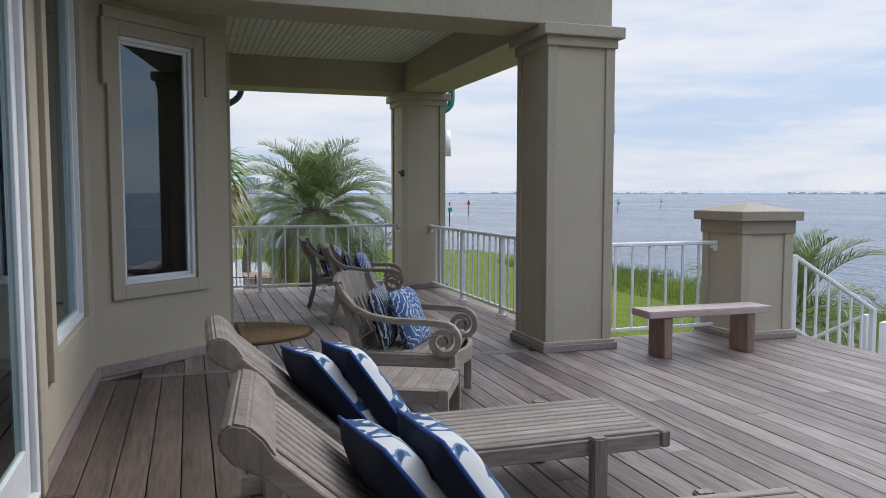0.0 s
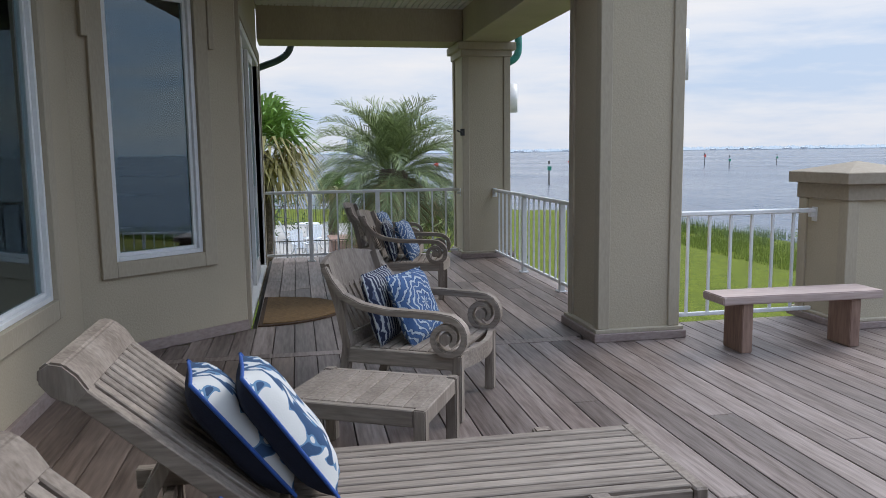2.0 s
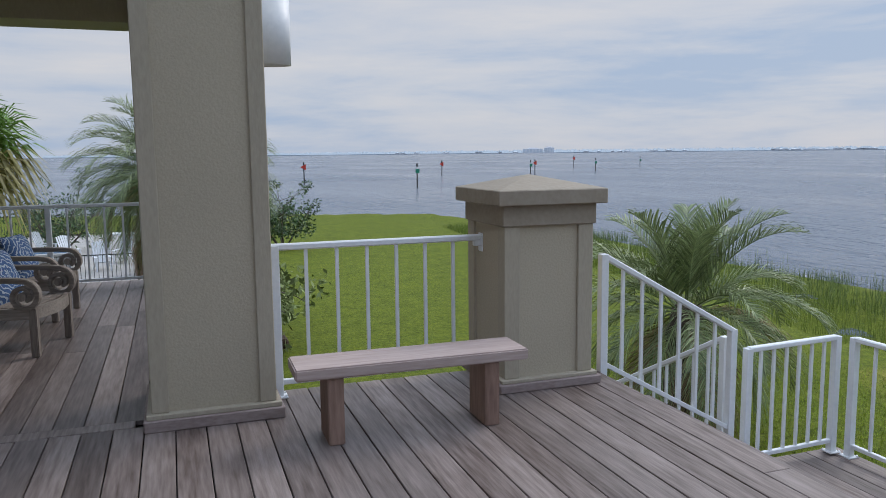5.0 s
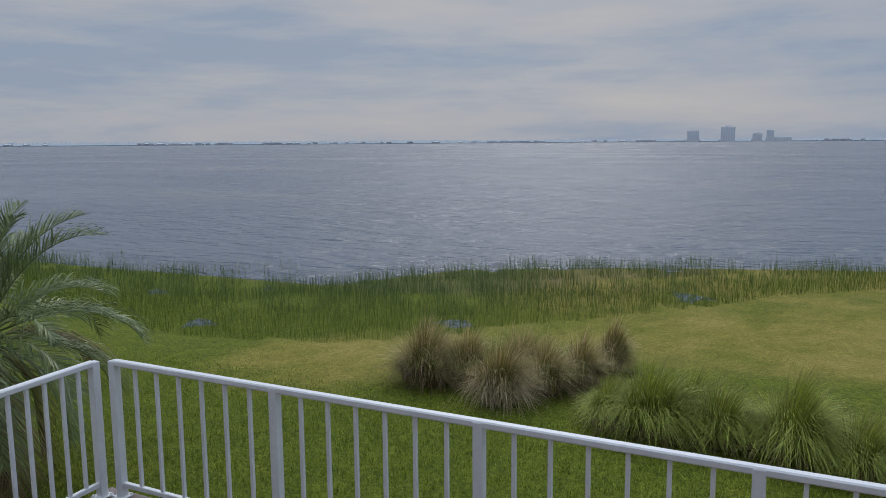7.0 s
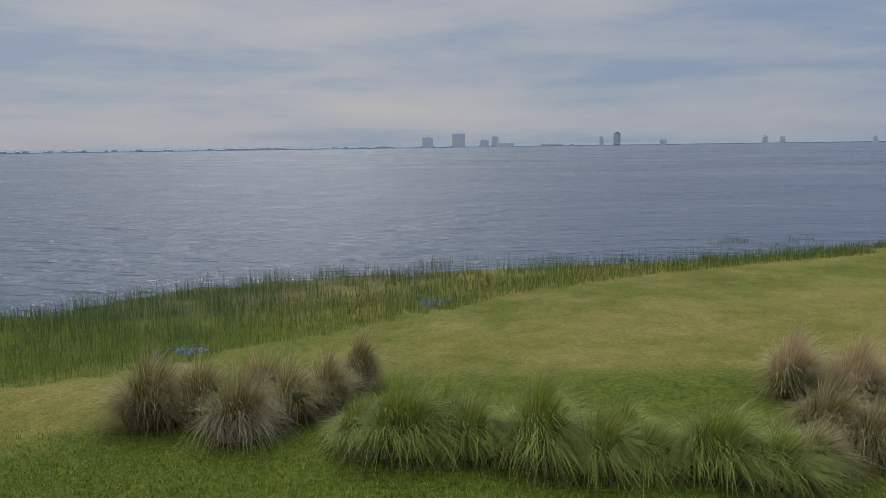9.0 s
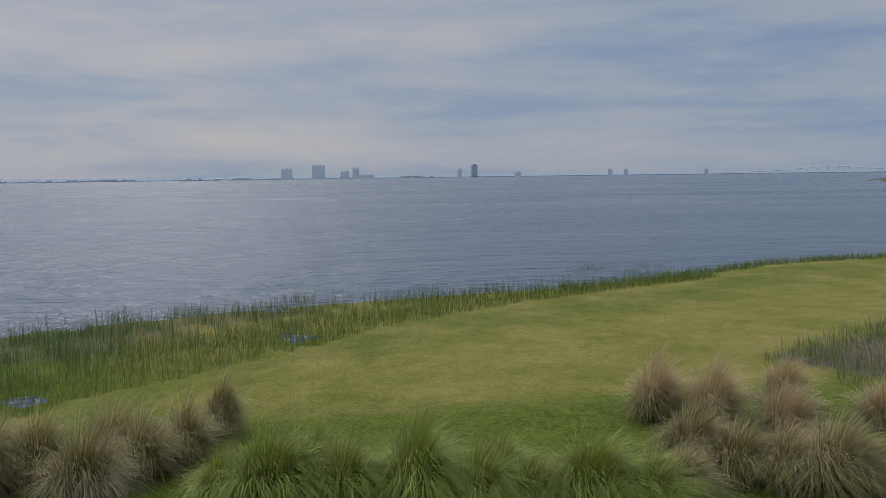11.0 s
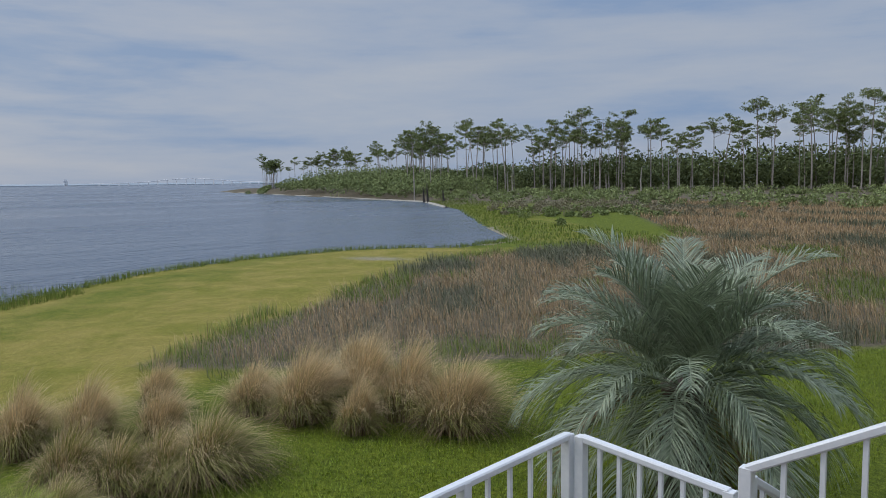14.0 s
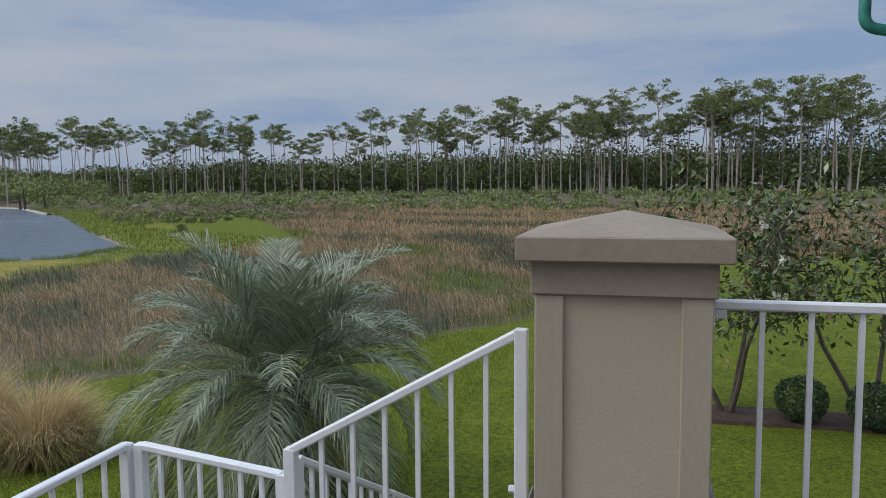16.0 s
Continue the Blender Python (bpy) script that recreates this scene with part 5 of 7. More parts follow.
# ---------------------------------------------------------------- blades: reeds, rushes, clumps
def blades(name, x, y, z, h, lean, ang, width, material, label, category, segs=3, droop=1.0, thing=None):
    """Tapered bent blades, one for each entry of the arrays, as one mesh."""
    n = len(x)
    ca, sa = np.cos(ang), np.sin(ang)
    rows = []
    for k in range(segs + 1):
        s = k / segs
        off = lean * h * s ** 2 * droop
        zz = h * (s - 0.35 * lean * s ** 3 * droop)
        wd = width * (1 - s) ** 0.7 if k < segs else 0
        px, py = x + ca * off, y + sa * off
        if k < segs:
            rows.append(np.stack([px - sa * wd, py + ca * wd, z + zz], -1))
            rows.append(np.stack([px + sa * wd, py - ca * wd, z + zz], -1))
        else:
            rows.append(np.stack([px, py, z + zz], -1))
    V = np.stack(rows, 1)
    m = V.shape[1]
    base = (np.arange(n) * m)[:, None]
    tris = []
    for k in range(segs - 1):
        a, b, c, d = 2 * k, 2 * k + 1, 2 * k + 2, 2 * k + 3
        tris += [[a, b, d], [a, d, c]]
    tris.append([2 * (segs - 1), 2 * (segs - 1) + 1, m - 1])
    F = (base[:, :, None] + np.array(tris)[None]).reshape(-1, 3)
    me = mesh_arrays(name, V.reshape(-1, 3), F, material)
    ob = new(name, me)
    if thing is not None:
        ob.parent = thing
        return ob
    return tagged(ob, label, category, kind="stuff")


def scatter(n, x0, x1, y0, y1, keep):
    x, y = rng.uniform(x0, x1, n), rng.uniform(y0, y1, n)
    k = keep(x, y)
    return x[k], y[k]


def patch(x, y, f=0.25, s=0.0):
    return np.sin(x * f + s) * np.cos(y * f * 1.3 - s * 2) + 0.6 * np.sin(x * f * 2.7 + y * f * 1.9 + s)


# rush belt along the water north of the lawn: close grass by the lawn, open stands of rush with water between them further out
def in_belt(x, y):
    out = (x - lawn_x(y)) / np.maximum(shore_x(y) - lawn_x(y), 0.5)
    gaps = patch(x, y * 0.8, 0.75, 0.4) + 0.8 * patch(x, y, 2.3, 2.0)
    return (x > lawn_x(y) + 0.1) & (out < 1.0 + 0.12 * patch(x, y, 0.6, 1.0)) & (gaps > -1.25 + 1.25 * np.clip(out * 1.6 - 0.45, 0, 1)) & (rng.random(len(x)) < np.clip(1.25 - 0.75 * out, 0.3, 1))


x, y = scatter(260000, 18, 42, -12, 50, in_belt)
near_lawn = np.clip(1.2 - (x - lawn_x(y)) / 6.0, 0, 1)
g = near_lawn > rng.random(len(x)) * 0.9
for sel, mt, lab, hh in ((g, M_REED, "bright green marsh grass along the lawn edge", 0.42), (~g, M_RUSH, "dull green rushes at the water's edge", 0.72)):
    n = int(sel.sum())
    blades("marsh_grass", x[sel], y[sel], ground_z(x[sel], y[sel]) - 0.03, hh * rng.uniform(0.45, 1.15, n), rng.uniform(0.02, 0.4, n), rng.uniform(0, 6.3, n), rng.uniform(0.003, 0.007, n) * np.clip(np.hypot(x[sel] - 6, y[sel] - 2.5) / 24, 0.8, 2), mt, lab, "marsh grass", 2)
# sparse rushes standing in the water
x, y = scatter(22000, 26, 50, -24, 56, lambda x, y: (x > shore_x(y) - 0.5) & (x < shore_x(y) + 2.4 * np.abs(np.sin(y * 0.35)) + 0.4) & (patch(x, y, 1.1) > 0.1) & (y > -11))
n = len(x)
blades("water_reeds", x, y, np.full(n, WATER_Z - 0.2), rng.uniform(0.35, 0.85, n), rng.uniform(0.0, 0.25, n), rng.uniform(0, 6.3, n), rng.uniform(0.005, 0.010, n), M_RUSH, "thin rushes standing in the shallow water", "reeds", 2)
x, y = scatter(640, 42.8, 47.0, -11.2, -5.8, lambda x, y: patch(x, y, 1.4) > -0.1)
n = len(x)
blades("water_reeds", x, y, np.full(n, WATER_Z - 0.2), rng.uniform(0.3, 0.65, n), rng.uniform(0.0, 0.25, n), rng.uniform(0, 6.3, n), rng.uniform(0.006, 0.012, n), M_RUSH, "small stand of rushes in open water", "reeds", 2)
# fringe along the lawn point
x, y = scatter(60000, 36, 52, -48, -4, lambda x, y: (x > shore_x(y) - 1.5) & (x < shore_x(y) + 0.2) & (patch(x, y, 1.3) > -1.0))
n = len(x)
blades("marsh_grass", x, y, ground_z(x, y), rng.uniform(0.18, 0.5, n), rng.uniform(0.05, 0.5, n), rng.uniform(0, 6.3, n), rng.uniform(0.007, 0.014, n), M_REED, "green fringe of grass along the lawn point", "marsh grass", 2)
# needlerush marsh: brown stands, dark rush belts and green tongues of grass
x, y = scatter(330000, -30, 44, -64, -5, lambda x, y: (poly_depth(x, y, MARSH) > -0.3 + 0.7 * patch(x, y, 0.8)) & (shore_x(y) - x > 5) & (rng.random(len(x)) < np.clip(30 / np.hypot(x - 6, y - 2.5), 0.4, 1)) & (x > -12))
zone = patch(x * 0.75 - y * 0.3, y + x * 0.35, 0.21, 1.0) + 0.3 * patch(x, y, 0.9, 2.0) + 0.22 * rng.normal(size=len(x))
edge_in = poly_depth(x, y, MARSH)
west = np.clip((x - 29) / 4, 0, 1) * np.clip(1 - np.abs(y + 27) / 7, 0, 1)
kind = np.where((zone < -0.38) | (west > 0.35 + 0.3 * rng.random(len(x))), 2, np.where((zone > 0.85) | ((edge_in < 1.6 + 0.9 * patch(x, y, 0.5)) & (rng.random(len(x)) < 0.8)), 1, 0))
kind = np.where((kind == 0) & (rng.random(len(x)) < 0.3), 3, kind)
for k, mt, lab, hh in ((3, M_RUSHDARK, "short dark rush under the brown marsh", 0.42), (0, M_MARSH, "brown needlerush marsh beyond the lawn", 0.72), (1, M_REED, "green grass tongues at the edge of the marsh", 0.5), (2, M_RUSHDARK, "dark olive rush belts in the brown marsh", 0.7)):
    sel = kind == k
    n = int(sel.sum())
    dist = np.hypot(x[sel] - 6, y[sel] - 2.5)
    swell = 1 + 0.28 * patch(x[sel], y[sel], 1.1, 0.7)
    blades("needlerush", x[sel], y[sel], ground_z(x[sel], y[sel]), hh * swell * rng.uniform(0.4, 1.15, n), rng.uniform(0.15, 1.0, n), rng.normal(0.3, 1.0, n), rng.uniform(0.004, 0.008, n) * np.clip(dist / 18, 1, 3.2), mt, lab, "marsh grass", 2)
x, y = scatter(90000, -60, 80, -128, -60, lambda x, y: (poly_depth(x, y, MARSH) > 0) & (shore_x(y) - x > 12))
zone = patch(x * 0.5, y * 1.6, 0.13, 0.5) + 0.35 * rng.normal(size=len(x))
for sel, mt, lab, hh in ((zone > -0.75, M_MARSH, "far brown needlerush marsh before the pines", 0.55), (zone <= -0.75, M_RUSHDARK, "dark rush belts in the far marsh", 0.75)):
    n = int(sel.sum())
    blades("needlerush", x[sel], y[sel], ground_z(x[sel], y[sel]), hh * rng.uniform(0.5, 1.2, n), rng.uniform(0.05, 0.6, n), rng.uniform(0, 6.3, n), rng.uniform(0.025, 0.06, n), mt, lab, "marsh grass", 2)
x, y = scatter(80000, 15, 130, -135, -44, lambda x, y: (shore_x(y) - x > 0.8) & (shore_x(y) - x < 13 + 4 * np.sin(y * 0.2)) & (poly_depth(x, y, MARSH) < 0.5))
n = len(x)
blades("marsh_grass", x, y, ground_z(x, y), rng.uniform(0.15, 0.42, n), rng.uniform(0.05, 0.5, n), rng.uniform(0, 6.3, n), rng.uniform(0.02, 0.05, n), M_REED, "bright green grass along the cove", "marsh grass", 2)
# short blades in the lawn near the deck
x, y = scatter(200000, 8.8, 17.5, -18, 17, lambda x, y: (x < lawn_x(y)) & (x < 15.2 + 2.2 * rng.random(len(x))) & (poly_depth(x, y, MARSH) < 0.2))
n = len(x)
blades("lawn_blades", x, y, ground_z(x, y) - 0.005, rng.uniform(0.03, 0.10, n), rng.uniform(0.1, 0.9, n), rng.uniform(0, 6.3, n), rng.uniform(0.004, 0.010, n),
       mat("lawn_blade", (0.10, 0.15, 0.008), (0.30, 0.37, 0.035), 0.75, 0.3, bump=0, fine=1.2, island=True, rand=0.35, translucent=0.2), "short green lawn grass blades", "grass", 1)


def arching(name, x, y, z, peak, tip, reach, ang, width, material, parent, segs=4):
    """Fine blades that rise to about peak and bend over, their tips at height tip, reach away."""
    n = len(x)
    ca, sa = np.cos(ang), np.sin(ang)
    rows = []
    for k in range(segs + 1):
        s = k / segs
        a = 4 * np.maximum(peak - tip * 0.5, 0.02)
        zz = z + a * s * (1 - s) * 0.92 + tip * s
        px, py = x + ca * reach * s ** 1.6 - 0.22 * peak * s ** 2, y + sa * reach * s ** 1.6 - 0.28 * peak * s ** 2
        if k < segs:
            wd = width * (1 - 0.75 * s)
            rows.append(np.stack([px - sa * wd, py + ca * wd, zz], -1))
            rows.append(np.stack([px + sa * wd, py - ca * wd, zz], -1))
        else:
            rows.append(np.stack([px, py, zz], -1))
    V = np.stack(rows, 1)
    m = V.shape[1]
    tris = []
    for k in range(segs - 1):
        tris += [[2 * k, 2 * k + 1, 2 * k + 3], [2 * k, 2 * k + 3, 2 * k + 2]]
    tris.append([m - 3, m - 2, m - 1])
    F = ((np.arange(n) * m)[:, None, None] + np.array(tris)[None]).reshape(-1, 3)
    ob = new(name, mesh_arrays(name, V.reshape(-1, 3), F, material))
    ob.parent = parent
    return ob


def tussock(w, h, kinds, label, n, rg, m):
    """A tussock w wide and h high: blades spring from a tight crown, the outer ones arch over to the ground."""
    t = tagged(empty("ornamental_grass", m), label, "grass clump", "grass clumps")
    ph = rg.uniform(0, 6, 3)
    for mt, share, z0, hs, droop, wd, nm in kinds:
        k = int(n * share)
        a = rg.uniform(0, 6.283, k)
        out = np.sqrt(rg.random(k))
        lobe = 1 + 0.16 * np.sin(a * 3 + ph[0]) + 0.12 * np.sin(a * 5 + ph[1])
        rr = w * 0.27 * out * lobe
        top = h * 1.1 * hs * (1.0 - 0.30 * out ** 2) * rg.uniform(0.62, 1.08, k) * (1 + 0.10 * np.sin(a * 2 + ph[2]))
        tip = top * np.clip(1.0 - droop * out ** 1.3 * rg.uniform(0.6, 1.25, k), -0.02, 1.0)
        reach = w * 0.60 * (0.12 + 0.9 * out) * lobe * rg.uniform(0.6, 1.2, k)
        arching(nm, rr * np.cos(a), rr * np.sin(a), h * z0 * (1 - 0.5 * out), top * (1 - z0 * 0.4) * 0.62, tip * (1 - z0 * 0.4), reach, a + rg.normal(0, 0.6, k), rg.uniform(0.6, 1.3, k) * wd, mt, t)
    return t


K_BROWN = [(M_OLIVE, 0.40, 0.0, 1.0, 0.5, 0.0060, "blades"), (M_TAN, 0.22, 0.1, 1.05, 0.5, 0.0050, "dry_blades"), (M_DKBLADE, 0.38, 0.0, 0.72, 0.95, 0.0065, "dead_skirt")]
K_STRAW = [(M_OLIVE, 0.28, 0.0, 1.0, 0.4, 0.0060, "blades"), (M_TAN, 0.25, 0.1, 0.95, 0.6, 0.0050, "dry_blades"), (M_STRAW, 0.47, 0.0, 0.78, 1.0, 0.0065, "straw_skirt")]
K_GREEN = [(M_GREENB, 0.62, 0.0, 1.0, 0.8, 0.0070, "blades"), (M_OLIVE, 0.18, 0.0, 1.1, 0.3, 0.0045, "stalks"), (M_DKBLADE, 0.20, 0.0, 0.6, 1.0, 0.0065, "dead_skirt")]
K_PLUME = [(M_TAN, 0.46, 0.30, 1.05, 0.55, 0.0045, "plumes"), (M_OLIVE, 0.30, 0.0, 0.85, 0.8, 0.0060, "blades"), (M_DKBLADE, 0.24, 0.0, 0.65, 1.0, 0.0065, "dead_skirt")]
K_MOP = [(M_TAN, 0.20, 0.25, 1.0, 0.7, 0.0045, "plumes"), (M_OLIVE, 0.45, 0.0, 0.98, 0.9, 0.0060, "blades"), (M_DKBLADE, 0.35, 0.0, 0.75, 1.0, 0.0065, "dead_skirt")]
CLUMPS = (
    (K_BROWN, "brown and olive grass tussock on the lawn", ((17.5, 9.15, 1.25, 1.3), (17.8, 8.4, 1.0, 1.15), (17.9, 6.9, 1.05, 1.05), (18.7, 6.45, 0.95, 1.0), (18.4, 7.5, 1.0, 1.1), (20.0, 6.15, 0.7, 1.1))),
    (K_STRAW, "olive grass tussock with a bleached straw skirt", ((16.9, 7.35, 1.05, 1.25),)),
    (K_GREEN, "green grass tussock in a row on the lawn", ((16.5, 4.7, 1.35, 1.15), (16.5, 3.7, 1.15, 0.95), (16.35, 2.7, 1.3, 1.2), (16.2, 1.85, 1.2, 0.9), (16.2, 1.15, 1.05, 0.7), (16.15, 0.3, 1.25, 1.0), (16.0, -0.45, 1.15, 0.75), (17.0, 4.2, 1.0, 0.95), (16.7, 1.5, 1.0, 0.85), (16.6, 5.4, 0.9, 0.8))),
    (K_MOP, "olive mop-headed grass tussock with a dark skirt", ((16.3, -1.0, 0.95, 0.7), (17.3, -1.55, 1.1, 1.1), (16.7, -2.0, 1.0, 0.95), (16.4, -2.5, 0.95, 0.95), (16.25, -3.15, 1.5, 1.05))),
    (K_PLUME, "tan plumed grass tussock on the lawn", ((19.8, -1.8, 1.1, 1.15), (19.3, -2.7, 1.1, 1.15), (20.5, -4.6, 0.85, 0.95), (18.7, -5.6, 1.25, 0.95), (17.4, -5.8, 1.4, 1.25), (15.95, -5.85, 0.7, 0.92), (16.75, -6.85, 1.1, 1.4), (15.85, -7.05, 1.3, 1.36), (14.65, -7.05, 1.6, 1.22), (18.8, -8.4, 1.2, 1.0), (17.8, -6.5, 1.1, 1.05), (18.3, -3.5, 1.0, 1.0))),
)
rc = np.random.default_rng(19)
for kinds, label, spots in CLUMPS:
    for x, y, w, h in spots:
        tussock(w, h, kinds, label, int(1600 + 1000 * w * h), rc, pose(x, y, float(ground_z(x, y)) - 0.02))


# ---------------------------------------------------------------- palms
def feather_palm(x, y, crown_z, reach, fronds, label, dry=4, trunk_r=0.22, seed=1, bend=0.6, leaf=None):
    rg = np.random.default_rng(seed)
    z0 = float(ground_z(x, y)) - 0.05
    t = tagged(empty("pindo_palm", pose(x, y, z0)), label, "palm tree", "palms")
    hgt = crown_z - z0
    k = 14
    part("trunk", tube([(0.05 * math.sin(i), 0.04 * math.cos(i * 1.3), hgt * i / k) for i in range(k + 1)], [trunk_r * (1.25 - 0.3 * i / k) * (1 + 0.08 * (i % 2)) for i in range(k + 1)], 12), M_TRUNK, t, "stout trunk with old leaf bases")
    V, F, VD, FD = [], [], [], []
    stems = bmesh.new()
    for f in range(fronds + dry):
        dead = f >= fronds
        az = f * 2.39996 + rg.normal(0, 0.1)
        age = 1.0 if dead else f / max(1, fronds - 1)
        elev = radians(86 - 118 * age ** 1.15 + rg.normal(0, 4)) if not dead else radians(-42 + rg.normal(0, 14))
        length = reach * (0.82 + 0.28 * rg.random()) * (0.85 if age < 0.12 else 1)
        p = Vector((0.10 * math.cos(az), 0.10 * math.sin(az), hgt - 0.05))
        steps_n, pts = 16, []
        e = elev
        for s in range(steps_n + 1):
            pts.append(p.copy())
            e -= radians(0.8 + 13.0 * (s / steps_n) ** 1.3 * (bend + age * (1.5 - bend) * 0.8))
            e = max(e, radians(-88))
            p = p + Vector((math.cos(az) * math.cos(e), math.sin(az) * math.cos(e), math.sin(e))) * (length / steps_n)
        tube(pts, [0.016 * (1 - 0.8 * i / steps_n) for i in range(steps_n + 1)], 4, stems)
        side = Vector((-math.sin(az), math.cos(az), 0))
        vv, ff = (VD, FD) if dead else (V, F)
        nl = 64
        for i in range(nl):
            s = 0.14 + 0.85 * i / nl
            q = s * steps_n
            a = pts[int(q)].lerp(pts[min(int(q) + 1, steps_n)], q - int(q))
            d = (pts[min(int(q) + 1, steps_n)] - pts[max(int(q) - 1, 0)]).normalized()
            up = side.cross(d).normalized()
            if up.z < 0:
                up = -up
            ll = reach * 0.33 * (math.sin(math.pi * min(1.0, 0.16 + s * 0.88)) ** 0.6) * (0.85 + 0.3 * rg.random())
            for sg in (-1, 1):
                w = (side * sg * 0.55 + up * (0.34 + 0.10 * rg.normal()) + d * (0.85 + 0.10 * rg.normal())).normalized()
                drop = Vector((0, 0, -ll * (0.10 + 0.18 * rg.random() + 0.42 * age)))
                wd = d * (0.0115 + 0.004 * rg.random())
                b0 = len(vv)
                p1, p2, tip = a + w * ll * 0.4 + drop * 0.10, a + w * ll * 0.74 + drop * 0.45, a + w * ll * 0.98 + drop
                vv += [a - wd * 0.7, a + wd * 0.7, p1 - wd, p1 + wd, p2 - wd * 0.75, p2 + wd * 0.75, tip]
                ff += [(b0, b0 + 1, b0 + 3), (b0, b0 + 3, b0 + 2), (b0 + 2, b0 + 3, b0 + 5), (b0 + 2, b0 + 5, b0 + 4), (b0 + 4, b0 + 5, b0 + 6)]
    for nm, vs, fs, mt, lab in (("crown", V, F, leaf or M_PALM, "arching feather fronds"), ("dry_fronds", VD, FD, M_PALM_DRY, "hanging dry fronds")):
        if fs:
            ob = new(nm, mesh_arrays(nm, [tuple(v) for v in vs], fs, mt))
            ob.parent = t
            tagged(ob, lab)
    part("midrib", stems, leaf or M_PALM, t)
    return t


def fan_palm(x, y, crown_z, reach, label, seed=3, leaves=34):
    rg = np.random.default_rng(seed)
    z0 = float(ground_z(x, y)) - 0.05
    t = tagged(empty("fan_palm", pose(x, y, z0)), label, "palm tree", "palms")
    hgt = crown_z - z0
    k = 26
    part("trunk", tube([(0.04 * math.sin(i * 0.4), 0.03 * math.cos(i * 0.5), hgt * i / k) for i in range(k + 1)], [0.17 * (1.1 - 0.15 * i / k) * (1 + 0.14 * (i % 2)) for i in range(k + 1)], 11), M_TRUNK, t, "ragged trunk with leaf stubs")
    V, F, VD, FD = [], [], [], []
    for f in range(leaves):
        az = f * 2.39996
        age = f / leaves
        el = radians(84 - 128 * age)
        dead = age > 0.55
        base = Vector((0, 0, hgt))
        d = Vector((math.cos(az) * math.cos(el), math.sin(az) * math.cos(el), math.sin(el)))
        hub = base + d * reach * (0.42 + 0.12 * rg.random())
        side = d.cross(Vector((0, 0, 1))).normalized()
        up = side.cross(d).normalized()
        vv, ff = (VD, FD) if dead else (V, F)
        b0 = len(vv)
        vv += [base - side * 0.015, base + side * 0.015, hub]
        ff.append((b0, b0 + 1, b0 + 2))
        for i in range(26):
            a = radians(-125 + 250 * i / 25)
            w = (d * math.cos(a) + side * math.sin(a) + up * 0.18 * math.cos(i * math.pi)).normalized()
            ll = reach * 0.62 * (0.75 + 0.25 * math.cos(a)) * (0.9 + 0.2 * rg.random())
            p1 = hub + w * ll * 0.6
            p2 = hub + w * ll + Vector((0, 0, -0.35 * ll * (0.6 + 0.6 * rg.random()) * (1.6 if dead else 1)))
            sw = w.cross(up).normalized() * 0.034
            b0 = len(vv)
            vv += [hub, p1 - sw, p1 + sw, p2]
            ff += [(b0, b0 + 1, b0 + 2), (b0 + 1, b0 + 3, b0 + 2)]
    for nm, vs, fs, mt, lab in (("crown", V, F, M_FAN, "bright green fan leaves"), ("dry_leaves", VD, FD, M_FANOLD, "hanging yellowed fan leaves")):
        ob = new(nm, mesh_arrays(nm, [tuple(v) for v in vs], fs, mt))
        ob.parent = t
        tagged(ob, lab)
    return t


feather_palm(3.45, 22.8, 1.05, 2.7, 70, "tall feathery pindo palm behind the porch", 16, 0.42, 1, 0.65, M_PALMGREENSHADE)
# takes the darker leaf colour in place of backlight
feather_palm(10.7, 11.95, -0.78, 2.15, 34, "grey-green pindo palm beside the lawn stairs", 8, 0.24, 2, 0.45, M_PALMGREENSHADE)
feather_palm(10.2, -6.2, -0.95, 2.3, 62, "full grey-green pindo palm on the lawn", 3, 0.26, 5, 0.5)
fan_palm(0.12, 17.2, 1.62, 1.35, "fan palm with a ragged trunk by the patio", 3, 40)
fan_palm(2.2, 33.0, 0.1, 0.8, "smaller fan palm beyond the patio", 4, 26)
fan_palm(2.0, 16.3, -1.7, 0.8, "small bushy fan palm below the porch", 6, 24)


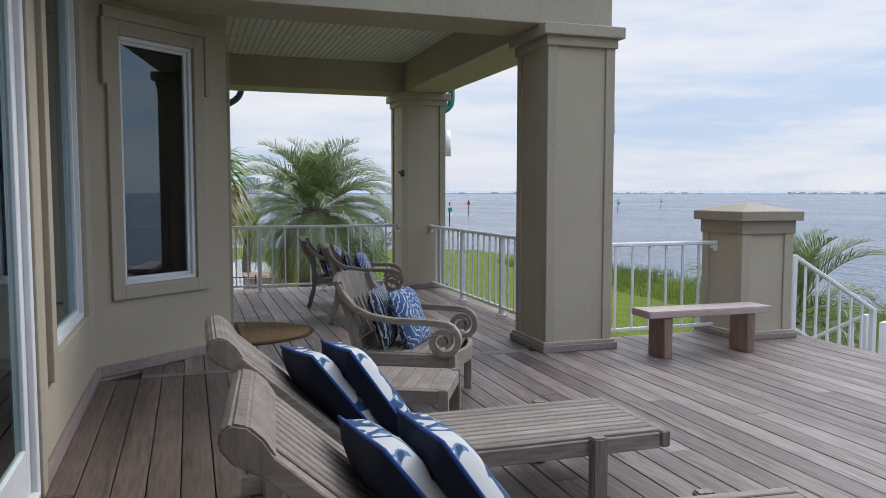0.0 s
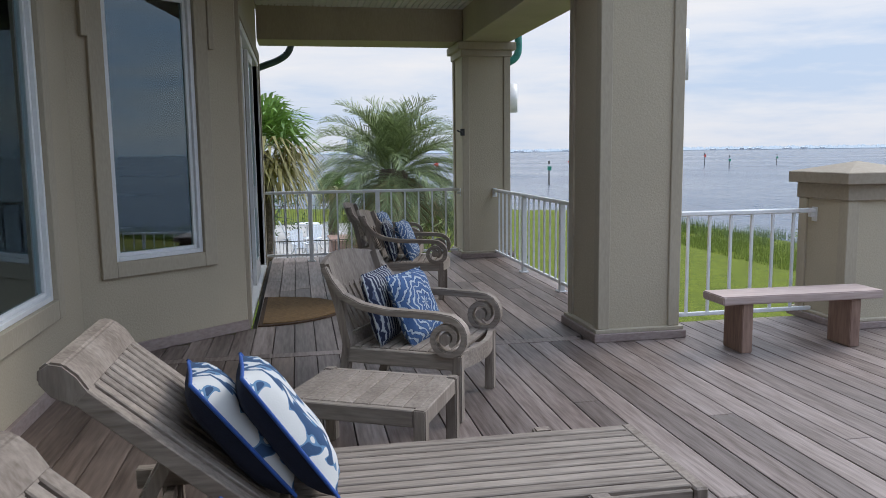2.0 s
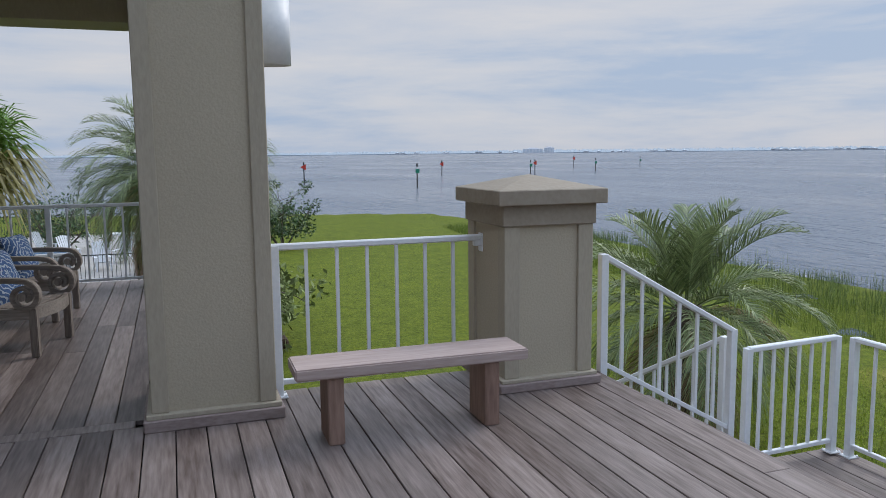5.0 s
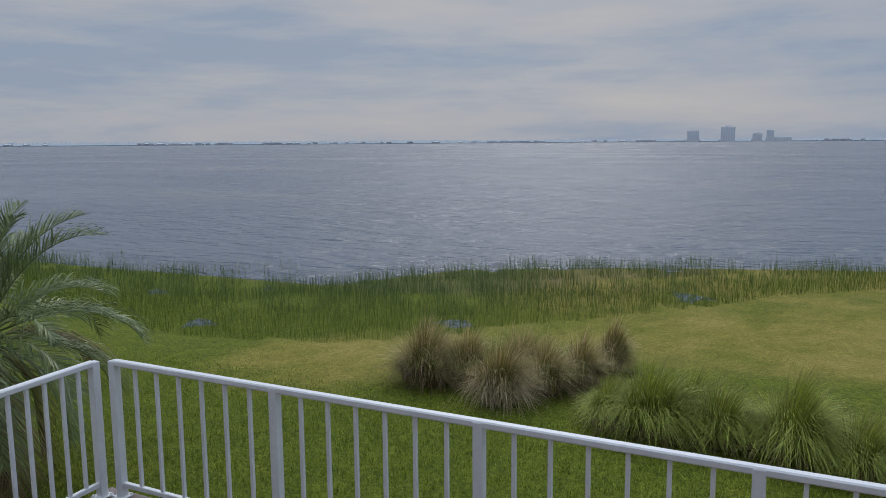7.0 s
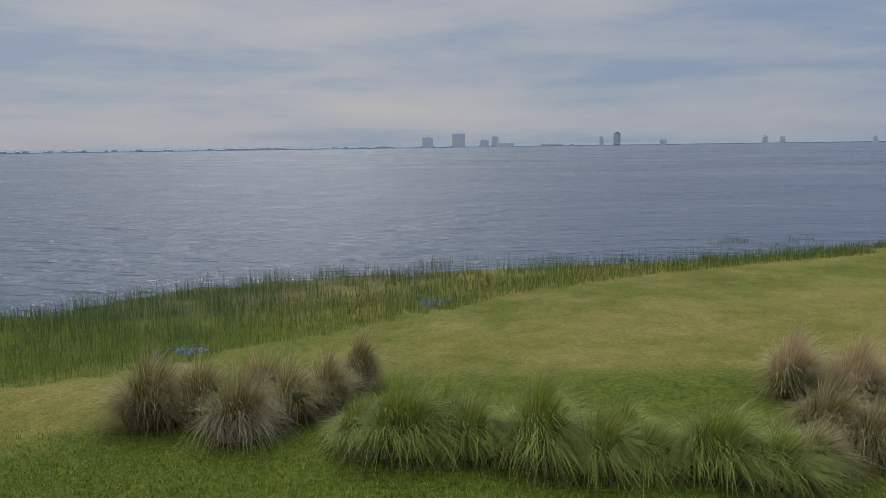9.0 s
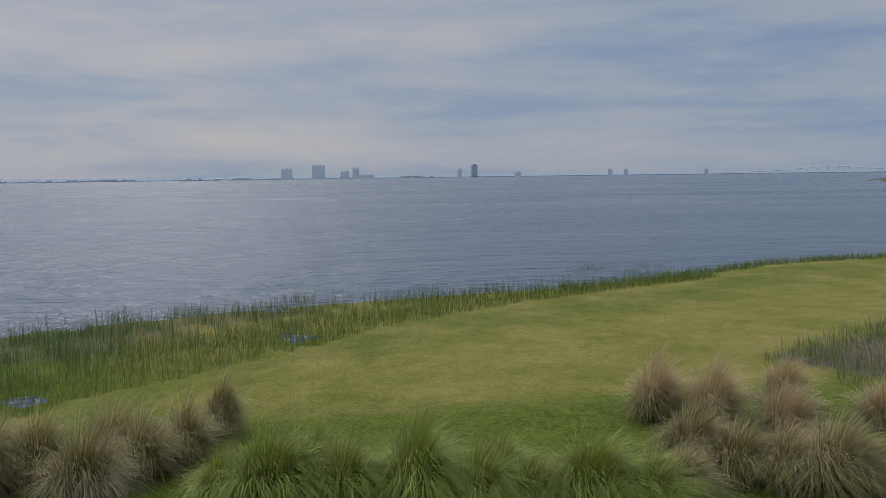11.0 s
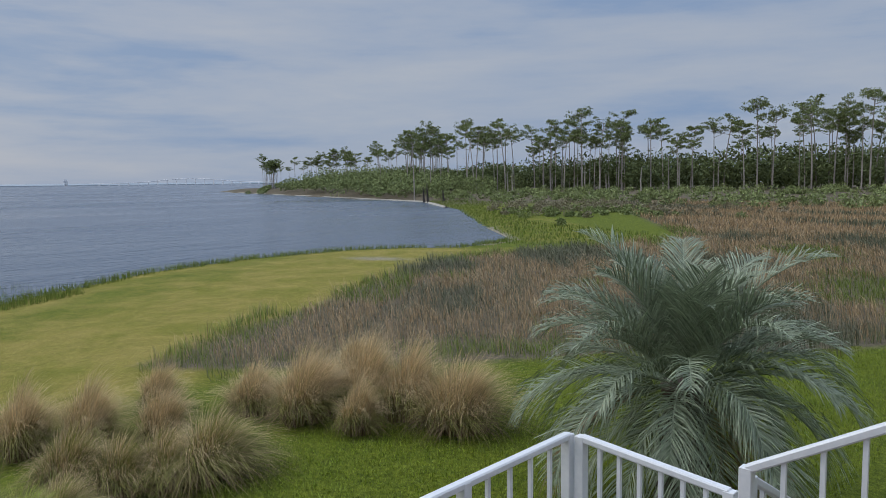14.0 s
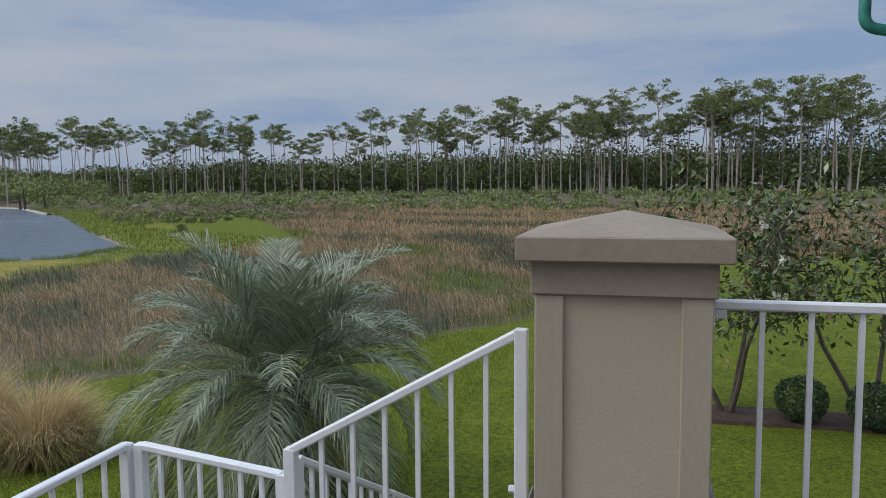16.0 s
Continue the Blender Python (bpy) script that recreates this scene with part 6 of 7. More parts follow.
# ---------------------------------------------------------------- shrubs
def shrub(name, x, y, h, spread, material, label, category, leaves=2600, leaf=0.07, stems=5, blossoms=0, seed=0, ball=False, bare=0.35, twigs=3):
    rg = np.random.default_rng(seed)
    z0 = float(ground_z(x, y))
    t = tagged(empty(name, pose(x, y, z0)), label, category)
    bm = bmesh.new()
    cs_, rs = [], []
    if ball:
        cs_, rs = [(0, 0, h * 0.52)], [h * 0.5]
        tube([(0, 0, -0.05), (0, 0, h * 0.5)], 0.03, 6, bm)
    else:
        for s in range(stems):
            az = s * 6.283 / stems + rg.normal(0, 0.3)
            p = Vector((0.06 * math.cos(az), 0.06 * math.sin(az), -0.05))
            pts = [p.copy()]
            for k in range(5):
                p = p + Vector((math.cos(az) * spread * 0.14, math.sin(az) * spread * 0.14, h * 0.17)) + Vector(rg.normal(0, 0.04, 3))
                pts.append(p.copy())
                if k >= 1 and k / 5 >= bare - 0.15:
                    for b in range(twigs):
                        q = p + Vector(rg.normal(0, 0.3 * spread, 3)) * 0.8
                        q.z = max(q.z, h * bare)
                        tube([p, p.lerp(q, 0.6) + Vector((0, 0, 0.05)), q], [0.018, 0.012, 0.006], 5, bm)
                        cs_.append(tuple(q))
                        rs.append(0.26 * spread * rg.uniform(0.6, 1.1))
            tube(pts, [0.05, 0.045, 0.038, 0.03, 0.022, 0.014], 7, bm)
    part("trunk", bm, M_BARK, t)
    V, F = leaf_cloud(leaves, cs_, rs, leaf, rg)
    if ball:
        d = rg.normal(size=(leaves, 3))
        d /= np.linalg.norm(d, axis=1)[:, None]
        lump = 1 + 0.05 * np.sin(d[:, 0] * 7) * np.sin(d[:, 1] * 6 + 1)
        pos = d * (h * 0.5 * lump * rg.uniform(0.86, 1.02, leaves))[:, None] * np.array([1.05, 1.05, 0.95]) + np.array([0, 0, h * 0.5])
        V = V.reshape(-1, 4, 3)
        V = (V - V.mean(1, keepdims=True) + pos[:, None, :]).reshape(-1, 3)
    ob = new("foliage", mesh_arrays("foliage", V, F, material))
    ob.parent = t
    if blossoms:
        V, F = leaf_cloud(blossoms * 14, [cs_[i] for i in rg.integers(0, len(cs_), blossoms)], [0.09] * blossoms, 0.06, rg)
        ob = new("blossoms", mesh_arrays("blossoms", V, F, M_CREAM))
        ob.parent = t
        V, F = leaf_cloud(leaves // 7, cs_, rs, leaf, rg)
        ob = new("rusty_leaves", mesh_arrays("rusty_leaves", V, F, M_BROWNLEAF))
        ob.parent = t
    return t


shrub("magnolia_shrub", 4.2, -11.7, 3.9, 1.9, M_MAG, "open magnolia shrub with cream blossoms and rusty leaves", "shrub", 2300, 0.08, 3, 9, 11, bare=0.4, twigs=9)
shrub("magnolia_shrub", 1.9, -11.9, 3.8, 2.0, M_MAG, "open magnolia shrub with cream blossoms and rusty leaves", "shrub", 2300, 0.08, 3, 10, 12, bare=0.4, twigs=9)
for i, (x, y) in enumerate(((3.05, -11.4), (1.95, -11.2))):
    shrub("boxwood_ball", x, y, 0.82, 0.8, M_LEAF, "clipped dark green boxwood ball on mulch", "shrub", 5200, 0.03, ball=True, seed=20 + i)
shrub("garden_shrub", 8.3, 40.0, 2.5, 2.0, M_LEAF, "airy dark green shrub on the lawn", "shrub", 3600, 0.09, 5, seed=31)
shrub("garden_shrub", 4.7, 20.3, 1.6, 1.7, M_SCRUB, "low green bush under the palm", "shrub", 2600, 0.12, 6, seed=32, bare=0.1)
shrub("garden_shrub", 4.3, 18.6, 1.7, 1.6, M_SCRUB, "green bush below the porch railing", "shrub", 2600, 0.10, 6, seed=33, bare=0.1)
shrub("garden_shrub", -1.4, 40.0, 2.6, 2.4, M_LEAF, "dark green bush beside the patio", "shrub", 3000, 0.09, 6, seed=35, bare=0.2)

# ---------------------------------------------------------------- patio below the porch
tagged(part("patio", bxb([(-16, 4.2, 28.5, 47.5, -0.3, 0.05)], 0.01), M_CONC), "pale concrete patio by the water", "patio", kind="structure").location = (0, 0, GROUND_Z)


def metal_fence(a, b, z, h, label):
    f = tagged(empty("metal_fence", Matrix.Translation((*a, z))), label, "fence", kind="structure")
    d = Vector((b[0] - a[0], b[1] - a[1], 0))
    for hh in (0.12, h):
        part("rail", beam_between((0, 0, hh), (d.x, d.y, hh), 0.03, 0.03, 0), M_BLACK, f)
    n = int(d.length / 0.13)
    me = mesh_from(bxb([(-0.008, 0.008, -0.008, 0.008, 0, h)], 0), "picket", M_BLACK)
    for i in range(n + 1):
        piece("picket", me, f, tuple(d * (i / n)))
    for i in range(0, n + 1, 14):
        part("post", bxb([(d.x * i / n - 0.025, d.x * i / n + 0.025, d.y * i / n - 0.025, d.y * i / n + 0.025, -0.05, h + 0.08)], 0), M_BLACK, f)
    return f


metal_fence((-7.0, 28.9), (2.6, 28.9), GROUND_Z + 0.02, 1.1, "black metal picket fence below the porch")
metal_fence((-11.0, 46.8), (4.0, 46.8), GROUND_Z + 0.05, 1.15, "black metal picket fence at the patio edge")


def patio_chair(m):
    c = tagged(empty("patio_chair", m), "white slatted patio chair on the pale patio", "chair", "white patio chairs")
    for x in (-0.25, 0.25):
        part("front_leg", bxb([(x - 0.03, x + 0.03, -0.3, -0.24, 0, 0.5)], 0.004), M_WHITE, c)
        part("back_leg", beam_between((x, 0.42, 0.0), (x, -0.1, 0.36), 0.05, 0.06), M_WHITE, c)
        part("arm", bxb([(x - 0.06, x + 0.06, -0.34, 0.3, 0.5, 0.525)], 0.004), M_WHITE, c)
    for i in range(6):
        part("seat_slat", bxb([(-0.24, 0.24, -0.28 + i * 0.085, -0.21 + i * 0.085, 0.36 - i * 0.02, 0.38 - i * 0.02)], 0.003), M_WHITE, c)
    for i in range(6):
        x = -0.2 + i * 0.08
        part("back_slat", beam_between((x, 0.2, 0.26), (x * 1.15, 0.52, 1.0 + 0.06 * math.cos(x * 7)), 0.07, 0.02), M_WHITE, c)
    return c


pc = patio_chair(pose(-0.6, 36.0, GROUND_Z + 0.05, 0, 0, 40))
for x, y, a in ((0.4, 38.0, 100), (1.4, 35.0, -20), (2.3, 37.2, 160), (-1.8, 38.4, 60), (0.8, 33.0, 15)):
    copy_thing(pc, pose(x, y, GROUND_Z + 0.05, 0, 0, a))
pt_t = tagged(empty("patio_table", pose(1.2, 39.6, GROUND_Z + 0.05)), "round white patio table on a post", "table")
bm = bmesh.new()
bmesh.ops.create_cone(bm, cap_ends=True, segments=28, radius1=0.6, radius2=0.6, depth=0.04, matrix=Matrix.Translation((0, 0, 0.74)))
part("tabletop", bm, M_WHITE, pt_t)
part("pedestal", tube([(0, 0, 0), (0, 0, 0.05), (0, 0, 0.1), (0, 0, 0.73)], [0.28, 0.25, 0.05, 0.05], 14), M_WHITE, pt_t)
spa = tagged(empty("hot_tub", pose(-1.3, 33.6, GROUND_Z + 0.03)), "square hot tub with blue-tiled water and pale rim", "hot tub")
part("shell", bxb([(-1.1, 1.1, -0.9, -0.7, -0.02, 0.75), (-1.1, 1.1, 0.7, 0.9, -0.02, 0.75), (-1.1, -0.9, -0.7, 0.7, -0.02, 0.75), (0.9, 1.1, -0.7, 0.7, -0.02, 0.75)], 0.02), M_CONC, spa)
part("cover", bxb([(-0.9, 0.9, -0.7, 0.7, 0.0, 0.66)], 0.02), mat("blue_tile", (0.03, 0.08, 0.16), (0.08, 0.18, 0.3), 0.2, 12.0), spa, "blue mottled surface")
ws = tagged(empty("wooden_steps", pose(-3.0, 32.0, GROUND_Z + 0.03)), "brown wooden garden steps beside the hot tub", "steps")
for i in range(3):
    part("tread", bxb([(-0.5, 0.5, -0.3 + i * 0.28, 0.0 + i * 0.28, 0.0, 0.18 * (i + 1))], 0.006), M_BENCHLEG, ws)
shed = tagged(empty("storage_box", pose(2.7, 31.6, GROUND_Z + 0.03, 0, 0, 8)), "slanted brown wooden storage box by the palm", "box")
part("body", bxb([(-0.7, 0.7, -0.4, 0.4, -0.02, 0.8)], 0.01), M_BENCHLEG, shed)
part("lid", turned(bxb([(-0.75, 0.75, -0.45, 0.45, -0.02, 0.02)], 0.005), Matrix.Translation((0, 0, 0.86)) @ Matrix.Rotation(radians(10), 4, "X")), M_BENCHLEG, shed)


# ---------------------------------------------------------------- pines, woods and scrub
def pine(x, y, h, seed, label):
    """A tall bare trunk under an open, flat-topped crown of needle plates."""
    rg = np.random.default_rng(seed)
    z0 = float(ground_z(x, y)) - 0.1
    t = tagged(empty("pine_tree", pose(x, y, z0)), label, "pine tree", "tall pines")
    bend = rg.normal(0, 0.6, 2)
    pts = [(bend[0] * (k / 8) ** 2, bend[1] * (k / 8) ** 2, h * 0.95 * k / 8) for k in range(9)]
    bm = tube(pts, [0.15 * (1.1 - 0.75 * k / 8) * h / 20 + 0.03 for k in range(9)], 6)
    cs_, rs = [], []
    for i in range(int(rg.integers(9, 14))):
        f = 0.76 + 0.23 * rg.random() ** 0.8
        az = i * 2.4 + rg.normal(0, 0.5)
        ln = h * rg.uniform(0.09, 0.21) * (1.1 - 0.4 * (f - 0.76) / 0.23)
        p = Vector((bend[0] * f * f, bend[1] * f * f, h * 0.95 * f))
        q = p + Vector((math.cos(az) * ln, math.sin(az) * ln, ln * rg.uniform(0.25, 0.6)))
        tube([p, p.lerp(q, 0.5) + Vector((0, 0, -0.06 * ln)), q], [0.08, 0.055, 0.025], 4, bm)
        for s in (0.6, 0.85, 1.05):
            c = p.lerp(q, s)
            for _ in range(2):
                cs_.append((c.x + rg.normal(0, 0.4), c.y + rg.normal(0, 0.4), c.z + 0.25 + rg.normal(0, 0.12)))
                rs.append(h * 0.040 * rg.uniform(0.55, 1.25))
    for _ in range(5):
        cs_.append((bend[0] + rg.normal(0, 0.9), bend[1] + rg.normal(0, 0.9), h * rg.uniform(0.93, 1.0)))
        rs.append(h * 0.045)
    for i in range(5):
        f = rg.uniform(0.4, 0.68)
        az = rg.uniform(0, 6.283)
        p = Vector((bend[0] * f * f, bend[1] * f * f, h * 0.95 * f))
        tube([p, p + Vector((math.cos(az), math.sin(az), 0.2)) * h * rg.uniform(0.02, 0.06)], [0.045, 0.02], 3, bm)
    part("trunk", bm, M_PINEBARK, t, "tall bare pale trunk")
    V, F = leaf_cloud(1150, cs_, rs, 0.27, rg, 0.55)
    ob = new("crown", mesh_arrays("crown", V, F, M_PINE))
    ob.parent = t
    tagged(ob, "flat-topped dark needle plates")
    return t


rp = np.random.default_rng(77)
protos = [pine(x, y, h, s, "tall slender pine with a flat dark crown") for x, y, h, s in ((137, -133, 17, 1), (104, -176, 20, 2), (57, -172, 20, 3), (47, -177, 21, 4), (133, -152, 17, 5), (-8, -163, 21, 6))]
LINE = [(318, -222), (318, -216), (308, -216), (250, -206), (205, -186), (180, -172), (150, -160), (120, -168), (92, -172), (64, -175), (34, -176), (4, -170), (-24, -162), (-60, -156)]


def along(s):
    """A place on the wood's edge, s from 0 to 1."""
    q = s * (len(LINE) - 1)
    i = min(int(q), len(LINE) - 2)
    f = q - i
    return LINE[i][0] * (1 - f) + LINE[i + 1][0] * f, LINE[i][1] * (1 - f) + LINE[i + 1][1] * f


for i in range(245):
    s = rp.random() ** 0.66
    s = max(0.14, s) if i > 6 else i / 60
    x, y = along(s)
    back = abs(rp.normal(0, 9)) * (s > 0.3) + 0.8 * rp.normal()
    x, y = x + rp.normal(0, 3) * (s > 0.2), y - back
    hgt = float(np.interp(s, [0, 0.15, 0.4, 0.62, 0.8, 1], [0.82, 0.66, 0.87, 0.92, 0.99, 1.10])) * rp.uniform(0.74, 1.13)
    p0 = protos[int(rp.integers(0, len(protos)))]
    c = copy_thing(p0, Matrix.Translation((x, y, float(ground_z(x, y)) - 0.2)) @ Matrix.Rotation(rp.uniform(0, 6.28), 4, "Z"))
    c.scale = (hgt * rp.uniform(0.85, 1.1),) * 2 + (hgt,)

# dead snags
for i in range(34):
    s = 0.3 + 0.7 * rp.random()
    x, y = along(s)
    x, y = x + rp.normal(0, 4), y + rp.uniform(2, 14)
    hh = rp.uniform(2.5, 9)
    g = tagged(empty("dead_snag", pose(x, y, float(ground_z(x, y)) - 0.1)), "bare grey dead pine trunk at the wood's edge", "dead tree", "dead snags")
    part("trunk", tube([(0, 0, 0), (0.1, 0.05, hh * 0.5), (0.15 * rp.normal(), 0.1, hh)], [0.16, 0.12, 0.05], 6), M_PINEBARK, g)


def tufts(name, xs, ys, zs, r, n, size, material, label):
    V, F = leaf_cloud(n, np.stack([xs, ys, zs], -1), r, size, np.random.default_rng(len(xs)), 0.2)
    return tagged(new(name, mesh_arrays(name, V, F, material)), label, "woods", kind="stuff")


# dense young wood behind the tall trunks
n = 900
S = rp.random(n) ** 0.8 * 0.86 + 0.14
P = np.array([along(s) for s in S])
P[:, 1] -= rp.uniform(6, 46, n)
P[:, 0] += rp.normal(0, 8, n)
top = np.interp(S, [0.14, 0.3, 0.45, 0.6, 0.8, 1.0], [6.5, 8.0, 9.8, 12.5, 15.0, 17.0]) * rp.uniform(0.45, 1.0, n)
tufts("young_wood", P[:, 0], P[:, 1], ground_z(P[:, 0], P[:, 1]) + top * 0.62, np.maximum(1.6, top * 0.36), 80000, 0.55, M_WOODS, "dense dark green young wood behind the pines")
P2 = P.copy()
P2[:, 1] -= 6
tufts("young_wood", P2[:, 0], P2[:, 1], ground_z(P2[:, 0], P2[:, 1]) + top * 0.28, np.maximum(1.6, top * 0.34), 40000, 0.65, M_WOODS, "dark undergrowth of the wood")
# green hump of scrub on the headland
n = 420
S = rp.uniform(0.155, 0.5, n)
P = np.array([along(s) for s in S])
P[:, 1] += rp.uniform(-20, 22, n)
P[:, 0] += rp.normal(0, 5, n)
hump = np.interp(S, [0.155, 0.24, 0.32, 0.42, 0.5], [3.0, 9.0, 11.0, 8.0, 5.0]) * rp.uniform(0.5, 1.0, n)
tufts("headland_scrub", P[:, 0], P[:, 1], ground_z(P[:, 0], P[:, 1]) + hump * 0.5, np.maximum(1.2, hump * 0.48), 60000, 0.40, M_SCRUB, "green scrub covering the low headland")
# scrub before the wood and grey dead brush
n = 700
P = np.stack([rp.uniform(-60, 150, n), rp.uniform(-168, -112, n)], -1)
P = P[(shore_x(P[:, 1]) - P[:, 0]) > 9]
hh = rp.uniform(0.5, 1.6, len(P))
tufts("scrub", P[:, 0], P[:, 1], ground_z(P[:, 0], P[:, 1]) + hh * 0.4, hh, 60000, 0.30, M_SCRUB, "low green scrub between marsh and pines")
n = 90
P = np.stack([rp.normal(70, 12, n), rp.normal(-96, 9, n)], -1)
P = P[(shore_x(P[:, 1]) - P[:, 0]) > 6]
hh = rp.uniform(0.5, 1.3, len(P))
tufts("dead_brush", P[:, 0], P[:, 1], ground_z(P[:, 0], P[:, 1]) + hh * 0.4, hh, 9000, 0.20, M_DEAD, "grey dead brush near the cove")
n = 40
P = np.stack([rp.normal(58, 9, n), rp.normal(-84, 7, n)], -1)
P = P[(shore_x(P[:, 1]) - P[:, 0]) > 6]
hh = rp.uniform(0.5, 1.0, len(P))
tufts("scrub", P[:, 0], P[:, 1], ground_z(P[:, 0], P[:, 1]) + hh * 0.4, hh, 6000, 0.22, M_SCRUB, "green bushes beside the cove")
for x, y in ((124, -124), (128, -127), (121, -126)):
    g = tagged(empty("stump", pose(x, y, WATER_Z - 0.3)), "dark dead stump standing in the shallows", "stump", "shore stumps")
    part("trunk", tube([(0, 0, 0), (0.2, 0, 1.2), (0.1, 0.3, rp.uniform(1.8, 4.5))], [0.4, 0.25, 0.08], 7), M_PILE, g)

# ---------------------------------------------------------------- far shore, towers, bridge, markers
def far_at(yaw, dist):
    return 5 - math.sin(radians(yaw)) * dist, 2.5 + math.cos(radians(yaw)) * dist


D = 3200.0
V, F = [], []
yaws = np.arange(8, -128, -0.06)
skyline = 5.0 + 3.5 * np.abs(np.sin(yaws * 3.1)) + 3.0 * np.abs(np.sin(yaws * 11.3 + 1)) + 3 * rp.random(len(yaws))
skyline *= np.interp(-yaws, [-8, 20, 60, 95, 110, 128], [0.7, 1.0, 1.05, 0.8, 0.6, 0.4])
for yw, hh in zip(yaws, skyline):
    x, y = far_at(yw, D)
    x2, y2 = far_at(yw, D + 150)
    V += [(x, y, WATER_Z - 1), (x, y, WATER_Z + 2.5), (x2, y2, WATER_Z + 2.5 + hh), (x2, y2, WATER_Z - 1)]
for i in range(len(yaws) - 1):
    a, b = 4 * i, 4 * i + 4
    F += [(a, b, b + 1, a + 1), (a + 1, b + 1, b + 2, a + 2), (a + 2, b + 2, b + 3, a + 3)]
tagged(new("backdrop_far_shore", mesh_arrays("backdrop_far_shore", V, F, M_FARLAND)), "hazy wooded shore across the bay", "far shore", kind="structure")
house_me = mesh_from(bxb([(-9, 9, -6, 6, 0, 7)], 0), "far_house", M_FARHOUSE)
roof_me = bmesh.new()
bmesh.ops.create_cone(roof_me, cap_ends=True, segments=4, radius1=14, radius2=3, depth=4, matrix=Matrix.Translation((0, 0, 9)) @ Matrix.Rotation(radians(45), 4, "Z"))
roof_me = mesh_from(roof_me, "roof", M_TOWERWIN)
for i in range(120):
    yw = -15 - 80 * rp.random() if i % 3 else -40 - 55 * rp.random()
    x, y = far_at(yw, D - 15)
    hs = tagged(empty("far_house", pose(x, y, WATER_Z + 1.5, 0, 0, yw)), "small pale house on the far shore", "house", "far houses")
    b = piece("wall", house_me, hs, (0, 0, 0))
    b.scale = (rp.uniform(0.6, 1.5), 1, rp.uniform(0.6, 1.1))
    piece("roof", roof_me, hs, (0, 0, 1.5)).scale = (0.75, 0.75, 0.5)


def tower(yaw, w, h, material, label, floors=12, bays=6):
    x, y = far_at(yaw, D - 60)
    t = tagged(empty("tower_block", pose(x, y, WATER_Z, 0, 0, yaw)), label, "tower block", "far towers")
    part("wall", bxb([(-w / 2, w / 2, 0, w * 0.5, 0, h)], 0), material, t)
    part("roof", bxb([(-w * 0.25, w * 0.25, w * 0.1, w * 0.4, h, h + 4)], 0), material, t)
    for k in range(bays):
        bx = -w / 2 + w * (k + 0.5) / bays
        part("window_bay", bxb([(bx - w / bays * 0.3, bx + w / bays * 0.3, -0.6, 0, 3, h - 2)], 0), M_TOWERWIN, t)
    return t


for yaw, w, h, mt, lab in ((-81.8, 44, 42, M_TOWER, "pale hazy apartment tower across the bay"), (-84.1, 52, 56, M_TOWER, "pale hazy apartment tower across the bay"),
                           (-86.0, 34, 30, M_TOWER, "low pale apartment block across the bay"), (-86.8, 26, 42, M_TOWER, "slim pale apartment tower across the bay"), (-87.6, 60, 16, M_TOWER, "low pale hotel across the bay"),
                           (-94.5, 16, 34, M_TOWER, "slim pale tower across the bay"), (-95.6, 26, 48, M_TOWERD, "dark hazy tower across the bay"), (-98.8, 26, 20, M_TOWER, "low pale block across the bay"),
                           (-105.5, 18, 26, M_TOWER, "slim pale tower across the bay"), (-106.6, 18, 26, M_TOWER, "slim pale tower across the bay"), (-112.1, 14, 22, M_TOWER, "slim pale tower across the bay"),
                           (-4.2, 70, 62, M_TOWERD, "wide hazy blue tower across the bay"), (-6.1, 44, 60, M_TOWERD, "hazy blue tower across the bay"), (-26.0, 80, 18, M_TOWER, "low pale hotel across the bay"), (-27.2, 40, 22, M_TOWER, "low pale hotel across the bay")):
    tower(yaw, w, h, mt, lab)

# long bridge beside the headland
br = tagged(empty("far_bridge", pose(0, 0, WATER_Z)), "long low hazy bridge with many piers", "bridge")
deck_pts = []
for k in range(41):
    yw = -113.5 - 12.5 * k / 40
    x, y = far_at(yw, 3000)
    deck_pts.append((x, y, 7 + 16 * math.exp(-((k - 21) / 9.0) ** 2)))
part("deck", tube(deck_pts, 1.4, 5), M_TOWER, br)
for k in range(2, 41, 2):
    x, y, z = deck_pts[k]
    part("pier", bxb([(x - 1.4, x + 1.4, y - 1.4, y + 1.4, -1, z - 1)], 0), M_TOWER, br)


def channel_marker(x, y, h, board, label):
    c = tagged(empty("channel_marker", pose(x, y, WATER_Z - 1)), label, "channel marker", "channel markers")
    part("pile", tube([(0, 0, 0), (0, 0, h * 0.8 + 1)], [0.11, 0.09], 8), M_PILE, c)
    if board == M_RED:
        bm = bmesh.new()
        bmesh.ops.create_cone(bm, cap_ends=True, segments=3, radius1=0.6, radius2=0.6, depth=0.08, matrix=Matrix.Translation((0, -0.2, h + 0.7)) @ Matrix.Rotation(radians(90), 4, "X") @ Matrix.Rotation(radians(-30), 4, "Z"))
        part("board", bm, M_RED, c, "red triangular board")
    else:
        part("board", bxb([(-0.3, 0.3, -0.26, -0.18, h + 0.1, h + 0.7)], 0.01), board, c, "small square board")
    part("lamp", tube([(0, 0, h + 1), (0, 0, h + 1.5)], 0.12, 8), M_PILE, c)


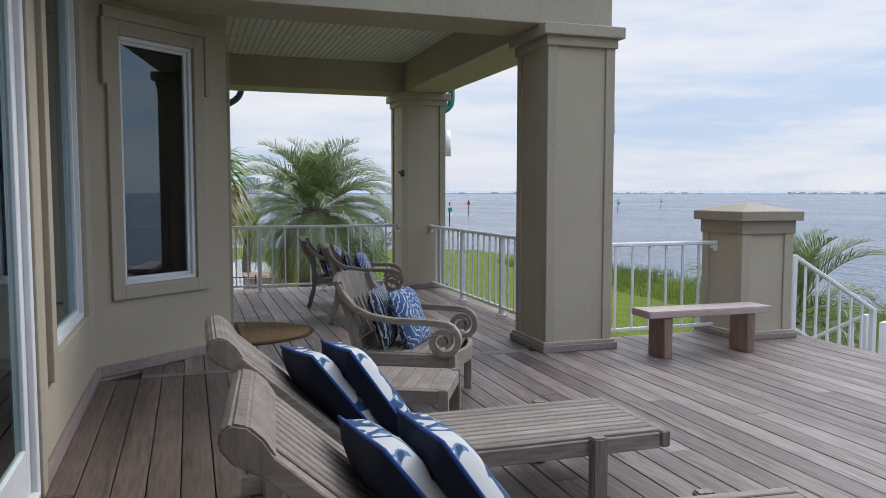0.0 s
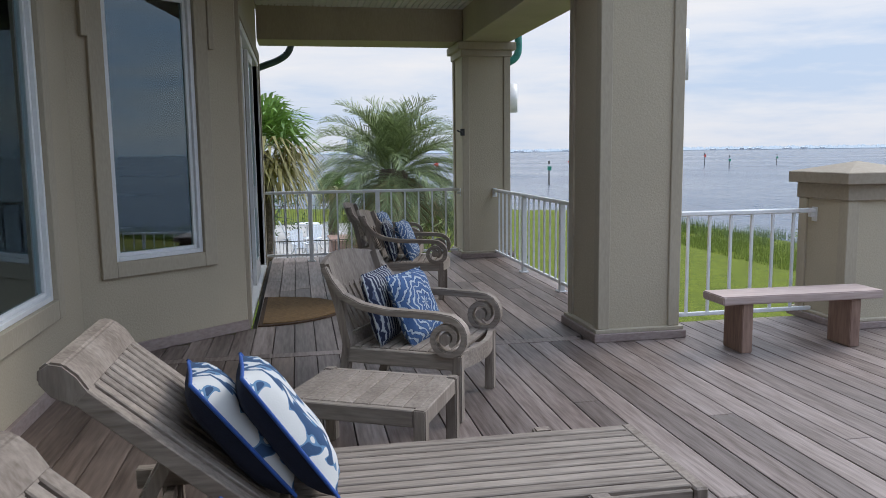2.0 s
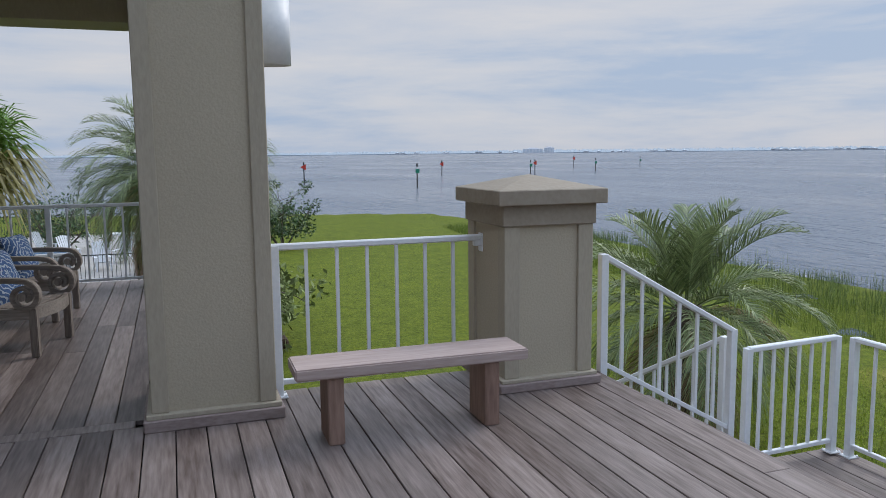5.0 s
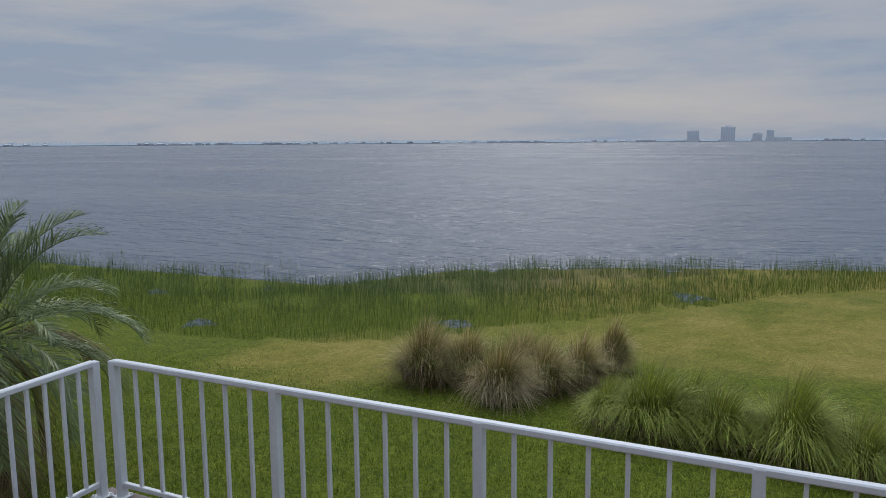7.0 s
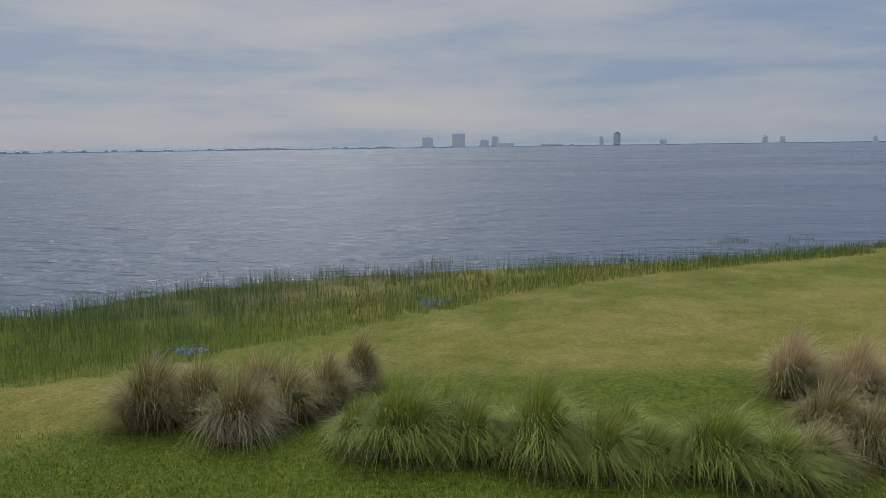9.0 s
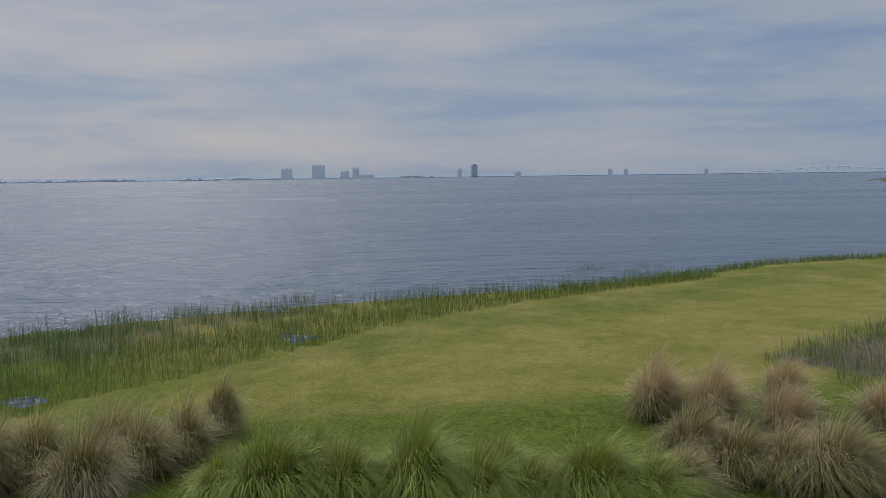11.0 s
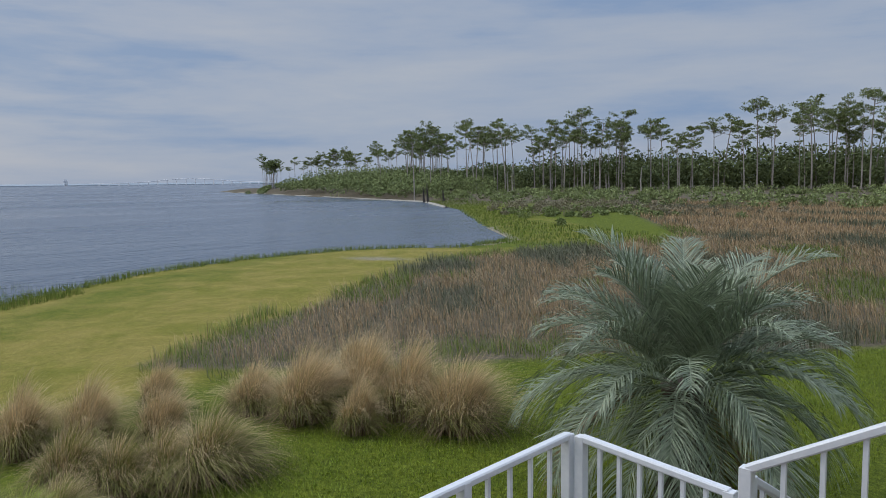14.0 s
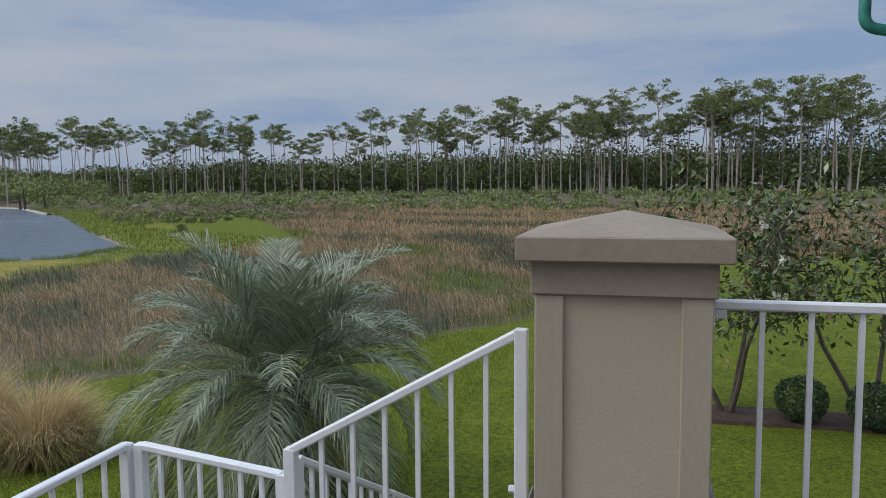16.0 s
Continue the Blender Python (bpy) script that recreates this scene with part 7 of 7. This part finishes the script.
for x, y, h, b, lab in ((24, 130, 3.2, M_RED, "wooden channel marker with a red triangle board"), (37.6, 111, 3.0, M_GREENMK, "wooden channel marker with a green board"), (59, 161, 2.9, M_RED, "wooden channel marker with a red triangle board"),
                        (76, 152, 2.8, M_GREENMK, "wooden channel marker with a dark board"), (79, 156, 2.9, M_RED, "wooden channel marker with a red triangle board"), (123, 218, 3.2, M_RED, "slim channel marker with a red board"), (106, 176, 2.8, M_GREENMK, "wooden channel marker with a dark board"),
                        (142, 210, 2.8, M_GREENMK, "wooden channel marker with a dark board")):
    channel_marker(x, y, h, b, lab)

# ---------------------------------------------------------------- deck boards
deck = tagged(empty("deck_floor"), "weathered grey-brown hardwood deck boards", "deck", kind="structure")
tagged(part("deck_frame", bxb([(-0.8, 3.6, -1.5, 7.44, -0.16, -0.04), (3.605, 5.42, -0.86, 7.44, -0.16, -0.04), (5.425, 6.28, -1.5, 7.44, -0.16, -0.04), (0.36, 3.8, 7.45, 12.9, -0.16, -0.04), (-0.8, 3.17, -6.2, -1.51, -0.16, -0.04)], 0), M_SUB, None), "dark joists under the deck boards", "deck frame", kind="structure")
rb = np.random.default_rng(5)
PITCH, BW = 0.172, 0.165
board_cache = {}


def board(x, y0, y1, z, parent, w=BW, name="deck_board"):
    ln = round(y1 - y0, 2)
    # boards near the wall take the brown wood with eave shade in its colour
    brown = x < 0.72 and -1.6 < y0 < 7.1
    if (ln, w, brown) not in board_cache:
        board_cache[(ln, w, brown)] = mesh_from(bxb([(-w / 2, w / 2, 0, ln - 0.003, -0.032, 0.0)], 0.003), "deck_board", M_DECKBROWNSHADE if brown else M_DECK)
    return piece(name, board_cache[(ln, w, brown)], parent, (x, y0, z + rb.uniform(-0.0012, 0.0012)))


def bay_edge(x):
    """Where the bay wall cuts the boards."""
    return float(np.interp(x, [BAY0.x, BAY1.x], [BAY0.y, BAY1.y]))


for i in range(41):
    x = -0.8 + PITCH * (i + 0.5)
    y_top = 7.02 if x < 3.1 else 7.44
    cut = round(rb.uniform(0.5, 5.5), 1)
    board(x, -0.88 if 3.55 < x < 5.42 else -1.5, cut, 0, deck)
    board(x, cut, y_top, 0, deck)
    if x < 3.1:
        board(x, -6.2, -1.51, 0, deck)
cross_me = mesh_from(turned(bxb([(-0.062, 0.062, -0.45, 3.1, -0.032, 0.001)], 0.003), Matrix.Rotation(radians(-90), 4, "Z")), "cross_board", M_DECK)
piece("cross_board", cross_me, deck, (0, 7.085, 0.001))
for i in range(30):
    x = -0.8 + PITCH * (i + 0.5)
    if x > 3.8:
        break
    if x - BW / 2 < 0.30:
        y0, y1 = 7.15, bay_edge(x - BW / 2) + 0.06
        if x > -0.4 and y1 > y0 + 0.1:
            board(x, y0, round(y1, 1), 0, deck)
        continue
    cut = round(rb.uniform(8.5, 11.5), 1)
    board(x, 7.15, cut, 0, deck)
    board(x, cut, 12.9, 0, deck)
landing = tagged(empty("landing_floor"), "weathered wooden boards of the lower landing", "landing", kind="structure")
for i in range(7):
    x = 7.46 + PITCH * (i + 0.5)
    cut = round(rb.uniform(2, 5), 1)
    board(x, -0.95, cut, LANDING_Z, landing)
    board(x, cut, 7.16, LANDING_Z, landing)
tagged(part("landing_frame", bxb([(6.34, 8.66, -0.95, 7.16, -1.1, -0.99)], 0), M_SUB), "dark joists under the landing", "deck frame", kind="structure")
for x, y in ((8.5, 7.0), (8.5, 3.1), (8.5, -0.8), (6.2, 3.0)):
    tagged(part("landing_post", bxb([(x - 0.07, x + 0.07, y - 0.07, y + 0.07, -2.75, -1.1)], 0.005), M_STEP), "wooden post under the landing", "post", kind="structure")
